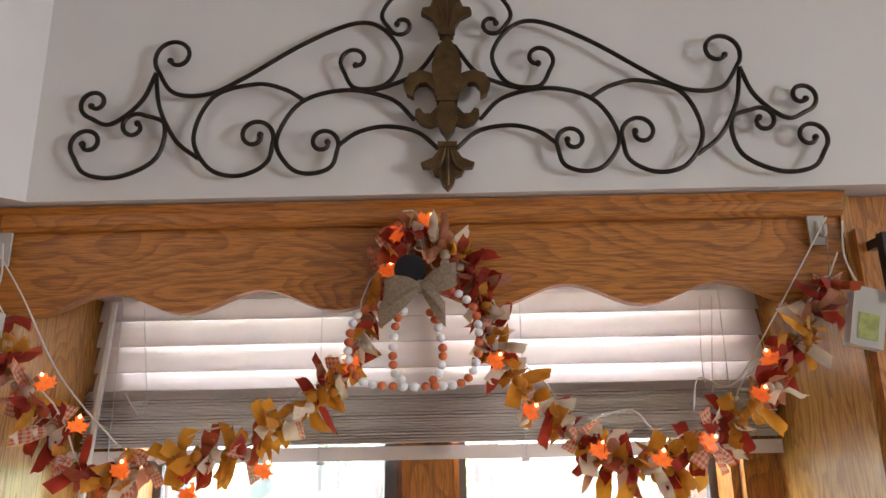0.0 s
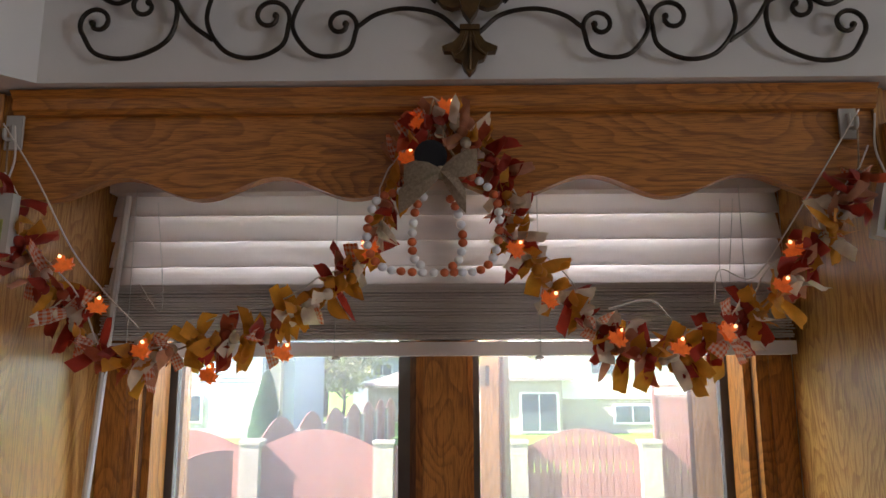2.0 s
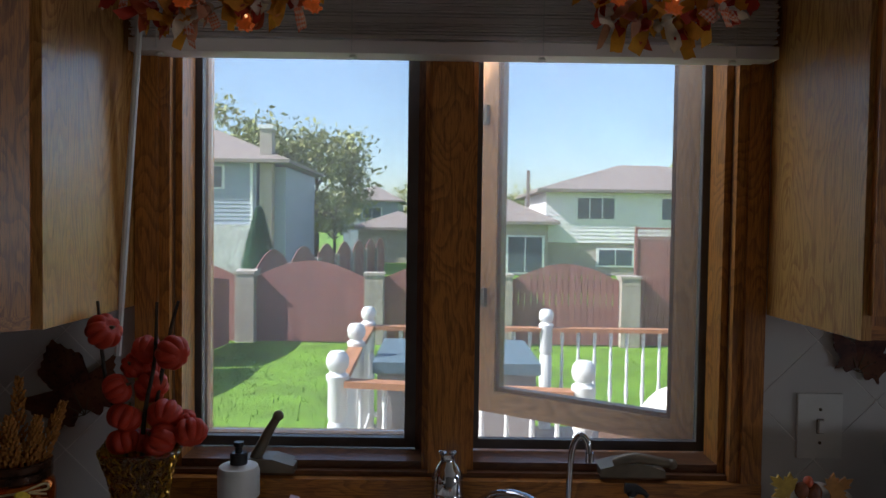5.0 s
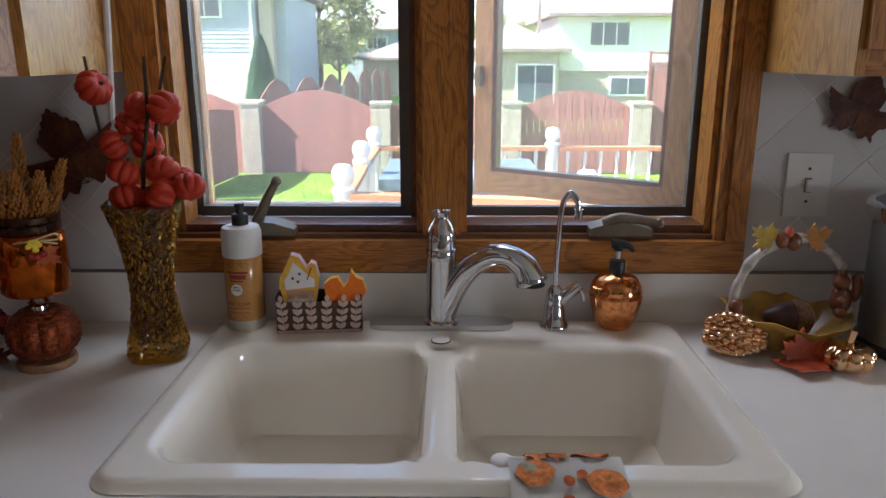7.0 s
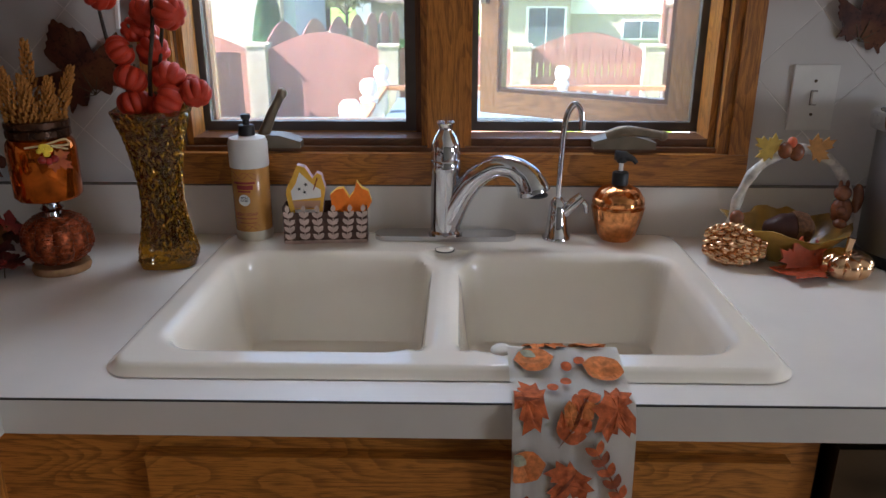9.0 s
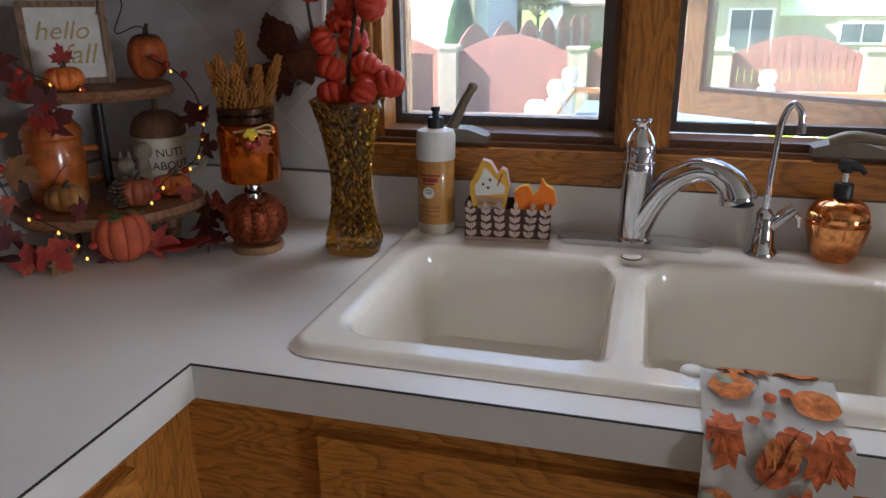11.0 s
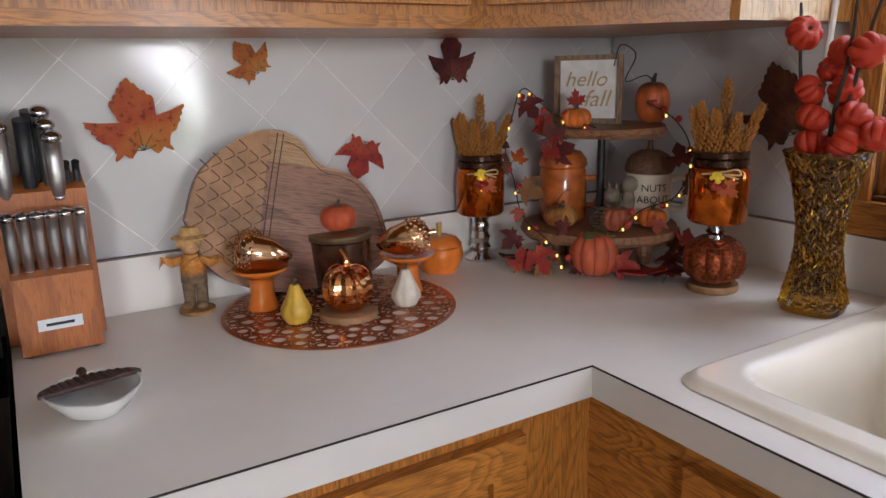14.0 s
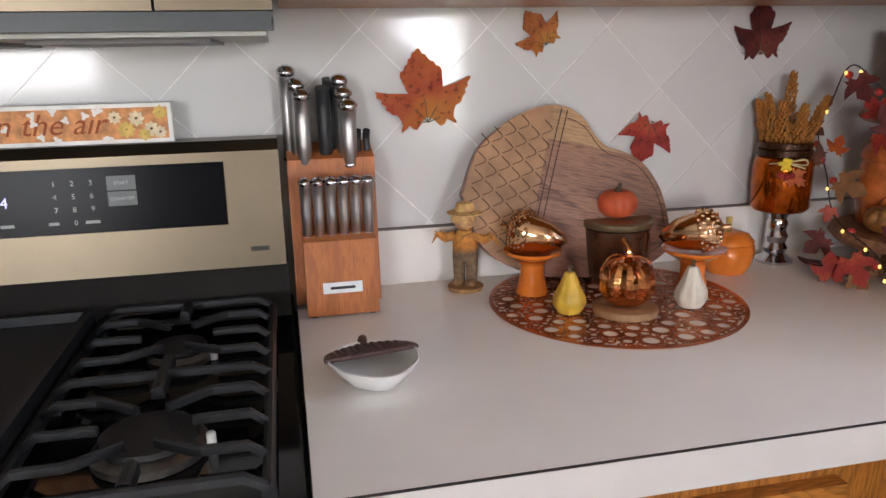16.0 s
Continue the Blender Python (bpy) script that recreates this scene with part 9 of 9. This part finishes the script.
grate(-1.6, -1.36)
grate(-2.07, -1.83)
gd = part("griddle", bx(0.16, 0.64, -1.825, -1.607, GZ0 + 0.02, GZ0 + 0.03), IRON, rn, "black centre griddle", bevel=0.003)
for a in ((0.16, 0.172, -1.825, -1.607), (0.628, 0.64, -1.825, -1.607), (0.172, 0.628, -1.825, -1.813), (0.172, 0.628, -1.619, -1.607)):
    part("griddle_wall", bx(*a, GZ0 + 0.0305, GZ0 + 0.044), IRON, gd, bevel=0.003)
for x, y, r in ((0.275, -1.48, 0.036), (0.515, -1.48, 0.05), (0.275, -1.95, 0.036), (0.515, -1.95, 0.045)):
    bn = part("burner_ring", lt([(r * 1.15, 0), (r * 1.15, 0.008), (r, 0.014), (0, 0.014)], 36, (x, y, GZ0)), mat("burner_metal", (0.12, 0.105, 0.09), 0.4, 0.9, var=0.3, scale=40) if "burner_metal" not in bpy.data.materials else bpy.data.materials["burner_metal"], rn, "metal burner ring", True)
    part("burner_cap", lt([(r * 0.98, 0.0145), (r, 0.017), (r * 0.96, 0.022), (0, 0.023)], 36, (x, y, GZ0)), IRON, bn, "black burner cap", True)
    part("igniter", lt([(0.005, 0), (0.005, 0.018), (0.003, 0.02), (0, 0.02)], 10, (x + 0.01, y + r * 1.22, GZ0)), WHITEPLASTIC, bn, smooth=True)

# sign on the range
sn = thing("range_sign", "long orange and white autumn sign with script lettering", "sign", 0.05, -1.486, 1.1845)
part("board", bx(-0.012, 0.012, -0.52, 0.0, 0.0, 0.058), WHITEINK, sn, bevel=0.001)
part("panel", bx(0.0122, 0.0132, -0.512, -0.006, 0.006, 0.052), mat("washed_orange", (0.62, 0.27, 0.11), 0.7, var=0.35, scale=70), sn)
text_part("script", "in the air", 0.044, mat("rust_script", (0.3, 0.07, 0.02), 0.7), Matrix.Translation((0.0134, -0.175, 0.029)) @ pose(0, 0, 0, 90, 0, 90), sn, 0.0004, shear=0.35)
rg = random.Random(17)
PETAL = [mat("cream_petal", (0.72, 0.6, 0.4), 0.7, var=0.2, scale=90), mat("yellow_petal", (0.66, 0.45, 0.12), 0.7, var=0.2, scale=90), mat("white_dot", (0.76, 0.72, 0.68), 0.7)]
for i in range(34):
    y, z = rg.uniform(-0.5, -0.09), rg.choice((rg.uniform(0.006, 0.014), rg.uniform(0.042, 0.05), rg.uniform(0.01, 0.048)))
    b = bm_new()
    a = rg.uniform(0, 6.28)
    prism(b, [(y + 0.005 * (1 + 0.35 * math.cos(3 * t + a)) * math.cos(t), z + 0.005 * (1 + 0.35 * math.cos(3 * t + a)) * math.sin(t)) for t in [math.pi * j / 9 for j in range(18)]], 0.0132, 0.0133 + 0.00003 * i, "x")
    part("dot", b, PETAL[2], sn)
for y, z, r, m_ in ((-0.065, 0.02, 0.013, 1), (-0.05, 0.036, 0.012, 0), (-0.03, 0.02, 0.012, 0), (-0.016, 0.044, 0.011, 1), (-0.018, 0.015, 0.01, 0), (-0.08, 0.038, 0.01, 0), (-0.04, 0.012, 0.01, 1)):
    for k in range(8):
        a = 2 * math.pi * k / 8
        part("petal", pr(leaf_poly(y, z, r, r * 0.28, a), 0.0132, 0.0144 + 0.00006 * k + 0.00035 * m_, "x"), PETAL[m_], sn)
    part("flower_heart", place(lt([(0, 0), (r * 0.28, 0), (0, 0.001)], 10), Matrix.Translation((0.0143, y, z)) @ pose(0, 0, 0, 0, 90, 0)), STEM, sn)

# microwave above the range
mw = thing("microwave", "stainless over-range microwave with a dark vent strip", "microwave")
part("case", bx(0.0045, 0.36, SY_B, SY_A + 0.006, 1.3455, 1.76), BLACKPLASTIC, mw)
part("door", bx(0.3605, 0.4, SY_B + 0.2, SY_A - 0.115, 1.353, 1.755), STEEL, mw, bevel=0.004)
part("door", bx(0.3605, 0.4, SY_A - 0.112, SY_A + 0.006, 1.353, 1.755), STEEL, mw, bevel=0.004)
part("vent", bx(0.3605, 0.396, SY_B, SY_A + 0.004, 1.333, 1.352), mat("dark_vent", (0.03, 0.035, 0.035), 0.4), mw, "dark vent strip", bevel=0.003)
part("base_plate", bx(0.02, 0.36, SY_B, SY_A - 0.003, 1.328, 1.345), mat("white_filter", (0.5, 0.5, 0.46), 0.5), mw, "pale underside with filters", bevel=0.003)
for y in (-1.5, -1.75):
    part("filter", bx(0.06, 0.3, y - 0.1, y + 0.1, 1.323, 1.3278), GREYMETAL, mw, bevel=0.002)
uc = thing("hood_cabinet", "honey oak wall cabinet above the microwave", "cabinet", group="wall cabinets")
part("body", bx(0.0, 0.32, SY_B, SY_A, 1.762, UZ1), OAK_Z, uc)
